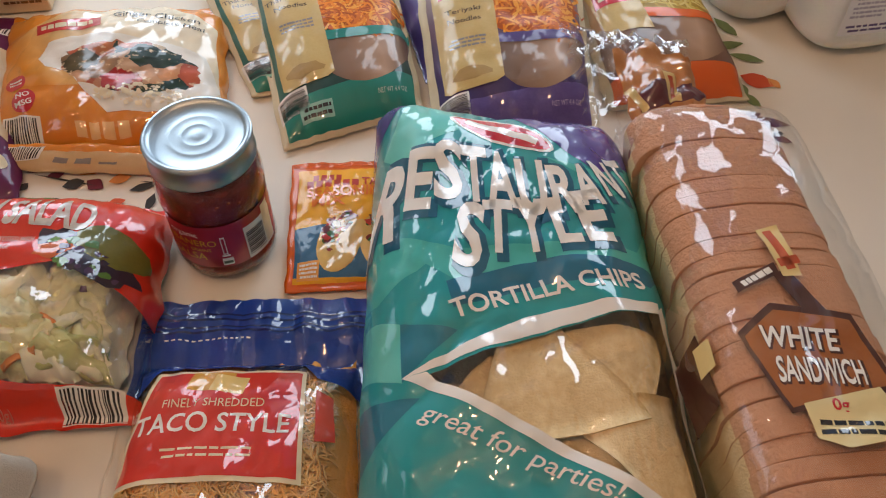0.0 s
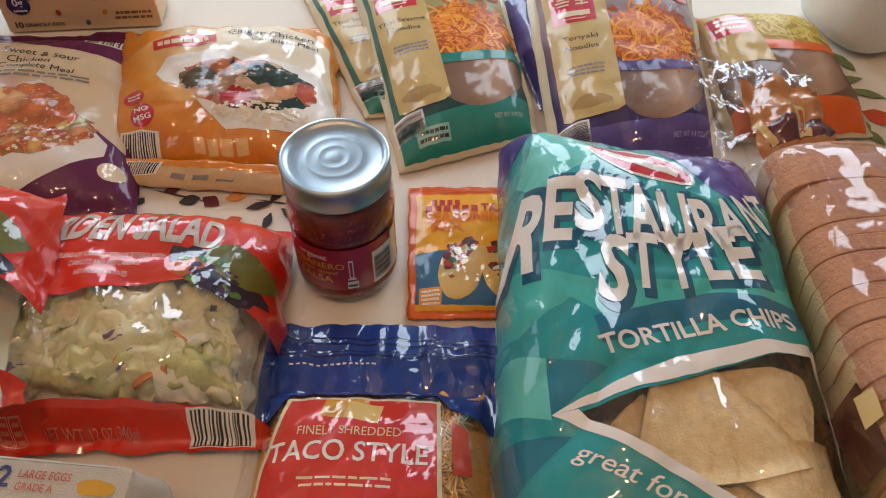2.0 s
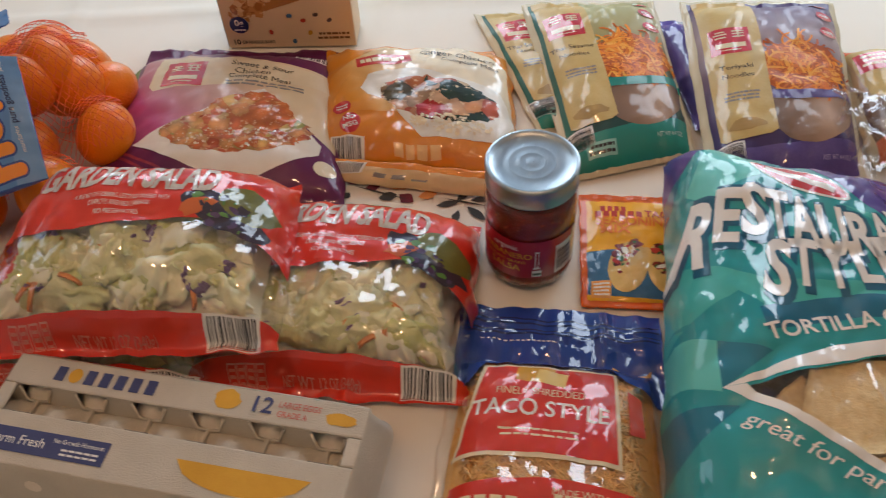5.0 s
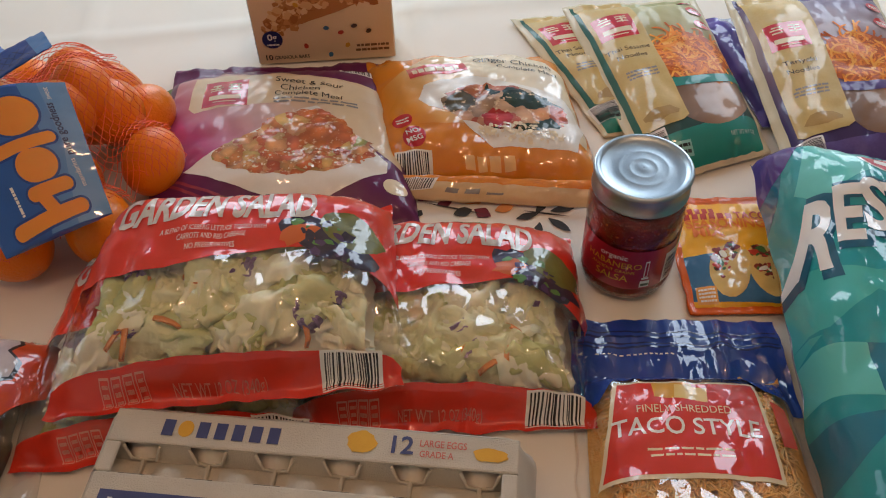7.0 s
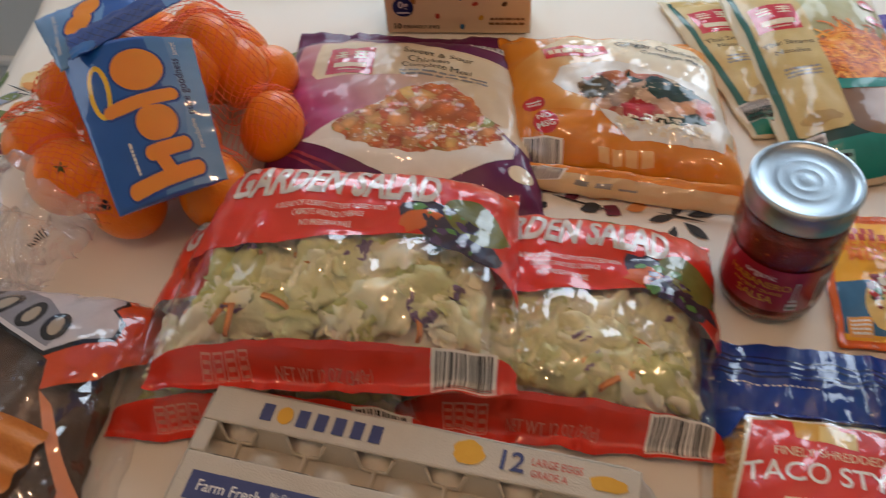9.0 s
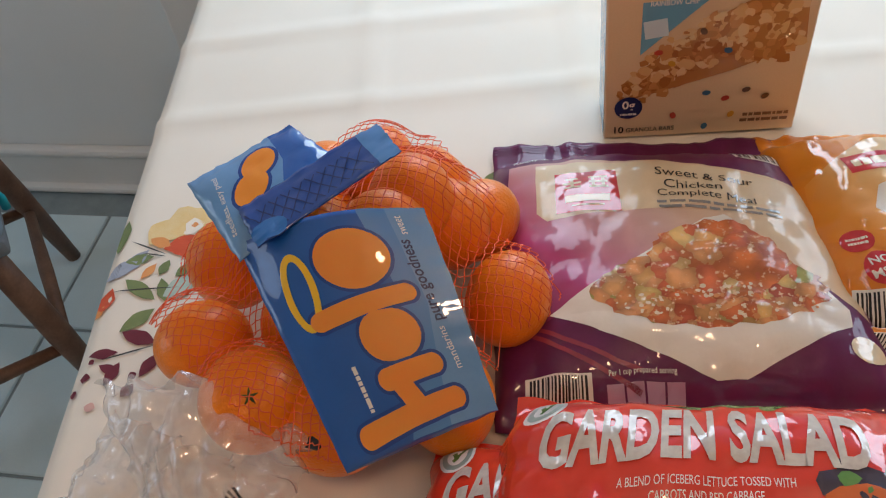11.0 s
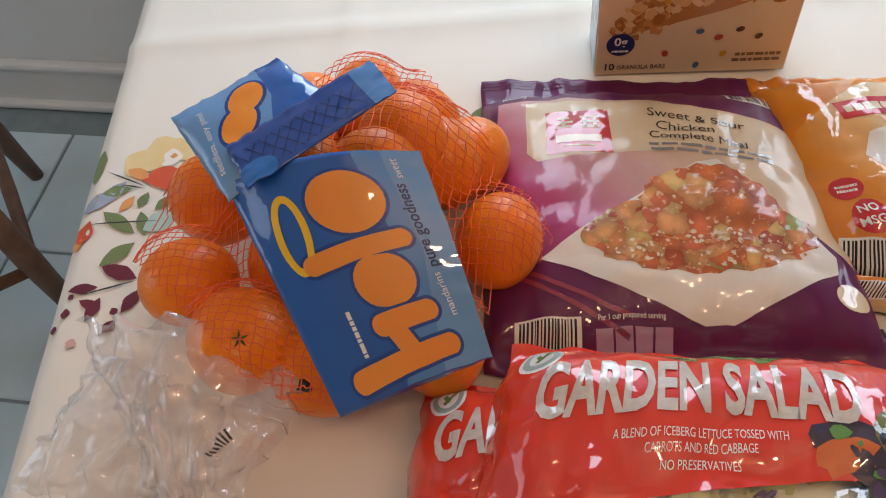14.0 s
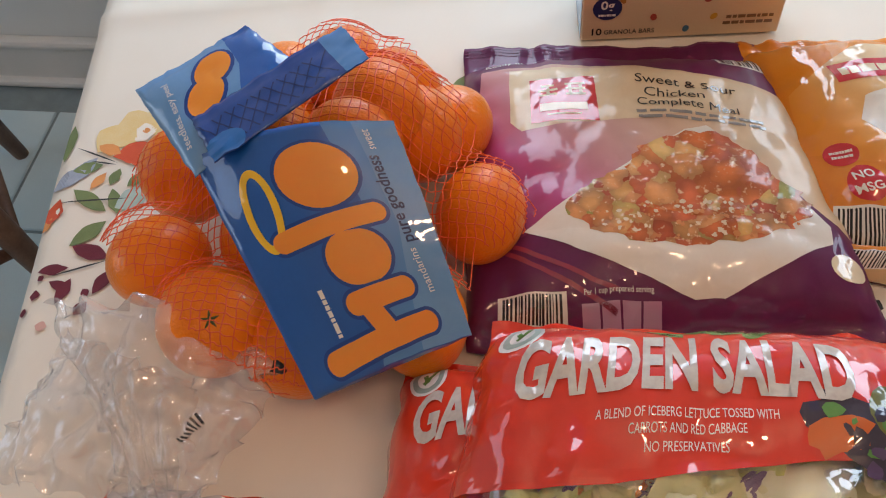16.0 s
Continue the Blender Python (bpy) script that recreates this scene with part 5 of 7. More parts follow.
    for k in range(5200):
        u, v = 0.14 + 0.70 * rng.random(), 0.08 + 0.57 * rng.random()
        depth = 0.0018 + 0.0045 * rng.random()
        if sh.at(u, v).z < 0.010:
            continue
        d, ln, r = rng.random() * 6.283, 0.008 + 0.010 * rng.random(), 0.0008
        c = (rng.random() - 0.5) * 160
        off, m = len(verts), 5
        for q in range(m):
            p = sh.at(u, v, -depth)
            px, py = -math.sin(d), math.cos(d)
            verts += [(p.x + px * r, p.y + py * r, p.z - r), (p.x - px * r, p.y - py * r, p.z - r), (p.x, p.y, p.z + r)]
            u, v, d = u + math.cos(d) * ln / m / sh.w, v + math.sin(d) * ln / m / sh.h, d + c * ln / m
        for q in range(m - 1):
            a = off + 3 * q
            faces += [(a, a + 1, a + 4, a + 3), (a + 1, a + 2, a + 5, a + 4), (a + 2, a, a + 3, a + 5)]
    tagged(link("cheese_shreds", verts, faces, surface("shredded_cheese", "#ffdc98", "#ffc064", rough=0.5, scale=90, bump=0.2, island=0.8, sub=0.1), bag, "orange cheese shreds"), kind="stuff")
    inner = Sheet([(-0.134, 0.205, 0.003), (0.036, 0.205, 0.003), (0.024, 0.40, 0.003), (-0.128, 0.40, 0.003)], 0.034, 20, 24, 3, 3, (0.03, 0.18), sides=0.05, wrinkle=0.002, seed=9)
    inner.skin("cheese_heap", surface("cheese_heap", "#ffcc78", "#f6b858", rough=0.6, scale=200, bump=0.8, fine=600), bag, "heap of cheese")


def frozen_meal(kind):
    """A flat glossy pillow bag of frozen food with a pictured plate."""
    rng = random.Random(31 if kind == "plum" else 32)
    if kind == "plum":
        bag = thing("frozen_meal_bag", "glossy plum-purple bag of frozen sweet and sour chicken", "frozen food bag", group="bags of frozen meals")
        sh = Sheet([(-0.532, 0.512, 0.004), (-0.268, 0.540, 0.004), (-0.335, 0.806, 0.004), (-0.566, 0.790, 0.004)], 0.040, 52, 52, 3, 3.4, (0.05, 0.10), soft=0.5, wrinkle=0.0034, seed=6, freq=24)
        body = foil("plum_film", "#6b2153", "#5c1a47", rough=0.2, crease=0.26)
        sh.skin("pouch", body, bag)
        tint = fade("plum_fade", sh, (0.62, 0.72), (0.02, 0.30), ((0.0, "#dcc49e"), (0.40, "#c99a94"), (0.70, "#b4477a"), (0.95, "#6b2153")), 0.26)
        sh.patch("pink_fade", [[(0.03, 0.26), (0.15, 0.24), (0.40, 0.40), (0.7, 0.50), (0.97, 0.25), (0.97, 0.70), (0.93, 0.72), (0.45, 0.80), (0.06, 0.84)]], tint, bag, "pink and cream printed fade", 0.0005)
        sh.patch("title_panel", [[(0.15, 0.81), (0.55, 0.775), (0.93, 0.70), (0.95, 0.60), (0.72, 0.60), (0.50, 0.58), (0.17, 0.56), (0.14, 0.6)]], foil("cream_panel", "#e2cfae", "#d8c29c"), bag, "cream printed panel", 0.0008)
        logo_block(sh, 0.30, 0.66, 0.048, 0.046, bag, rng, -2)
        sh.letter("lettering", "Sweet & Sour", 0.66, 0.700, 0.0085, BLACK_INK, bag, -8, width=0.072)
        sh.letter("lettering", "Chicken", 0.62, 0.662, 0.0078, BLACK_INK, bag, -8, width=0.042)
        sh.letter("lettering", "Complete Meal", 0.65, 0.622, 0.0070, BLACK_INK, bag, -8, width=0.070)
        sh.letter("lettering", "Ready in Minutes", 0.20, 0.868, 0.0068, WHITE_INK, bag, 3, width=0.062)
        sh.patch("small_print", sh.bars(0.68, 0.580, 0.09, 0.010, 2, rng, -6), GREY_INK, bag, "", 0.0016)
        plate = [(0.155, 0.255), (0.21, 0.29), (0.62, 0.54), (0.68, 0.55), (0.92, 0.27), (0.91, 0.22), (0.62, 0.085), (0.55, 0.085)]
        sh.patch("plate_print", [plate], foil("plate_white", "#ece6da", "#e2dacb"), bag, "white pictured plate", 0.0012)
        food = [foil("sauce_" + str(k), h, rough=0.18) for k, h in enumerate(("#c4602e", "#b8481f", "#cf7a38", "#c98a3c", "#a83a24", "#8f5a2c", "#d08a52"))]
        sh.patch("food_picture", [sh.oval(0.58, 0.315, 0.150, 0.064, 2, 70, 0.10, rng)], cooked("sweet_sour", ("#d2703c", "#dc8a50", "#c4582c", "#e0a060", "#dcb868", "#d86a44", "#a8a458", "#dc9a60"), 80), bag, "pictured chicken in red sauce with vegetables", 0.0016)
        sh.patch("food_mound", [sh.oval(0.62, 0.40, 0.092, 0.070, 8, 60, 0.12, rng)], cooked("glazed_chicken", ("#d8783c", "#e08c50", "#cc6630", "#e4a060", "#e6c078", "#dc7448"), 60), bag, "pictured heap of glazed chicken", 0.0024)
        sh.blobs("rice_picture", 0.58, 0.265, 0.13, 0.030, 130, 0.0028, [foil("rice_grain", "#e6d2b0"), food[6]], bag, rng, 0, 0.0034, "grains of rice")
        for cy, ct in ((0.18, -28), (0.15, -32)):
            sh.patch("chopstick", [sh.rect(0.21, cy, 0.09, 0.003, ct)], foil("lacquer", "#93324a"), bag, "", 0.0010)
        sh.barcode(0.165, 0.075, 0.040, 0.018, bag, rng)
        sh.barcode(0.885, 0.855, 0.042, 0.022, bag, rng)
        sh.patch("facts_box", [sh.rect(0.30 + 0.05 * k, 0.062, 0.011, 0.012) for k in range(4)], foil("mauve", "#b78aa6"), bag, "", 0.0010)
        sh.letter("lettering", "Per 1 cup prepared serving", 0.37, 0.105, 0.0034, WHITE_INK, bag, 0, width=0.042)
        sh.patch("round_seal", [sh.oval(0.93, 0.16, 0.020, 0.020)], CREAM_INK, bag, "", 0.0010)
        seal_teeth(sh, 0.955, 0.995, bag, body)
    else:
        bag = thing("frozen_meal_bag", "glossy orange bag of frozen ginger chicken with rice", "frozen food bag", group="bags of frozen meals")
        sh = Sheet([(-0.310, 0.602, 0.004), (-0.093, 0.590, 0.004), (-0.135, 0.822, 0.004), (-0.350, 0.806, 0.004)], 0.042, 52, 52, 3, 3.2, (0.03, 0.08), soft=0.5, wrinkle=0.0036, seed=7, freq=24)
        body = foil("orange_film", "#e8901f", "#db8018", rough=0.2, crease=0.35)
        sh.skin("pouch", body, bag)
        tint = fade("orange_fade", sh, (0.60, 0.62), (0.06, 0.30), ((0.0, "#ead9b8"), (0.45, "#e3b878"), (0.80, "#e8962c"), (1.0, "#e8901f")))
        sh.patch("tan_fade", [[(0.03, 0.34), (0.2, 0.27), (0.97, 0.22), (0.97, 0.74), (0.75, 0.86), (0.3, 0.80), (0.06, 0.60)]], tint, bag, "orange and cream printed fade", 0.0005)
        sh.patch("maker_panel", [sh.rect(0.34, 0.665, 0.062, 0.020, 6)], RED_INK, bag, "red panel", 0.0014)
        sh.patch("maker_stroke", sh.bars(0.34, 0.665, 0.054, 0.013, 1, rng, 6, 0.9), CREAM_INK, bag, "", 0.0019)
        sh.letter("lettering", "Ginger Chicken", 0.72, 0.735, 0.0085, BLACK_INK, bag, -4, width=0.082)
        sh.letter("lettering", "Complete Meal", 0.78, 0.675, 0.0068, BLACK_INK, bag, -6, width=0.062)
        sh.patch("plate_print", [[(0.22, 0.44), (0.26, 0.54), (0.36, 0.58), (0.60, 0.57), (0.93, 0.50), (0.97, 0.32), (0.90, 0.16), (0.52, 0.13), (0.42, 0.24), (0.36, 0.34), (0.26, 0.37)]], foil("plate_white", "#ece6da"), bag, "white pictured plate", 0.0012)
        food = [foil("ginger_" + str(k), h, rough=0.18) for k, h in enumerate(("#b8452c", "#b83028", "#cf9460", "#c4642a", "#3d4a30", "#a8502c", "#d2a274"))]
        sh.patch("food_picture", [sh.oval(0.61, 0.375, 0.122, 0.068, -4, 60, 0.12, rng)], cooked("ginger_chicken", ("#c05a38", "#b8221c", "#dca878", "#cc7440", "#2e4426", "#d2986c", "#e2c8a4", "#1f3420"), 46), bag, "pictured chicken, peppers and broccoli", 0.0016)
        sh.blobs("rice_picture", 0.66, 0.215, 0.090, 0.022, 110, 0.0040, [foil("rice_grain", "#e6d2b0"), CREAM_INK], bag, rng, 0, 0.0032, "grains of rice")
        sh.patch("badge", [sh.oval(0.125, 0.31, 0.022, 0.020), sh.oval(0.17, 0.20, 0.023, 0.028)], RED_INK, bag, "round red badge", 0.0012)
        sh.patch("badge_print", sh.bars(0.125, 0.31, 0.015, 0.008, 2, rng), WHITE_INK, bag, "", 0.0015)
        sh.letter("lettering", "NO", 0.165, 0.225, 0.0060, WHITE_INK, bag, 12, bold=0.02)
        sh.letter("lettering", "MSG", 0.172, 0.180, 0.0060, WHITE_INK, bag, 12, bold=0.02)
        sh.barcode(0.15, 0.075, 0.036, 0.024, bag, rng, -6)
        hem = Sheet([(-0.322, 0.588, 0.004), (-0.098, 0.575, 0.004), (-0.096, 0.596, 0.020), (-0.306, 0.606, 0.018)], 0.005, 40, 10, 4, 2, (0, 0), wrinkle=0.0024, seed=41, freq=60)
        hem.skin("folded_seam", foil("seam_cream", "#e2c89a", "#d3b480", crease=0.2), bag, "cream folded seam")
        hem.patch("seam_band", [[(0.0, 0.45), (0.30, 0.62), (0.7, 0.55), (1.0, 0.6), (1.0, 1.0), (0.0, 1.0)]], body, bag, "", 0.0008)
        hem.barcode(0.15, 0.50, 0.044, 0.014, bag, rng, 3)
        hem.patch("seam_print", [hem.rect(0.34, 0.28, 0.012, 0.005), hem.rect(0.43, 0.28, 0.014, 0.005), hem.rect(0.53, 0.24, 0.016, 0.002)], GREY_INK, bag, "", 0.0012)
        sh.patch("facts_box", [sh.rect(0.40 + 0.06 * k, 0.075, 0.010, 0.010) for k in range(4)], foil("apricot", "#f0c07c"), bag, "", 0.0010)
        seal_teeth(sh, 0.955, 0.995, bag, body)


def noodle_packet(style, corners, thick, seed, label, face=True):
    """An upright foil packet of noodles, laid on its back."""
    rng = random.Random(seed)
    bag = thing("noodle_packet", label, "noodle packet", group="packets of noodles")
    tone = {"green": ("#3a7466", "#2c5a50", "#17907f", "#2e7d72"), "purple": ("#564379", "#453566", "#4a3674", "#6a5a92"), "orange": ("#8a6a58", "#7a5c4c", "#e8661c", "#e06a2a")}[style]
    body = foil(style + "_packet", tone[0], tone[1], rough=0.25, crease=0.3)
    sh = Sheet(corners, thick, 44, 60, 4, 4, (0.02, 0.06), sides=0.03, soft=0.55, wrinkle=0.0020, seed=seed, freq=22)
    edge = foil("packet_edge", "#dccfae", "#cfc19c", rough=0.25)
    sh.skin("pouch", edge if face else foil("silver_back", "#b9c0cc", "#a7afc0", rough=0.2), bag)
    if not face:
        sh.patch("back_print", [[(0.0, 0.0), (0.25, 0.0), (0.18, 1.0), (0.0, 1.0)], [(0.0, 0.1), (0.9, 0.1), (0.9, 0.3), (0.0, 0.4)]], foil("violet_back", "#5a4a9a", rough=0.2), bag, "", 0.0006)
        sh.patch("small_print", sh.bars(0.5, 0.6, 0.09, 0.08, 12, rng), WHITE_INK, bag, "", 0.0010)
        return
    front = fade(style + "_front_" + str(seed), sh, (0.5, 0.95), (0.5, 0.12), {"green": ((0.0, "#b9b98a"), (0.35, "#a89a62"), (0.62, "#4c5a3c"), (0.9, "#23443c")), "purple": ((0.0, "#4a3566"), (0.30, "#a08a8c"), (0.60, "#6a5064"), (0.85, "#3f2d5c")), "orange": ((0.0, "#cbb89a"), (0.4, "#c9a47c"), (0.7, "#7a5c4c"), (0.9, "#7a5c4c"))}[style], 0.45)
    sh.patch("front_print", [[(0.045, 0.02), (0.955, 0.02), (0.955, 0.985), (0.045, 0.985)]], front, bag, "printed front", 0.0006)
    if style == "green":
        sh.patch("side_strip", [[(0.045, 0.14), (0.10, 0.14), (0.13, 0.98), (0.045, 0.98)]], body, bag, "green printed strip", 0.0008)
    band = foil(style + "_band", tone[2], tone[3], rough=0.25)
    sh.patch("lower_band", [[(0.045, 0.02), (0.955, 0.02), (0.955, 0.155), (0.045, 0.135)]], band, bag, "bright printed band", 0.0009)
    if style == "orange":
        sh.patch("upper_band", [[(0.045, 0.86), (0.955, 0.86), (0.955, 0.985), (0.045, 0.985)]], band, bag, "orange printed band", 0.0009)
        sh.barcode(0.78, 0.93, 0.032, 0.016, bag, rng)
    # bowl and noodles
    bx, by, br = (0.66, 0.385, 0.5) if style != "orange" else (0.62, 0.56, 0.5)
    metal = fade("copper_bowl_" + str(seed), sh, (bx - 0.36, by), (bx + 0.36, by), ((0.0, "#5e4434"), (0.35, "#8c6c54"), (0.62, "#b8967a"), (0.95, "#64483a")), 0.12)
    bw = 0.100 / sh.w
    bh = 0.070 / sh.h
    bowl = [(bx - bw / 2 + bw * k / 16, by - bh * math.sqrt(max(0, 1 - (2 * k / 16 - 1) ** 2)) ** 0.8) for k in range(17)]
    sh.patch("bowl_print", [bowl[::-1]], metal, bag, "pictured copper bowl", 0.0012)
    noods = [foil("noodle_" + style + str(k), h, rough=0.5, crease=0.1) for k, h in enumerate((("#ec8a1c", "#d8721a", "#f2a63a", "#b8560e") if style != "orange" else ("#d8c060", "#cba942", "#e2cf80", "#b5933a")))]
    sh.patch("noodle_ground", [sh.oval(bx, by + 0.032 / sh.h, 0.088, 0.080, 0, 22, 0.10, rng)], noods[3], bag, "", 0.0014)
    sh.strokes("noodle_picture", bx, by + 0.036 / sh.h, 0.070, 0.068, 210, 0.028, 0.0025, noods, bag, rng, 0, 4.0, 0.0018, None, "pictured noodles")
    arc = [(bx - bw * 0.52 + bw * 1.04 * k / 12, 0.006 * math.sin(math.pi * k / 12)) for k in range(13)]
    sh.patch("bowl_rim", [[(x, by + (0.004 - q) / sh.h) for x, q in arc] + [(x, by - (0.008 + q) / sh.h) for x, q in arc[::-1]]], band, bag, "coloured rim of the bowl", 0.0028)
    # the tall cream tab, with the maker's mark
    if style != "orange":
        tab = [(0.07, 0.985), (0.42, 0.985), (0.44, 0.20), (0.39, 0.185), (0.12, 0.175), (0.085, 0.19)]
        sh.patch("cream_tab", [tab], foil("tab_cream", "#d3b878", "#c2a25e", crease=0.5), bag, "cream printed tab", 0.0030)
        v0 = 0.74 if style == "green" else 0.66
        sh.patch("maker_panel", [sh.rect(0.235, v0, 0.040, 0.040, 0)], RED_INK, bag, "red square panel", 0.0034)
        sh.patch("maker_stroke", [sh.rect(0.235 + dx / sh.w, v0 + dy / sh.h, a, b) for dx, dy, a, b in ((-0.009, 0.010, 0.013, 0.002), (-0.009, 0.005, 0.011, 0.002), (-0.009, 0.014, 0.009, 0.002), (0.009, 0.010, 0.012, 0.002), (0.009, 0.005, 0.012, 0.002), (0.009, 0.014, 0.012, 0.002), (0.009, 0.009, 0.002, 0.012), (0, -0.008, 0.030, 0.007), (0, -0.015, 0.02, 0.0012))], CREAM_INK, bag, "pale strokes", 0.0038)
        words = ("Thai Sesame", "Noodles") if style == "green" else ("Teriyaki", "Noodles")
        sh.letter("lettering", words[0], 0.245, v0 - 0.145, 0.0062, BLACK_INK, bag, 0, lift=0.0036, width=0.046 if style == "green" else 0.034)
        sh.letter("lettering", words[1], 0.245, v0 - 0.19, 0.0062, BLACK_INK, bag, 0, lift=0.0036, width=0.032)
        sh.patch("small_print", sh.bars(0.25, v0 - 0.29, 0.036, 0.014, 3, rng), GREY_INK, bag, "", 0.0036)
        sh.patch("tab_picture", [sh.oval(0.25, 0.235, 0.036, 0.016, 0, 14, 0.5, rng)], foil("ginger_root", "#b9975a", "#a3824a"), bag, "", 0.0036)
        sh.patch("badge", [sh.oval(0.87, y, 0.018, 0.018) for y in ((0.93, 0.82, 0.71))], RED_INK, bag, "round red badge", 0.0034)
        sh.patch("badge_ring", sum([sh.bars(0.87, y, 0.012, 0.006, 2, rng) for y in (0.93, 0.82, 0.71)], []), WHITE_INK, bag, "", 0.0037)
        sh.barcode(0.13, 0.13, 0.024, 0.030, bag, rng, 90)
    else:
        sh.patch("cream_tab", [[(0.05, 0.86), (0.35, 0.86), (0.42, 0.40), (0.10, 0.40)]], foil("tab_cream", "#ddc99c"), bag, "cream printed tab", 0.0030)
        sh.patch("maker_panel", [sh.rect(0.22, 0.72, 0.036, 0.030)], RED_INK, bag, "red square panel", 0.0034)
        sh.patch("maker_stroke", sh.bars(0.22, 0.73, 0.030, 0.022, 3, rng), CREAM_INK, bag, "", 0.0038)
        sh.barcode(0.42, 0.06, 0.050, 0.026, bag, rng, 90)
    if style == "green":
        sh.patch("facts_panel", [sh.rect(0.27, 0.075, 0.034, 0.015, 0)], foil("facts_green", "#8fc4b6"), bag, "", 0.0012)
        sh.patch("facts_print", sh.bars(0.27, 0.075, 0.030, 0.012, 2, rng), BLACK_INK, bag, "", 0.0016)
    if style != "orange":
        sh.letter("lettering", "NET WT 4.4 OZ", 0.80, 0.085, 0.0048, foil("pale_" + style, "#c9d8cc" if style == "green" else "#b7a6c8"), bag, 0, lift=0.0014, width=0.030)


def seasoning_packet():
    rng = random.Random(51)
    bag = thing("seasoning_packet", "small orange and yellow paper packet of taco seasoning", "seasoning packet")
    sh = Sheet([(-0.034, 0.449, 0.003), (0.071, 0.453, 0.003), (0.071, 0.594, 0.003), (-0.041, 0.590, 0.003)], 0.006, 34, 44, 3, 3, (0.05, 0.05), sides=0.04, wrinkle=0.0014, seed=13, freq=40)
    orange = foil("packet_orange", "#e56a14", "#dc5e0e", rough=0.3, crease=0.3)
    sh.skin("pouch", orange, bag)
    sh.patch("yellow_front", [[(0.06, 0.05), (0.94, 0.05), (0.94, 0.92), (0.06, 0.92)]], foil("packet_yellow", "#f2b01a", "#eca412", rough=0.25), bag, "yellow printed front", 0.0005)
    sh.patch("blue_ground", [[(0.06, 0.09), (0.94, 0.06), (0.94, 0.36), (0.55, 0.30), (0.30, 0.46), (0.06, 0.44)]], foil("packet_blue", "#3f6f8e", "#34607e"), bag, "", 0.0008)
    rd = foil("packet_red", "#b9341c")
    sh.patch("maker_stroke", [sh.rect(0.20 + 0.06 * k, 0.84, 0.0045, 0.008) for k in range(4)] + [sh.rect(0.16 + 0.07 * k, 0.785, 0.0055, 0.008) for k in range(6)], rd, bag, "red strokes", 0.0009)
    sh.letter("lettering", "TACO", 0.70, 0.79, 0.009, rd, bag, 0, bold=0.02, width=0.030)
    sh.letter("lettering", "SEASONING", 0.47, 0.715, 0.0105, ORANGE_INK, bag, 0, bold=0.03, width=0.072)
    sh.letter("lettering", "MIX", 0.30, 0.635, 0.0105, ORANGE_INK, bag, 0, bold=0.03, width=0.028)
    shell = foil("taco_shell", "#e6c173", "#d9ae58")
    fill = [foil("taco_" + str(k), h) for k, h in enumerate(("#8c2f1c", "#3f6a2c", "#f0e6cc", "#c43a24", "#6d2216"))]
    for u, a in ((0.40, -12), (0.72, 8)):
        sh.patch("taco_print", [sh.oval(u, 0.32, 0.036, 0.060, a, 20), ], shell, bag, "pictured taco", 0.0012)
        sh.blobs("taco_filling", u + 0.02, 0.38, 0.028, 0.044, 60, 0.0065, fill, bag, rng, a, 0.0016, "pictured taco filling")
        sh.patch("taco_fold", [sh.oval(u + (0.10 if a > 0 else 0.08), 0.30, 0.018, 0.056, a - 10, 16)], shell, bag, "", 0.0024)
    sh.patch("facts_panel", [sh.rect(0.17, 0.13, 0.018, 0.018)], foil("facts_orange", "#e9a04a"), bag, "", 0.0012)
    sh.patch("facts_print", sh.bars(0.17, 0.13, 0.015, 0.015, 4, rng), WHITE_INK, bag, "", 0.0015)
    sh.patch("crimp", [[(0.0, v), (1, v), (1, v + 0.008), (0, v + 0.008)] for v in (0.945, 0.965, 0.985)], orange, bag, "", 0.0007)


tortilla_chips()
cheese_bag()
frozen_meal("plum")
frozen_meal("orange")
salad_bag([(-0.570, 0.285, 0.004), (-0.330, 0.310, 0.004), (-0.350, 0.500, 0.012), (-0.568, 0.498, 0.012)], 0.058, 3, 0, "red and clear bag of garden salad, lying beneath another")
salad_bag([(-0.365, 0.322, 0.006), (-0.122, 0.333, 0.006), (-0.132, 0.530, 0.010), (-0.325, 0.525, 0.026)], 0.058, 2, 1, "red and clear bag of garden salad beside the jar", "GARDEN SALAD")
salad_bag([(-0.535, 0.306, 0.048), (-0.268, 0.330, 0.066), (-0.290, 0.500, 0.078), (-0.510, 0.488, 0.088)], 0.056, 5, 0, "red and clear bag of garden salad, lying on another bag")
noodle_packet("green", [(-0.088, 0.680, 0.003), (0.040, 0.705, 0.003), (-0.020, 0.915, 0.004), (-0.182, 0.897, 0.004)], 0.016, 61, "green foil packet of sesame noodles, lying under another packet")
noodle_packet("green", [(-0.050, 0.606, 0.004), (0.077, 0.655, 0.006), (0.036, 0.905, 0.026), (-0.122, 0.888, 0.026)], 0.026, 62, "green foil packet of sesame noodles with a pictured bowl")
noodle_packet("purple", [(0.078, 0.698, 0.003), (0.200, 0.708, 0.003), (0.200, 0.905, 0.004), (0.034, 0.897, 0.004)], 0.020, 63, "noodle packet lying face down under another packet", False)
noodle_packet("purple", [(0.088, 0.592, 0.006), (0.236, 0.622, 0.010), (0.238, 0.895, 0.040), (0.063, 0.883, 0.040)], 0.028, 64, "purple foil packet of teriyaki noodles with a pictured bowl")
noodle_packet("orange", [(0.250, 0.655, 0.004), (0.386, 0.668, 0.004), (0.362, 0.828, 0.016), (0.230, 0.832, 0.016)], 0.034, 65, "orange and brown foil packet of rice noodles")
seasoning_packet()

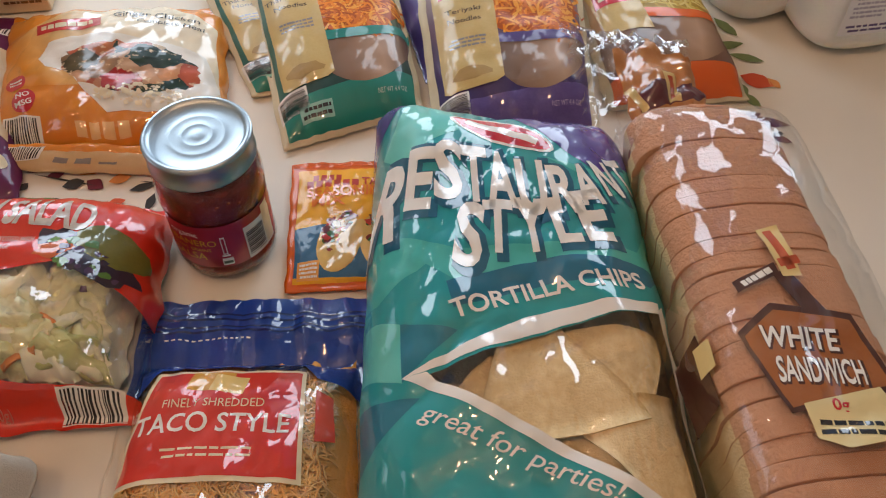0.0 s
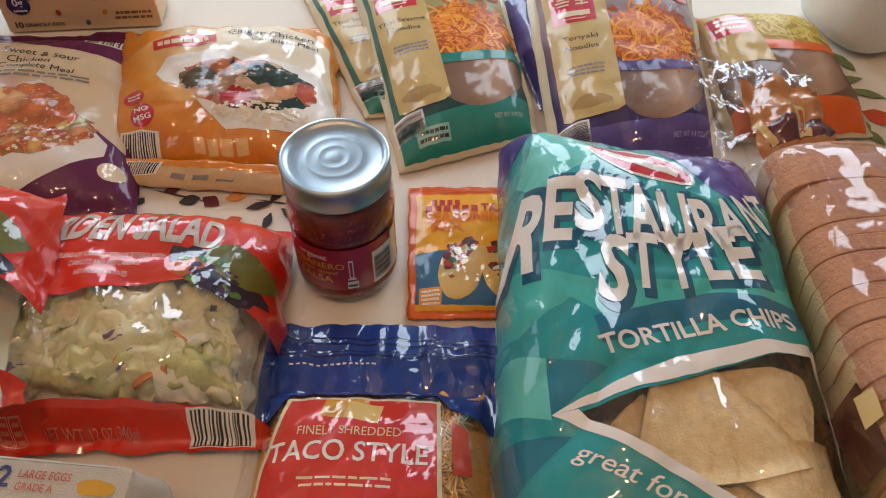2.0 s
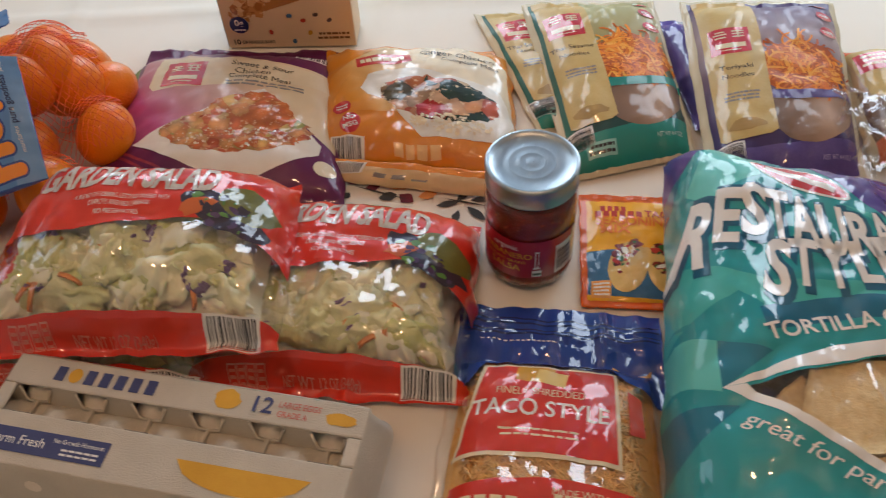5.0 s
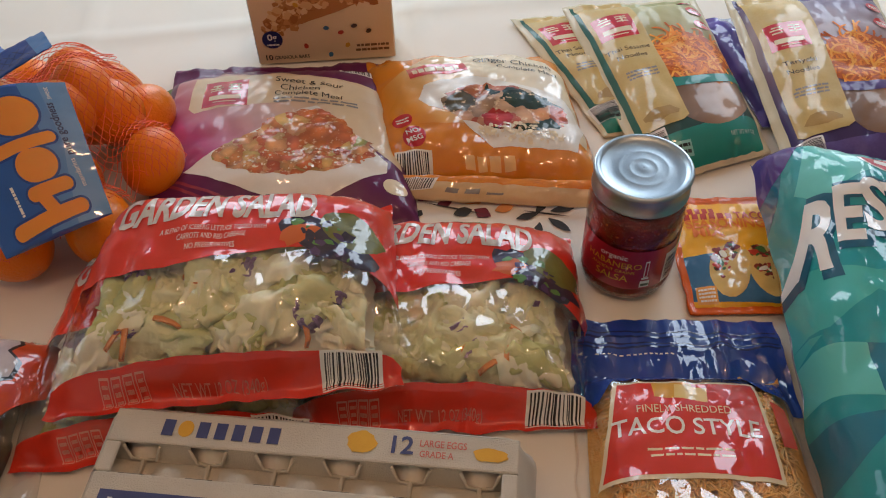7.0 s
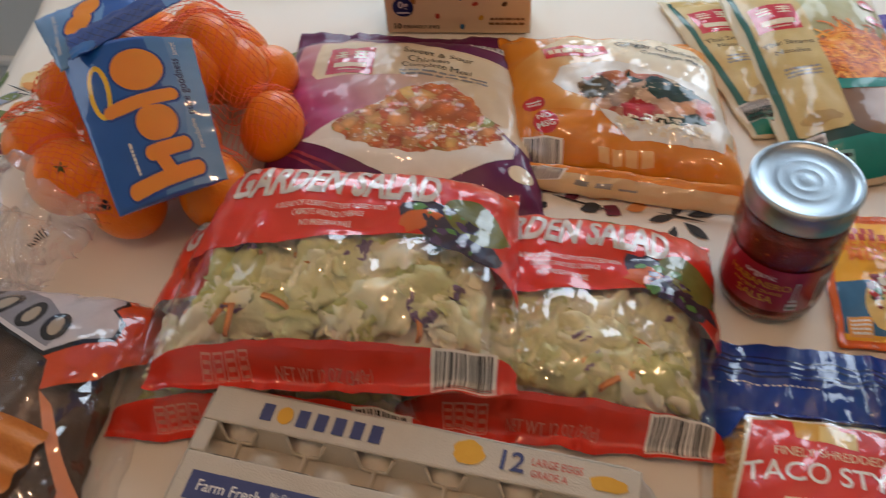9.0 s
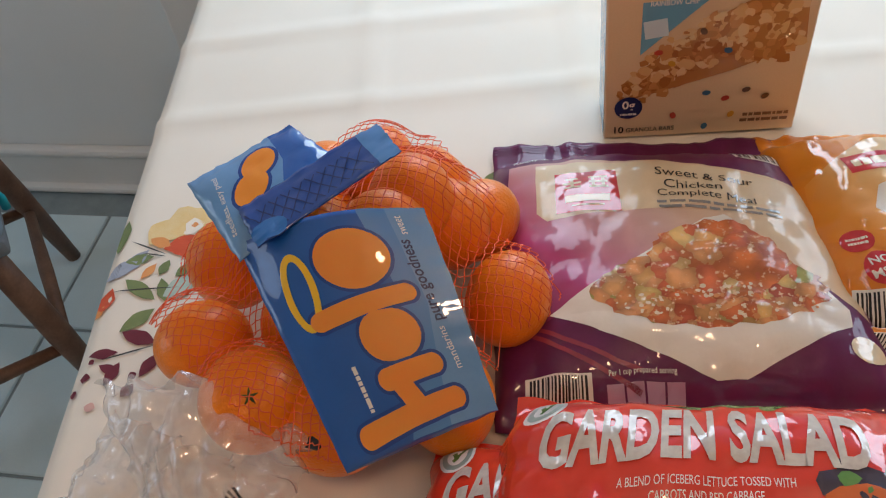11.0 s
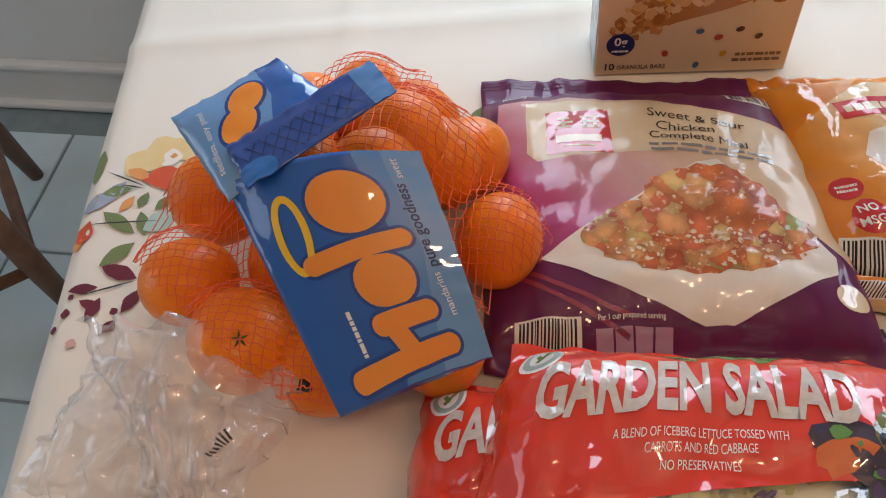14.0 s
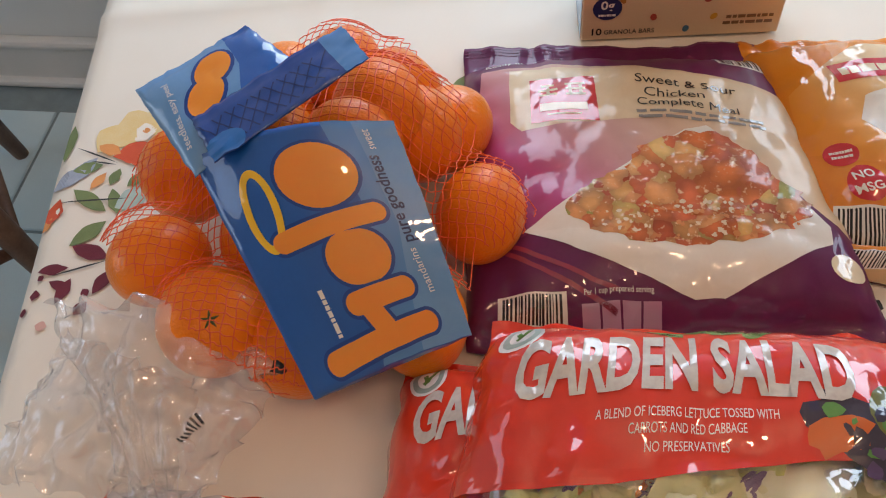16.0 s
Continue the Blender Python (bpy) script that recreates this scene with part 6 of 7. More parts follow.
# the noodle packets are duller than the other bags
for key, m in MATS.items():
    dull = 0.08 if "noodle_" in key else 0.32 if any(w in key for w in ("_packet", "_band", "_front_", "copper", "tab_cream", "packet_edge")) else 0.3 if any(w in key for w in ("plum_f", "cream_panel", "plate_white")) else 0.4 if any(w in key for w in ("sauce_", "sweet_sour", "glazed", "ginger_")) else None
    if dull is not None:
        m.node_tree.nodes["Principled BSDF"].inputs["Coat Weight"].default_value = dull


# ---- loaf of bread ----
def bread():
    rng = random.Random(71)
    loaf = thing("bread_loaf", "sliced sandwich bread in a clear printed plastic bag", "bread")
    crust = surface("bread_crust", "#d6a07a", "#b57b54", rough=0.75, scale=28, bump=0.6, fine=380, island=0.25, spread=0.8)
    W, Hh, T, n = 0.108, 0.104, 0.0128, 40
    out = []
    for k in range(n):
        a = 2 * math.pi * k / n
        c, s = math.cos(a), math.sin(a)
        e = 0.36
        x, z = W / 2 * abs(c) ** e * (1 if c > 0 else -1), Hh / 2 * abs(s) ** e * (1 if s > 0 else -1)
        if z > 0.012:
            x *= 1.05
        if s > 0:
            z += 0.010 * math.cos(x / (W / 2) * 1.4)
        if -0.01 < z < 0.018:
            x *= 0.965
        out.append((x, z + Hh / 2))
    bm = bmesh.new()
    rings = []
    for y, s in ((-T / 2, 0.993), (-T / 2 + 0.0002, 0.998), (-T / 2 + 0.0007, 1.0), (-T / 2 + 0.0011, 1.0), (T / 2 - 0.0011, 1.0), (T / 2 - 0.0007, 1.0), (T / 2 - 0.0002, 0.998), (T / 2, 0.993)):
        rings.append([bm.verts.new((x * s, y, (z - Hh / 2) * s + Hh / 2)) for x, z in out])
    for a, b in zip(rings, rings[1:]):
        for k in range(n):
            bm.faces.new((a[k], a[(k + 1) % n], b[(k + 1) % n], b[k]))
    bm.faces.new(rings[0])
    bm.faces.new(rings[-1][::-1])
    bmesh.ops.recalc_face_normals(bm, faces=bm.faces[:])
    for f in bm.faces:
        f.smooth = True
        f.material_index = 1 if abs(f.normal.x) > 0.75 and f.calc_center_median().z < 0.085 else 0
    me = bpy.data.meshes.new("bread_slice")
    bm.to_mesh(me)
    bm.free()
    me.materials.append(crust)
    me.materials.append(surface("bread_side", "#e6cd9c", "#c9a673", rough=0.8, scale=60, bump=0.6, fine=500, island=0.1, spread=0.9))
    far, near = Vector((0.284, 0.546, 0)), Vector((0.318, 0.160, 0))
    d = (near - far).normalized()
    count = int((near - far).length / 0.0131)
    turn = math.degrees(math.atan2(d.y, d.x)) + 90
    for k in range(count):
        p = far + d * 0.0131 * k
        c = new("bread_slice", me)
        c.parent = loaf
        end = min(1, 0.86 + 0.06 * k)
        c.matrix_basis = pose(p.x + rng.uniform(-0.0012, 0.0012), p.y, 0.004, rng.uniform(-0.8, 0.8), 3 + rng.uniform(-1.6, 1.6), turn + rng.uniform(-0.8, 0.8)) @ Matrix.Diagonal((end * rng.uniform(0.985, 1.0), 1.03, end * rng.uniform(0.99, 1.005), 1))
    sh = Sheet([(0.248, 0.150, 0.003), (0.408, 0.160, 0.003), (0.372, 0.568, 0.003), (0.224, 0.574, 0.003)], 0.119, 48, 90, 4.6, 12, (0.0, 0.012), soft=0.42, wrinkle=0.0028, seed=17, freq=22)
    sh.skin("bag", BREAD_FILM, loaf, "clear plastic bag")
    tan, brown, amber = foil("bread_label", "#a5602c", "#96541f", rough=0.25), foil("bread_brown", "#4a2418", rough=0.25), foil("bread_amber", "#c9823a", rough=0.25)
    # places on the printed bag: banner, shield and flash
    sh.patch("ribbon", [[(0.40, 0.523), (0.47, 0.533), (0.60, 0.398), (0.52, 0.393)]], brown, loaf, "", 0.0008)
    sh.patch("shield_edge", [[(0.185, 0.425), (0.34, 0.470), (0.64, 0.445), (0.70, 0.318), (0.27, 0.290)]], brown, loaf, "dark edge of the label", 0.0010)
    sh.patch("shield", [[(0.205, 0.417), (0.345, 0.458), (0.622, 0.434), (0.675, 0.326), (0.280, 0.298)]], tan, loaf, "brown printed label", 0.0014)
    sh.letter("letter_shadow", "WHITE", 0.405, 0.403, 0.0145, brown, loaf, -8, bold=0.06, lift=0.0018, width=0.046)
    sh.letter("lettering", "WHITE", 0.40, 0.405, 0.0145, WHITE_INK, loaf, -8, bold=0.02, width=0.044)
    sh.letter("letter_shadow", "SANDWICH", 0.437, 0.348, 0.0165, brown, loaf, -6, bold=0.06, lift=0.0018, width=0.050)
    sh.letter("lettering", "SANDWICH", 0.432, 0.350, 0.0165, WHITE_INK, loaf, -6, bold=0.02, width=0.048)
    sh.patch("flash", [[(0.32, 0.303), (0.62, 0.323), (0.66, 0.278), (0.60, 0.243), (0.42, 0.233), (0.33, 0.253)]], foil("bread_yellow", "#e3d29a"), loaf, "pale yellow flash", 0.0018)
    sh.letter("lettering", "0g", 0.45, 0.298, 0.007, RED_INK, loaf, -4, bold=0.02)
    sh.patch("small_print", sh.bars(0.48, 0.263, 0.042, 0.012, 2, rng, -6), BLACK_INK, loaf, "", 0.0024)
    sh.patch("banner", [[(0.23, 0.513), (0.42, 0.543), (0.43, 0.523), (0.24, 0.493)]], brown, loaf, "dark banner", 0.0014)
    sh.patch("banner_stroke", sh.bars(0.33, 0.518, 0.026, 0.006, 1, rng, 26, 1.0), WHITE_INK, loaf, "", 0.0018)
    sh.patch("mark_panel", [[(0.40, 0.608), (0.50, 0.618), (0.52, 0.518), (0.44, 0.518), (0.42, 0.568)]], foil("bread_gold", "#e0c583"), loaf, "gold panel", 0.0018)
    sh.patch("mark_stroke", [sh.rect(0.465, 0.568, 0.006, 0.032, 12), sh.rect(0.485, 0.545, 0.014, 0.006, 12)], foil("bread_red", "#c2522a"), loaf, "", 0.0023)
    sh.patch("side_label", [[(0.02, 0.438), (0.075, 0.458), (0.085, 0.338), (0.03, 0.318)]], brown, loaf, "", 0.0010)
    sh.patch("side_mark", [[(0.06, 0.438), (0.10, 0.438), (0.10, 0.393), (0.06, 0.388)]], foil("bread_gold", "#e0c583"), loaf, "", 0.0014)
    sh.patch("date_print", sh.bars(0.40, 0.118, 0.07, 0.012, 1, rng, -6), surface("date_ink", "#7d4a38", "#7d4a38"), loaf, "", 0.0012)
    # the gathered end of the bag
    tail = Sheet([(0.218, 0.580, 0.03), (0.330, 0.588, 0.03), (0.316, 0.690, 0.052), (0.205, 0.715, 0.052)], 0.022, 34, 34, 2.5, 2.5, (0, 0), soft=0.6, wrinkle=0.011, seed=23, freq=34)
    tail.skin("bag_end", FILM, loaf, "crumpled clear end of the bag", under=False)
    tail.patch("end_print", [[(0.36, 0.04), (1, 0.10), (1, 0.80), (0.72, 0.70), (0.70, 0.98), (0.58, 0.72), (0.30, 0.62)]], foil("bread_tan", "#c98a52", "#b97a42"), loaf, "tan printed end", 0.0008)
    tail.patch("end_band", [[(0.42, 0.14), (1, 0.28), (1, 0.44), (0.45, 0.30)]], foil("bread_maroon", "#5a1f2a"), loaf, "", 0.0013)
    tail.patch("end_mark", [tail.rect(0.70, 0.33, 0.013, 0.026, 5), tail.rect(0.42, 0.25, 0.010, 0.024, 30)], foil("bread_gold", "#e0c583"), loaf, "", 0.0018)
    tail.patch("end_stroke", [tail.rect(0.70, 0.33, 0.005, 0.018, 5)], foil("bread_red", "#c2522a"), loaf, "", 0.0022)


bread()


# ---- milk jugs ----
def milk_jug(x, y, turn, label, printed):
    jug = thing("milk_jug", label, "milk jug", pose(x, y, 0.001, 0, 0, turn), group="milk jugs")
    plastic = surface("milk_plastic", "#f0eee8", "#e6e3db", rough=0.35, scale=12, bump=0.05, sub=0.25)
    bm, rings, n = bmesh.new(), [], 40
    for z, r, e in ((0, 0.040, 0.75), (0.002, 0.048, 0.7), (0.010, 0.056, 0.62), (0.022, 0.059, 0.6), (0.12, 0.0595, 0.6), (0.14, 0.057, 0.65), (0.165, 0.045, 0.8), (0.19, 0.028, 1), (0.205, 0.021, 1), (0.222, 0.0205, 1)):
        ring = []
        for k in range(n):
            a = 2 * math.pi * k / n
            c, s = math.cos(a), math.sin(a)
            ring.append(bm.verts.new((r * abs(c) ** e * (1 if c > 0 else -1), r * abs(s) ** e * (1 if s > 0 else -1), z)))
        rings.append(ring)
    for a, b in zip(rings, rings[1:]):
        for k in range(n):
            bm.faces.new((a[k], a[(k + 1) % n], b[(k + 1) % n], b[k]))
    bm.faces.new(rings[0][::-1])
    bm.faces.new(rings[-1])
    part("bottle", bm, plastic, jug)
    part("handle", tube_bm([(-0.030, 0.0, 0.175), (-0.052, 0, 0.168), (-0.062, 0, 0.145), (-0.061, 0, 0.11), (-0.054, 0, 0.09)], 0.010, 12), plastic, jug)
    part("cap", lathe_bm([(0.021, 0.212), (0.022, 0.214), (0.022, 0.228), (0.020, 0.230)], 32), surface("cap_blue", "#3d68a8", "#3d68a8", rough=0.4), jug, "blue screw cap")
    if printed:
        rng = random.Random(9)
        pn = Panel((-0.040, -0.0602, 0.030), (0.080, 0, 0), (0, 0, 0.075))
        pn.patch("label", [[(0, 0), (1, 0), (1, 1), (0, 1)]], foil("milk_label", "#e6e3e6", "#dcd9de", crease=0.02), jug, "white paper label with small print", 0.0006)
        pn.patch("facts_panel", pn.bars(0.28, 0.55, 0.034, 0.045, 9, rng) + pn.bars(0.74, 0.55, 0.030, 0.045, 9, rng), foil("print_mauve", "#a59fb2", crease=0.02), jug, "", 0.0010)
        pn.patch("small_print", pn.bars(0.45, 0.10, 0.062, 0.010, 2, rng), foil("print_violet", "#5a4a78", crease=0.02), jug, "", 0.0010)
        pn.patch("seal", [pn.oval(0.88, 0.20, 0.006, 0.007)], RED_INK, jug, "", 0.0010)


milk_jug(0.424, 0.846, 25, "white plastic milk jug behind another jug", False)
milk_jug(0.508, 0.792, 8, "white plastic milk jug with a printed nutrition label", True)


# ---- granola box ----
def granola_box():
    rng = random.Random(81)
    a = math.degrees(math.atan2(0.823 - 0.806, -0.316 + 0.472))
    box = thing("granola_bar_box", "cardboard box of chewy granola bars with a pictured bar", "food box", pose(-0.472, 0.806, 0.001, 0, 0, a))
    w, d, h = 0.157, 0.050, 0.190
    card = surface("box_card", "#e2c8a2", "#d8bb92", rough=0.4, scale=10, bump=0.05, fine=600)
    part("carton", box_bm(w, d, h, 0.0012, (w / 2, d / 2, h / 2), 1), card, box, smooth=False)
    pn = Panel((0, -0.0002, 0), (w, 0, 0), (0, 0, h))
    sd = Panel((-0.0002, d, 0), (0, -d, 0), (0, 0, h))
    ink = lambda n, c, b=None: foil("box_" + n, c, b or c, rough=0.35, crease=0.02)
    sd.patch("blue_side", [[(0.02, 0.005), (0.98, 0.005), (0.98, 0.995), (0.02, 0.995)]], ink("blue", "#8fb8d6", "#7fabcc"), box, "pale blue printed side", 0.0006)
    sd.patch("side_print", sd.bars(0.5, 0.45, 0.03, 0.09, 14, rng), WHITE_INK, box, "", 0.0010)
    pn.patch("upper_print", [[(0.005, 0.80), (0.995, 0.80), (0.995, 0.995), (0.005, 0.995)]], ink("sky", "#7fb0cf"), box, "pale blue printed top", 0.0004)
    pn.patch("blue_flag", [[(0.17, 0.70), (0.50, 0.71), (0.17, 0.45)]], ink("flag", "#5f9fc0"), box, "blue printed flag", 0.0006)
    pn.letter("lettering", "RAINBOW CHIP", 0.32, 0.692, 0.0045, WHITE_INK, box, 0, bold=0.01, lift=0.0012, width=0.036)
    pn.patch("pack_mark", [pn.rect(0.24, 0.575, 0.018, 0.016, 8)], ink("pack", "#c7dbe6"), box, "", 0.0010)
    # the maker's name as plain yellow strokes with dark edges
    for mat_, grow, lift in ((ink("plum", "#4a2a2a"), 0.006, 0.0010), (ink("gold", "#e8b92e"), 0.0, 0.0015)):
        pn.patch("maker_mark", [pn.oval(0.27 + 0.135 * k, 0.825 + 0.012 * k, 0.018 + grow, (0.026 if k % 2 else 0.030) + grow, 8, 18) for k in range(5)], mat_, box, "yellow rounded strokes", lift)
    bar = [ink("oat" + str(k), c) for k, c in enumerate(("#c98d4e", "#b57a3e", "#dcae72", "#a8692f", "#e3c08c"))]
    pn.patch("bar_ground", [[(0.08, 0.30), (0.14, 0.22), (0.62, 0.34), (0.97, 0.46), (0.93, 0.78), (0.72, 0.70), (0.5, 0.60), (0.3, 0.46)]], bar[1], box, "pictured granola bar", 0.0008)
    for u, v, ww, hh, an, c in ((0.45, 0.47, 0.115, 0.040, 34, 170), (0.75, 0.50, 0.065, 0.046, -20, 90), (0.22, 0.28, 0.05, 0.026, 20, 40), (0.83, 0.66, 0.05, 0.028, 60, 40)):
        pn.blobs("bar_picture", u, v, ww, hh, c, 0.0080, bar, box, rng, an, 0.0012, "pictured oat clusters")
    chips = [ink("chip" + str(k), c) for k, c in enumerate(("#3f6f8e", "#b9432c", "#5c3a24", "#cf9a2c"))]
    pn.patch("candy_print", [(pn.oval(u, v, 0.007, 0.0052, 20 * k, 12), k % 4) for k, (u, v) in enumerate(((0.52, 0.235), (0.62, 0.20), (0.82, 0.20), (0.66, 0.11), (0.53, 0.05), (0.36, 0.12), (0.47, 0.55), (0.33, 0.40), (0.60, 0.45), (0.26, 0.46), (0.72, 0.24)))], chips, box, "pictured candy pieces", 0.0026)
    pn.patch("badge", [pn.oval(0.125, 0.175, 0.023, 0.023)], ink("navy", "#1f2c5c"), box, "round dark blue badge", 0.0020)
    pn.letter("lettering", "0g", 0.125, 0.19, 0.008, WHITE_INK, box, 0, bold=0.02, lift=0.0026)
    pn.patch("badge_print", pn.bars(0.125, 0.14, 0.015, 0.004, 1, rng), WHITE_INK, box, "", 0.0026)
    pn.letter("lettering", "10", 0.075, 0.048, 0.0068, BLACK_INK, box, 0, bold=0.02, lift=0.0012)
    pn.letter("lettering", "GRANOLA BARS", 0.245, 0.045, 0.0045, BLACK_INK, box, 0, bold=0.01, lift=0.0012, width=0.040)
    pn.patch("small_print", pn.bars(0.83, 0.085, 0.040, 0.012, 2, rng), ink("brown", "#7d5a3a"), box, "", 0.0012)


granola_box()


# ---- mandarins in a net ----
def mandarins():
    rng = random.Random(91)
    bag = thing("mandarin_bag", "orange net bag of mandarins with a blue card label", "fruit bag")
    peel = surface("mandarin_peel", "#ff9616", "#f67c08", rough=0.34, scale=30, bump=0.5, bumpscale=420, coat=0.3, spread=1.0)
    peel.node_tree.nodes["Principled BSDF"].inputs["Specular IOR Level"].default_value = 0.25
    me = bpy.data.meshes.new("mandarin")
    bm = bmesh.new()
    bmesh.ops.create_uvsphere(bm, u_segments=36, v_segments=24, radius=0.034)
    for v in bm.verts:
        r = math.hypot(v.co.x, v.co.y)
        v.co.z *= 0.86
        if v.co.z > 0:
            v.co.z -= 0.004 * math.exp(-(r / 0.007) ** 2)
        k = 1 + 0.012 * math.sin(9 * math.atan2(v.co.y, v.co.x)) * math.exp(-(r / 0.02) ** 2)
        v.co.x, v.co.y = v.co.x * k, v.co.y * k
    for f in bm.faces:
        f.smooth = True
    bm.to_mesh(me)
    bm.free()
    me.materials.append(peel)
    fruit = [(-0.731, 0.536, 0.050, -25, 10), (-0.680, 0.492, 0.056, -12, 4), (-0.737, 0.612, 0.044, 60, 30), (-0.645, 0.712, 0.050, 70, 0), (-0.577, 0.645, 0.060, 80, 20), (-0.530, 0.594, 0.042, 30, 60), (-0.632, 0.490, 0.034, 90, 10),
             (-0.665, 0.562, 0.048, 90, 0), (-0.597, 0.560, 0.044, 60, 60), (-0.690, 0.665, 0.044, 80, 30), (-0.612, 0.610, 0.086, 90, 40), (-0.665, 0.600, 0.092, 90, 0), (-0.612, 0.668, 0.040, 20, 80), (-0.560, 0.515, 0.034, 90, 0), (-0.562, 0.672, 0.036, 40, 0), (-0.602, 0.705, 0.040, 60, 30), (-0.685, 0.712, 0.036, 60, 30), (-0.600, 0.640, 0.088, 60, 20)]
    stem_up = Matrix.Translation((-0.680, 0.492, 0.056)) @ Vector((0.30, -0.42, 0.85)).to_track_quat("Z", "Y").to_matrix().to_4x4()
    for x, y, z, tx, ty in fruit:
        c = new("mandarin", me)
        c.parent = bag
        c.matrix_basis = pose(x, y, z, tx, ty, rng.uniform(0, 360)) @ Matrix.Scale(rng.uniform(0.97, 1.04), 4)
        if (x, y) == (-0.680, 0.492):
            c.matrix_basis = stem_up
    star = bmesh.new()
    for k in range(5):
        a = 2 * math.pi * k / 5
        bmesh.ops.create_cone(star, cap_ends=True, segments=5, radius1=0.0016, radius2=0.0003, depth=0.006, matrix=pose(0.0026 * math.cos(a), 0.0026 * math.sin(a), 0, 0, 80, math.degrees(a)))
    bmesh.ops.create_icosphere(star, subdivisions=1, radius=0.0016)
    calyx = surface("calyx_green", "#5d6b2c", "#3f4a1e", rough=0.7)
    part("calyx", star, calyx, bag, "green calyx", m=stem_up @ Matrix.Translation((0, 0, 0.0262)))

    def hull(x, y):
        s = 0.0
        for fx, fy, fz, *_ in fruit:
            d, r = math.hypot(x - fx, y - fy), 0.0374
            z = fz + (math.sqrt(r * r - d * d) if d < r * 0.94 else r * 0.34 - (d - r * 0.94) * 1.5)
            s += math.exp(140 * z)
        return max(0.003, math.log(s) / 140)
    net = Sheet([(-0.640, 0.440, 0.003), (-0.478, 0.570, 0.003), (-0.630, 0.765, 0.003), (-0.795, 0.560, 0.003)], 0.0, 60, 60, wrinkle=0.0, seed=3, field=hull)
    verts, faces, n = [], [], 5
    def strand(a, b, steps=56):
        pts = [net.at(a[0] + (b[0] - a[0]) * k / steps + 0.004 * math.sin(k * 1.3 + a[0] * 40), a[1] + (b[1] - a[1]) * k / steps, 0.0008) for k in range(steps + 1)]
        pts = [p for p in pts if p.z > 0.026 and min(math.hypot(p.x - f[0], p.y - f[1]) for f in fruit) < 0.037]
        if len(pts) < 3:
            return
        off = len(verts)
        for k, p in enumerate(pts):
            d = (pts[min(k + 1, len(pts) - 1)] - pts[max(k - 1, 0)]).normalized()
            side = d.cross(Vector((0, 0, 1))).normalized()
            up = side.cross(d)
            r = 0.00042
            verts.extend([p + side * r, p + up * r, p - side * r, p - up * r])
        for k in range(len(pts) - 1):
            for q in range(4):
                i = off + 4 * k
                faces.append((i + q, i + (q + 1) % 4, i + 4 + (q + 1) % 4, i + 4 + q))
    for k in range(-27, 28):
        s = k / 28
        strand((max(0, s), max(0, -s)), (min(1, 1 + s), min(1, 1 - s)))
        c = 1 + s
        strand((max(0, c - 1), min(1, c)), (min(1, c), max(0, c - 1)))
    tagged(link("net", verts, faces, surface("net_plastic", "#f4703a", "#ee5c22", rough=0.4), bag, "orange plastic mesh"), kind="stuff")
    # the card label, wrapped over the fruit
    blue = foil("halo_blue", "#1f5fb4", "#1a55a6", rough=0.3, crease=0.06)
    deep, pale, sky = foil("card_deep", "#123f8e", rough=0.3, crease=0.06), foil("card_pale", "#6f9fd0", "#5f92c8", rough=0.3, crease=0.06), foil("card_sky", "#4f86c4", rough=0.3, crease=0.06)
    orange, yellow = foil("card_orange", "#f08a1c", "#ee9a2a", rough=0.3, crease=0.04), foil("card_yellow", "#f2c21c", rough=0.3, crease=0.04)
    bowed = lambda u, v: 0.012 * math.sin(math.pi * min(max(v, 0), 1)) * (0.4 + 0.6 * u) + 0.006 * math.sin(math.pi * u)
    lab = Sheet([(-0.520, 0.478, 0.090), (-0.570, 0.572, 0.152), (-0.690, 0.558, 0.128), (-0.602, 0.440, 0.074)], 0.0, 40, 36, wrinkle=0.0006, seed=8, extra=bowed)
    lab.skin("card_label", blue, bag, "glossy blue card label")
    lab.patch("sky_band", [[(0, 0), (1, 0), (1, 0.34), (0.6, 0.30), (0.25, 0.36), (0, 0.55)]], sky, bag, "lighter blue print", 0.0004)
    lab.patch("pale_band", [[(0, 0), (1, 0), (1, 0.20), (0.5, 0.17), (0, 0.30)]], pale, bag, "", 0.0006)
    # the maker's mark as plain rounded strokes beside a disc and a ring
    def bar(u, v, a, b, t):
        ca, sa = math.cos(radians(t)), math.sin(radians(t))
        ring, r, half = [], min(a, b) / 2, (max(a, b) - min(a, b)) / 2
        for k in range(24):
            w = 2 * math.pi * k / 24
            x, y = r * math.cos(w), r * math.sin(w)
            if b > a:
                y += half if y >= 0 else -half
            else:
                x += half if x >= 0 else -half
            ring.append((u + (x * ca - y * sa) / lab.w, v + (x * sa + y * ca) / lab.h))
        return ring
    strokes = [(0.085, 0.50, 0.0125, 0.074, 4), (0.245, 0.405, 0.0125, 0.042, 4), (0.165, 0.46, 0.030, 0.0125, 20), (0.405, 0.430, 0.030, 0.036, 0), (0.550, 0.51, 0.0120, 0.066, 5)]
    for material, grow, lift in ((deep, 0.0042, 0.0008), (orange, 0.0, 0.0013)):
        lab.patch("maker_stroke", [(bar(u, v, a + grow, b + grow, t), 0) for u, v, a, b, t in strokes], [material], bag, "rounded orange strokes with a dark edge", lift)
        lab.patch("orange_disc", [lab.oval(0.765, 0.46, 0.041 + grow, 0.043 + grow, 0, 30)], material, bag, "plain orange disc", lift)
    outer, inner = lab.oval(0.68, 0.79, 0.050, 0.020, -6, 30), lab.oval(0.68, 0.79, 0.040, 0.0115, -6, 30)
    ring = []
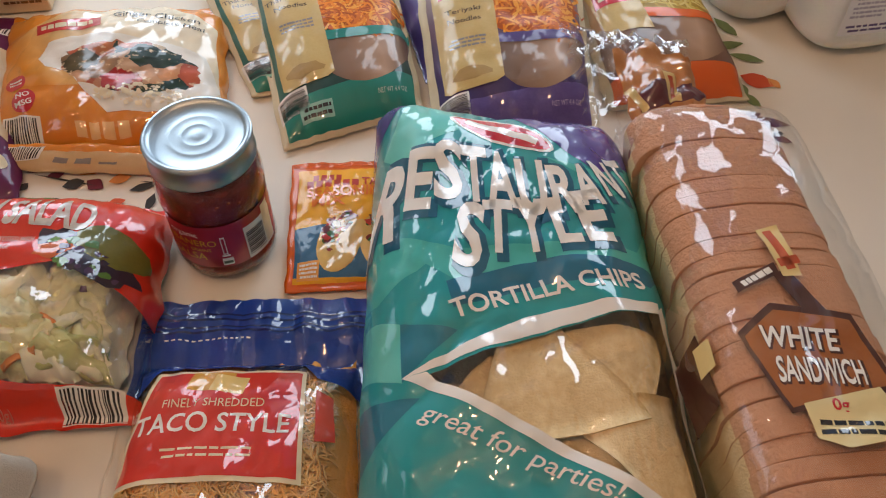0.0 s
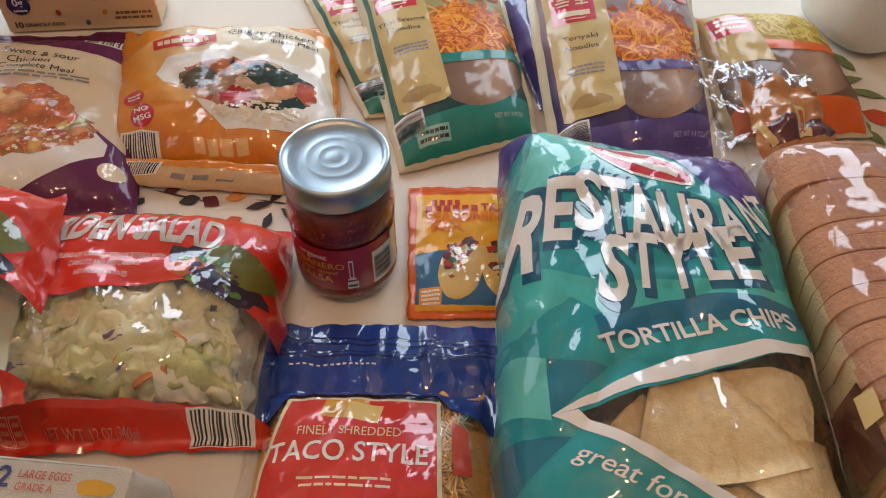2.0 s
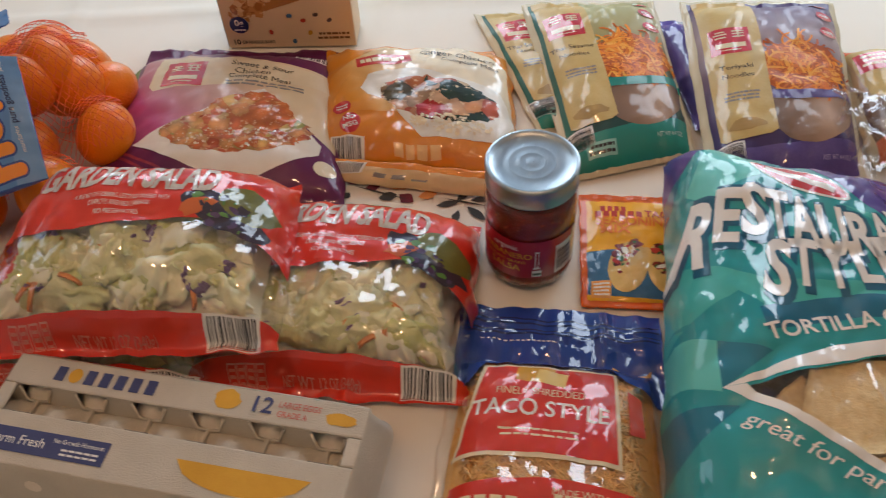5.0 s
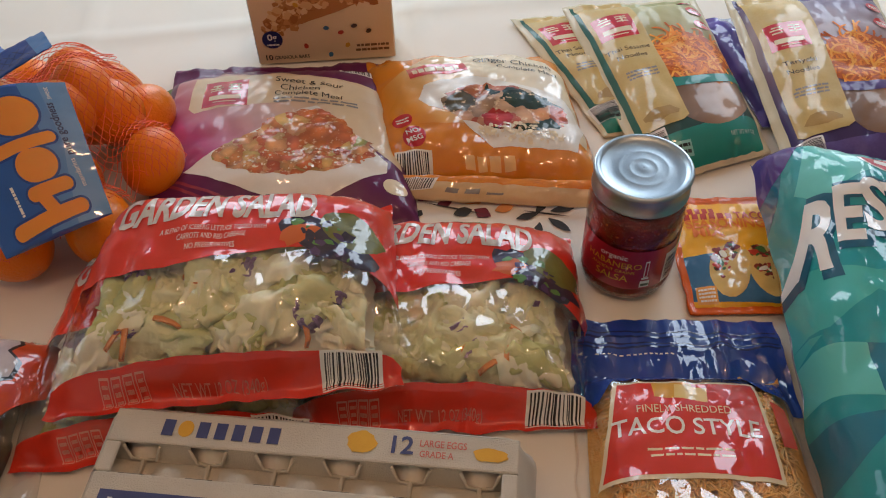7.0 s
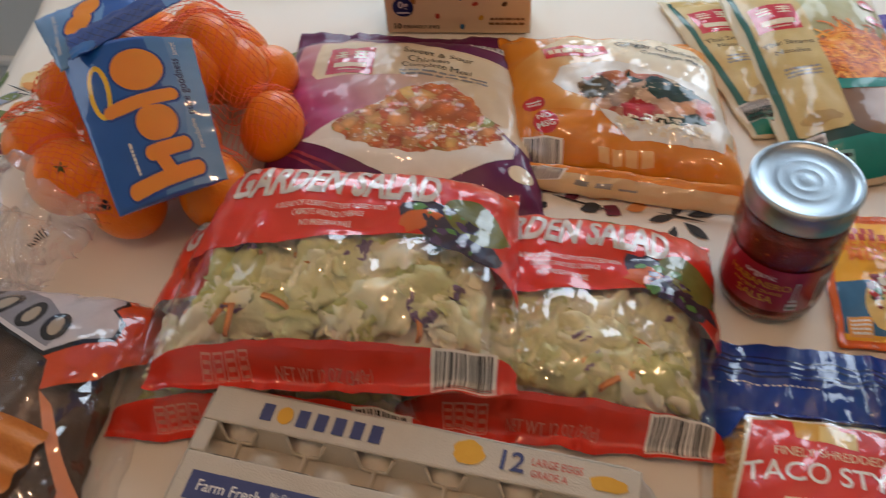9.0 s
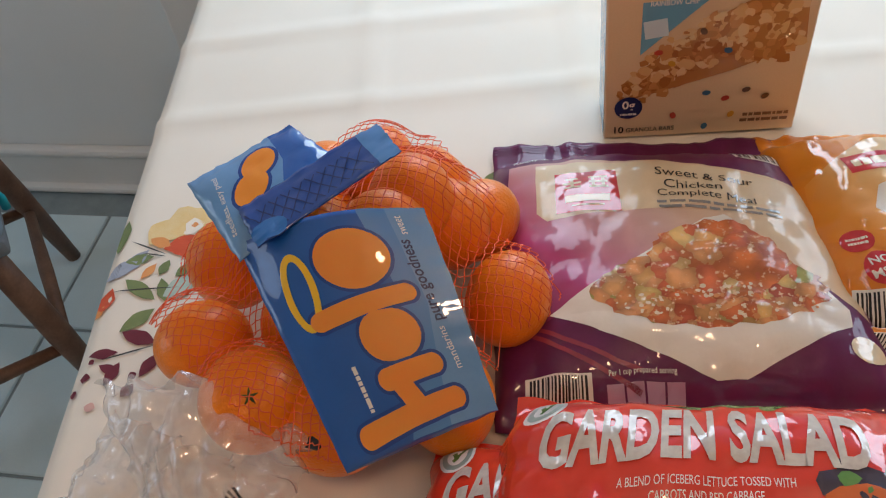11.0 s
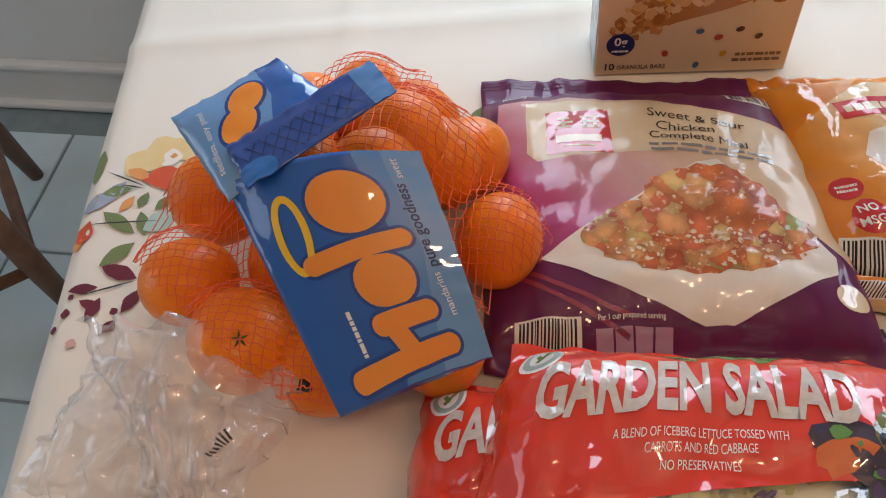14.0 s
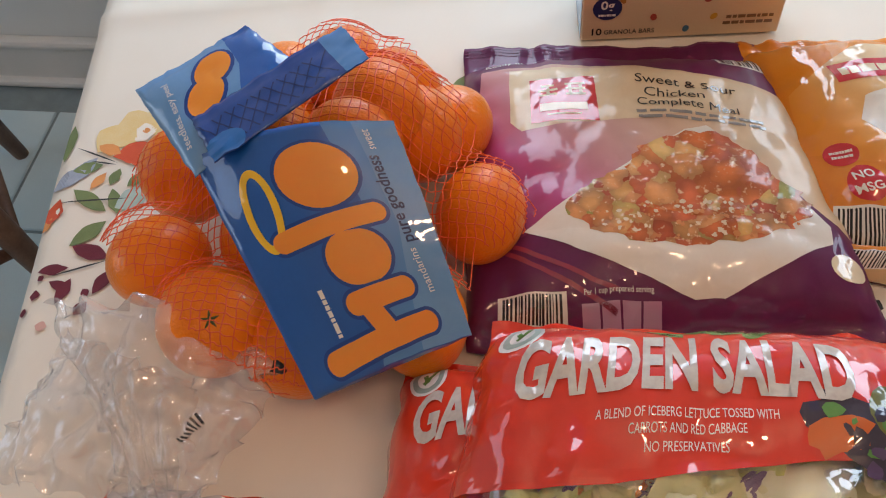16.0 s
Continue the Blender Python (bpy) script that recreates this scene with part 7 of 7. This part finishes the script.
    for k in range(30):
        ring.append([outer[k], outer[(k + 1) % 30], inner[(k + 1) % 30], inner[k]])
    lab.patch("yellow_ring", ring, yellow, bag, "yellow oval ring", 0.0012)
    lab.letter("lettering", "pure goodness", 0.62, 0.155, 0.0068, NAVY_INK, bag, 2, bold=0.015, width=0.056)
    lab.letter("lettering", "mandarins", 0.30, 0.14, 0.0045, WHITE_INK, bag, 4, width=0.026)
    lab.letter("lettering", "sweet", 0.90, 0.15, 0.0045, WHITE_INK, bag, 2, width=0.014)
    lab.patch("small_print", lab.bars(0.235, 0.70, 0.026, 0.005, 1, rng, 0), WHITE_INK, bag, "", 0.0012)
    flap = Sheet([(-0.684, 0.545, 0.128), (-0.628, 0.618, 0.140), (-0.682, 0.660, 0.138), (-0.741, 0.608, 0.130)], 0.006, 24, 24, wrinkle=0.0012, seed=9)
    flap.skin("label_flap", pale, bag, "pale blue folded flap of the label")
    flap.patch("flap_print", [[(0.42, 0.0), (1, 0), (1, 1), (0.78, 1), (0.70, 0.55)]], blue, bag, "", 0.0004)
    for material, grow, lift in ((deep, 0.005, 0.0006), (orange, 0.0, 0.0012)):
        flap.patch("flap_stroke", [(flap.oval(u, v, a + grow, b + grow, t, 20), 0) for u, v, a, b, t in ((0.54, 0.68, 0.030, 0.022, 35), (0.37, 0.47, 0.030, 0.022, 35))], [material], bag, "orange rounded stroke", lift)
    flap.letter("lettering", "seedless. easy peel", 0.13, 0.50, 0.0042, WHITE_INK, bag, 78, width=0.050)
    # the folded edge of the card between label and flap, the net pressed against it
    roll = Sheet([(-0.668, 0.545, 0.142), (-0.588, 0.606, 0.166), (-0.612, 0.640, 0.158), (-0.694, 0.580, 0.138)], 0.0, 26, 16, 4, 2, (0, 0), wrinkle=0.0014, seed=10, freq=50)
    roll.skin("folded_edge", foil("card_fold", "#164a9c", "#103a84", rough=0.3, crease=0.12), bag, "dark blue folded card edge")
    roll.patch("edge_end", [[(0.86, 0.0), (1.0, 0.0), (1.0, 1.0), (0.84, 1.0)]], sky, bag, "", 0.0008)
    mesh = [roll.rect(0.08 + 0.085 * k, 0.42, 0.0009, 0.030, t) for k in range(9) for t in (28, -34)]
    roll.patch("pressed_net", mesh, foil("net_shade", "#0c2c66", rough=0.3, crease=0.1), bag, "net showing through", 0.0008)
    roll.patch("edge_tab", [roll.oval(0.10, 0.16, 0.026, 0.022, 0, 18)], foil("card_tab", "#1c66b0", crease=0.1), bag, "round blue tab", 0.0014)


mandarins()


# ---- snack bag with a knotted clear end ----
def snack_bag():
    rng = random.Random(95)
    bag = thing("snack_bag", "orange and clear snack bag with a white cloud on its front", "snack bag")
    sh = Sheet([(-0.840, 0.120, 0.003), (-0.530, 0.150, 0.003), (-0.556, 0.408, 0.003), (-0.735, 0.400, 0.006)], 0.060, 60, 54, 3, 3, (0.03, 0.03), soft=0.5, wrinkle=0.004, seed=14, freq=24)
    sh.skin("pouch", FILM, bag, "clear film")
    orange = foil("snack_orange", "#d8501c", "#c84414", rough=0.2)
    on = lambda pts: [sh.find(*p) for p in pts]
    sh.patch("orange_front", [on([(-0.80, 0.45), (-0.64, 0.43), (-0.594, 0.418), (-0.556, 0.39), (-0.553, 0.34), (-0.570, 0.308), (-0.600, 0.288), (-0.606, 0.312), (-0.65, 0.335), (-0.72, 0.345), (-0.80, 0.34)])], orange, bag, "orange printed film", 0.0005)
    cloud = [(-0.73, 0.415), (-0.694, 0.418), (-0.665, 0.412), (-0.652, 0.398), (-0.640, 0.404), (-0.618, 0.410), (-0.596, 0.400), (-0.585, 0.385), (-0.588, 0.372), (-0.577, 0.362), (-0.576, 0.345), (-0.592, 0.336), (-0.612, 0.318), (-0.66, 0.338), (-0.73, 0.352)]
    mx, my = -0.655, 0.372
    sh.patch("cloud_edge", [on([(mx + (x - mx) * 1.045, my + (y - my) * 1.07) for x, y in cloud])], BLACK_INK, bag, "dark edge of the cloud", 0.0009)
    sh.patch("cloud", [on(cloud)], foil("cloud_white", "#cfcaca", "#bdb8ba"), bag, "white cloud shape", 0.0014)
    sh.patch("cloud_shade", [on([(-0.73, 0.378), (-0.69, 0.392), (-0.64, 0.372), (-0.605, 0.345), (-0.612, 0.322), (-0.66, 0.342), (-0.73, 0.356)])], foil("cloud_grey", "#8f8d94", "#7f7d84"), bag, "grey lower part of the cloud", 0.0017)
    for k in range(5):
        u, v = sh.find(-0.715 + 0.025 * k, 0.374 - 0.008 * k)
        sh.patch("maker_mark", [sh.oval(u, v, 0.022, 0.032, 15, 18)], BLACK_INK, bag, "dark rounded stroke", 0.0020)
        sh.patch("maker_mark_fill", [sh.oval(u, v, 0.012, 0.021, 15, 16)], foil("mark_tan", "#a89a86"), bag, "", 0.0024)
    sh.patch("side_band", [on([(-0.600, 0.288), (-0.588, 0.280), (-0.550, 0.225), (-0.540, 0.16), (-0.552, 0.16), (-0.562, 0.225)])], foil("snack_pale", "#d98a62"), bag, "pale crimped edge", 0.0007)
    inner = Sheet([(-0.82, 0.13, 0.003), (-0.555, 0.15, 0.003), (-0.585, 0.36, 0.003), (-0.72, 0.38, 0.003)], 0.046, 24, 24, 3, 3, (0.03, 0.03), wrinkle=0.006, seed=15)
    inner.skin("snack_filling", surface("snack_brown", "#6b5340", "#54402f", rough=0.7, scale=50, bump=0.6, fine=300), bag, "brown filling")
    wave = bmesh.new()
    rows = []
    for i in range(15):
        rows.append([wave.verts.new((i / 14 * 0.055, j / 20 * 0.075, 0.0028 * math.sin(j * 1.25) + 0.004 * math.sin(i / 14 * 3.14))) for j in range(21)])
    for i in range(14):
        for j in range(20):
            wave.faces.new((rows[i][j], rows[i + 1][j], rows[i + 1][j + 1], rows[i][j + 1]))
    part("wavy_crisp", wave, surface("wavy_crisp", "#d58a3c", "#c4762c", rough=0.5, bump=0.3), bag, "ridged orange crisp", m=pose(-0.645, 0.195, 0.060, 0, 0, -12))
    tail = Sheet([(-0.712, 0.394, 0.018), (-0.672, 0.394, 0.018), (-0.628, 0.474, 0.050), (-0.805, 0.505, 0.012)], 0.030, 60, 60, 2.2, 2.2, (0, 0), soft=0.6, wrinkle=0.011, seed=27, freq=26,
                 extra=lambda u, v: 0.045 * max(0, math.sin(math.pi * u * 0.9 + 0.5)) * v * v + 0.004 * noise.noise(Vector((u * 14, v * 3, 2))) * (1.2 - v))
    tail.skin("bag_end", clear_film("clear_film_milky", 0.05, 1.0, (0.98, 0.97, 0.96, 1), 0.16, 34, 0.26), bag, "crumpled clear plastic end of the bag", under=False)
    veil = Sheet([(-0.822, 0.398, 0.004), (-0.690, 0.392, 0.016), (-0.688, 0.462, 0.030), (-0.800, 0.500, 0.006)], 0.018, 50, 44, 2.2, 2.2, (0, 0), soft=0.7, wrinkle=0.009, seed=31, freq=30)
    veil.skin("bag_fold", MATS["clear_film_milky"], bag, "thin crumpled fold of clear plastic", under=False)
    knot = Sheet([(-0.730, 0.375, 0.012), (-0.655, 0.370, 0.012), (-0.672, 0.400, 0.016), (-0.712, 0.400, 0.016)], 0.014, 24, 12, 2, 2, (0, 0), wrinkle=0.008, seed=28, freq=60)
    knot.skin("knot", MATS["clear_film_milky"], bag, "gathered knot of clear plastic", under=False)
    tail.patch("date_print", tail.bars(0.78, 0.36, 0.008, 0.024, 7, rng, -20), BLACK_INK, bag, "", 0.0010)
    tail.patch("corner_print", [tail.rect(0.965, 0.93, 0.006, 0.008, 20)], BLACK_INK, bag, "", 0.0010)


snack_bag()


# ---- chair ----
def chair():
    ch = thing("chair", "wooden chair with a blue-grey cushion tied with turquoise cords", "chair", pose(-1.60, 0.97, TOP, 0, 0, 37.6))
    pad = surface("cushion_cloth", "#9fb2c2", "#8ea2b4", rough=0.85, scale=40, bump=0.3, fine=900)
    brown = surface("chair_wood", "#86644e", "#6a4c3a", rough=0.5, scale=25, bump=0.15, fine=200)
    frame_m = surface("chair_grey", "#8a8f94", "#7a8086", rough=0.7, scale=30, bump=0.2)
    part("cushion", box_bm(0.44, 0.44, 0.055, 0.022, (0, 0, 0.462), 4), pad, ch, "blue-grey cushion")
    part("seat", box_bm(0.42, 0.42, 0.03, 0.008, (0, 0, 0.418)), frame_m, ch, "grey seat board", smooth=False)
    for sx in (-1, 1):
        for sy in (-1, 1):
            part("leg", tube_bm([(0.17 * sx, 0.17 * sy, 0.41), (0.19 * sx, 0.19 * sy, 0.2), (0.21 * sx, 0.21 * sy, 0.0)], [0.019, 0.021, 0.014], 14), brown, ch)
    for a, b in (((-0.19, -0.19), (0.19, -0.19)), ((0.19, -0.19), (0.19, 0.19)), ((-0.19, 0.19), (0.19, 0.19)), ((-0.19, -0.19), (-0.19, 0.19))):
        part("stretcher", tube_bm([(a[0], a[1], 0.17), ((a[0] + b[0]) / 2, (a[1] + b[1]) / 2, 0.17), (b[0], b[1], 0.17)], [0.010, 0.013, 0.010], 10), brown, ch)
    cord = surface("turquoise_cord", "#2fb9c4", "#27a8b4", rough=0.6, bump=0.2)
    for k in range(4):
        y = -0.16 + 0.105 * k
        part("cord", tube_bm([(0.205, y, 0.492), (0.224, y + 0.004, 0.482), (0.229, y + 0.008, 0.46), (0.227, y + 0.01, 0.44)], 0.0065, 8), cord, ch, "turquoise cord")


chair()

# floor tiles, laid where the floor shows beside the table
for i in range(9):
    for j in range(9):
        x, y = -2.6 + 0.305 * i, -0.9 + 0.305 * j
        if x < 0.1 and y < 1.42:
            t = new("tile", tile_me)
            t.parent = floor
            t.location = (x, min(y, 1.31), TOP - 0.004)
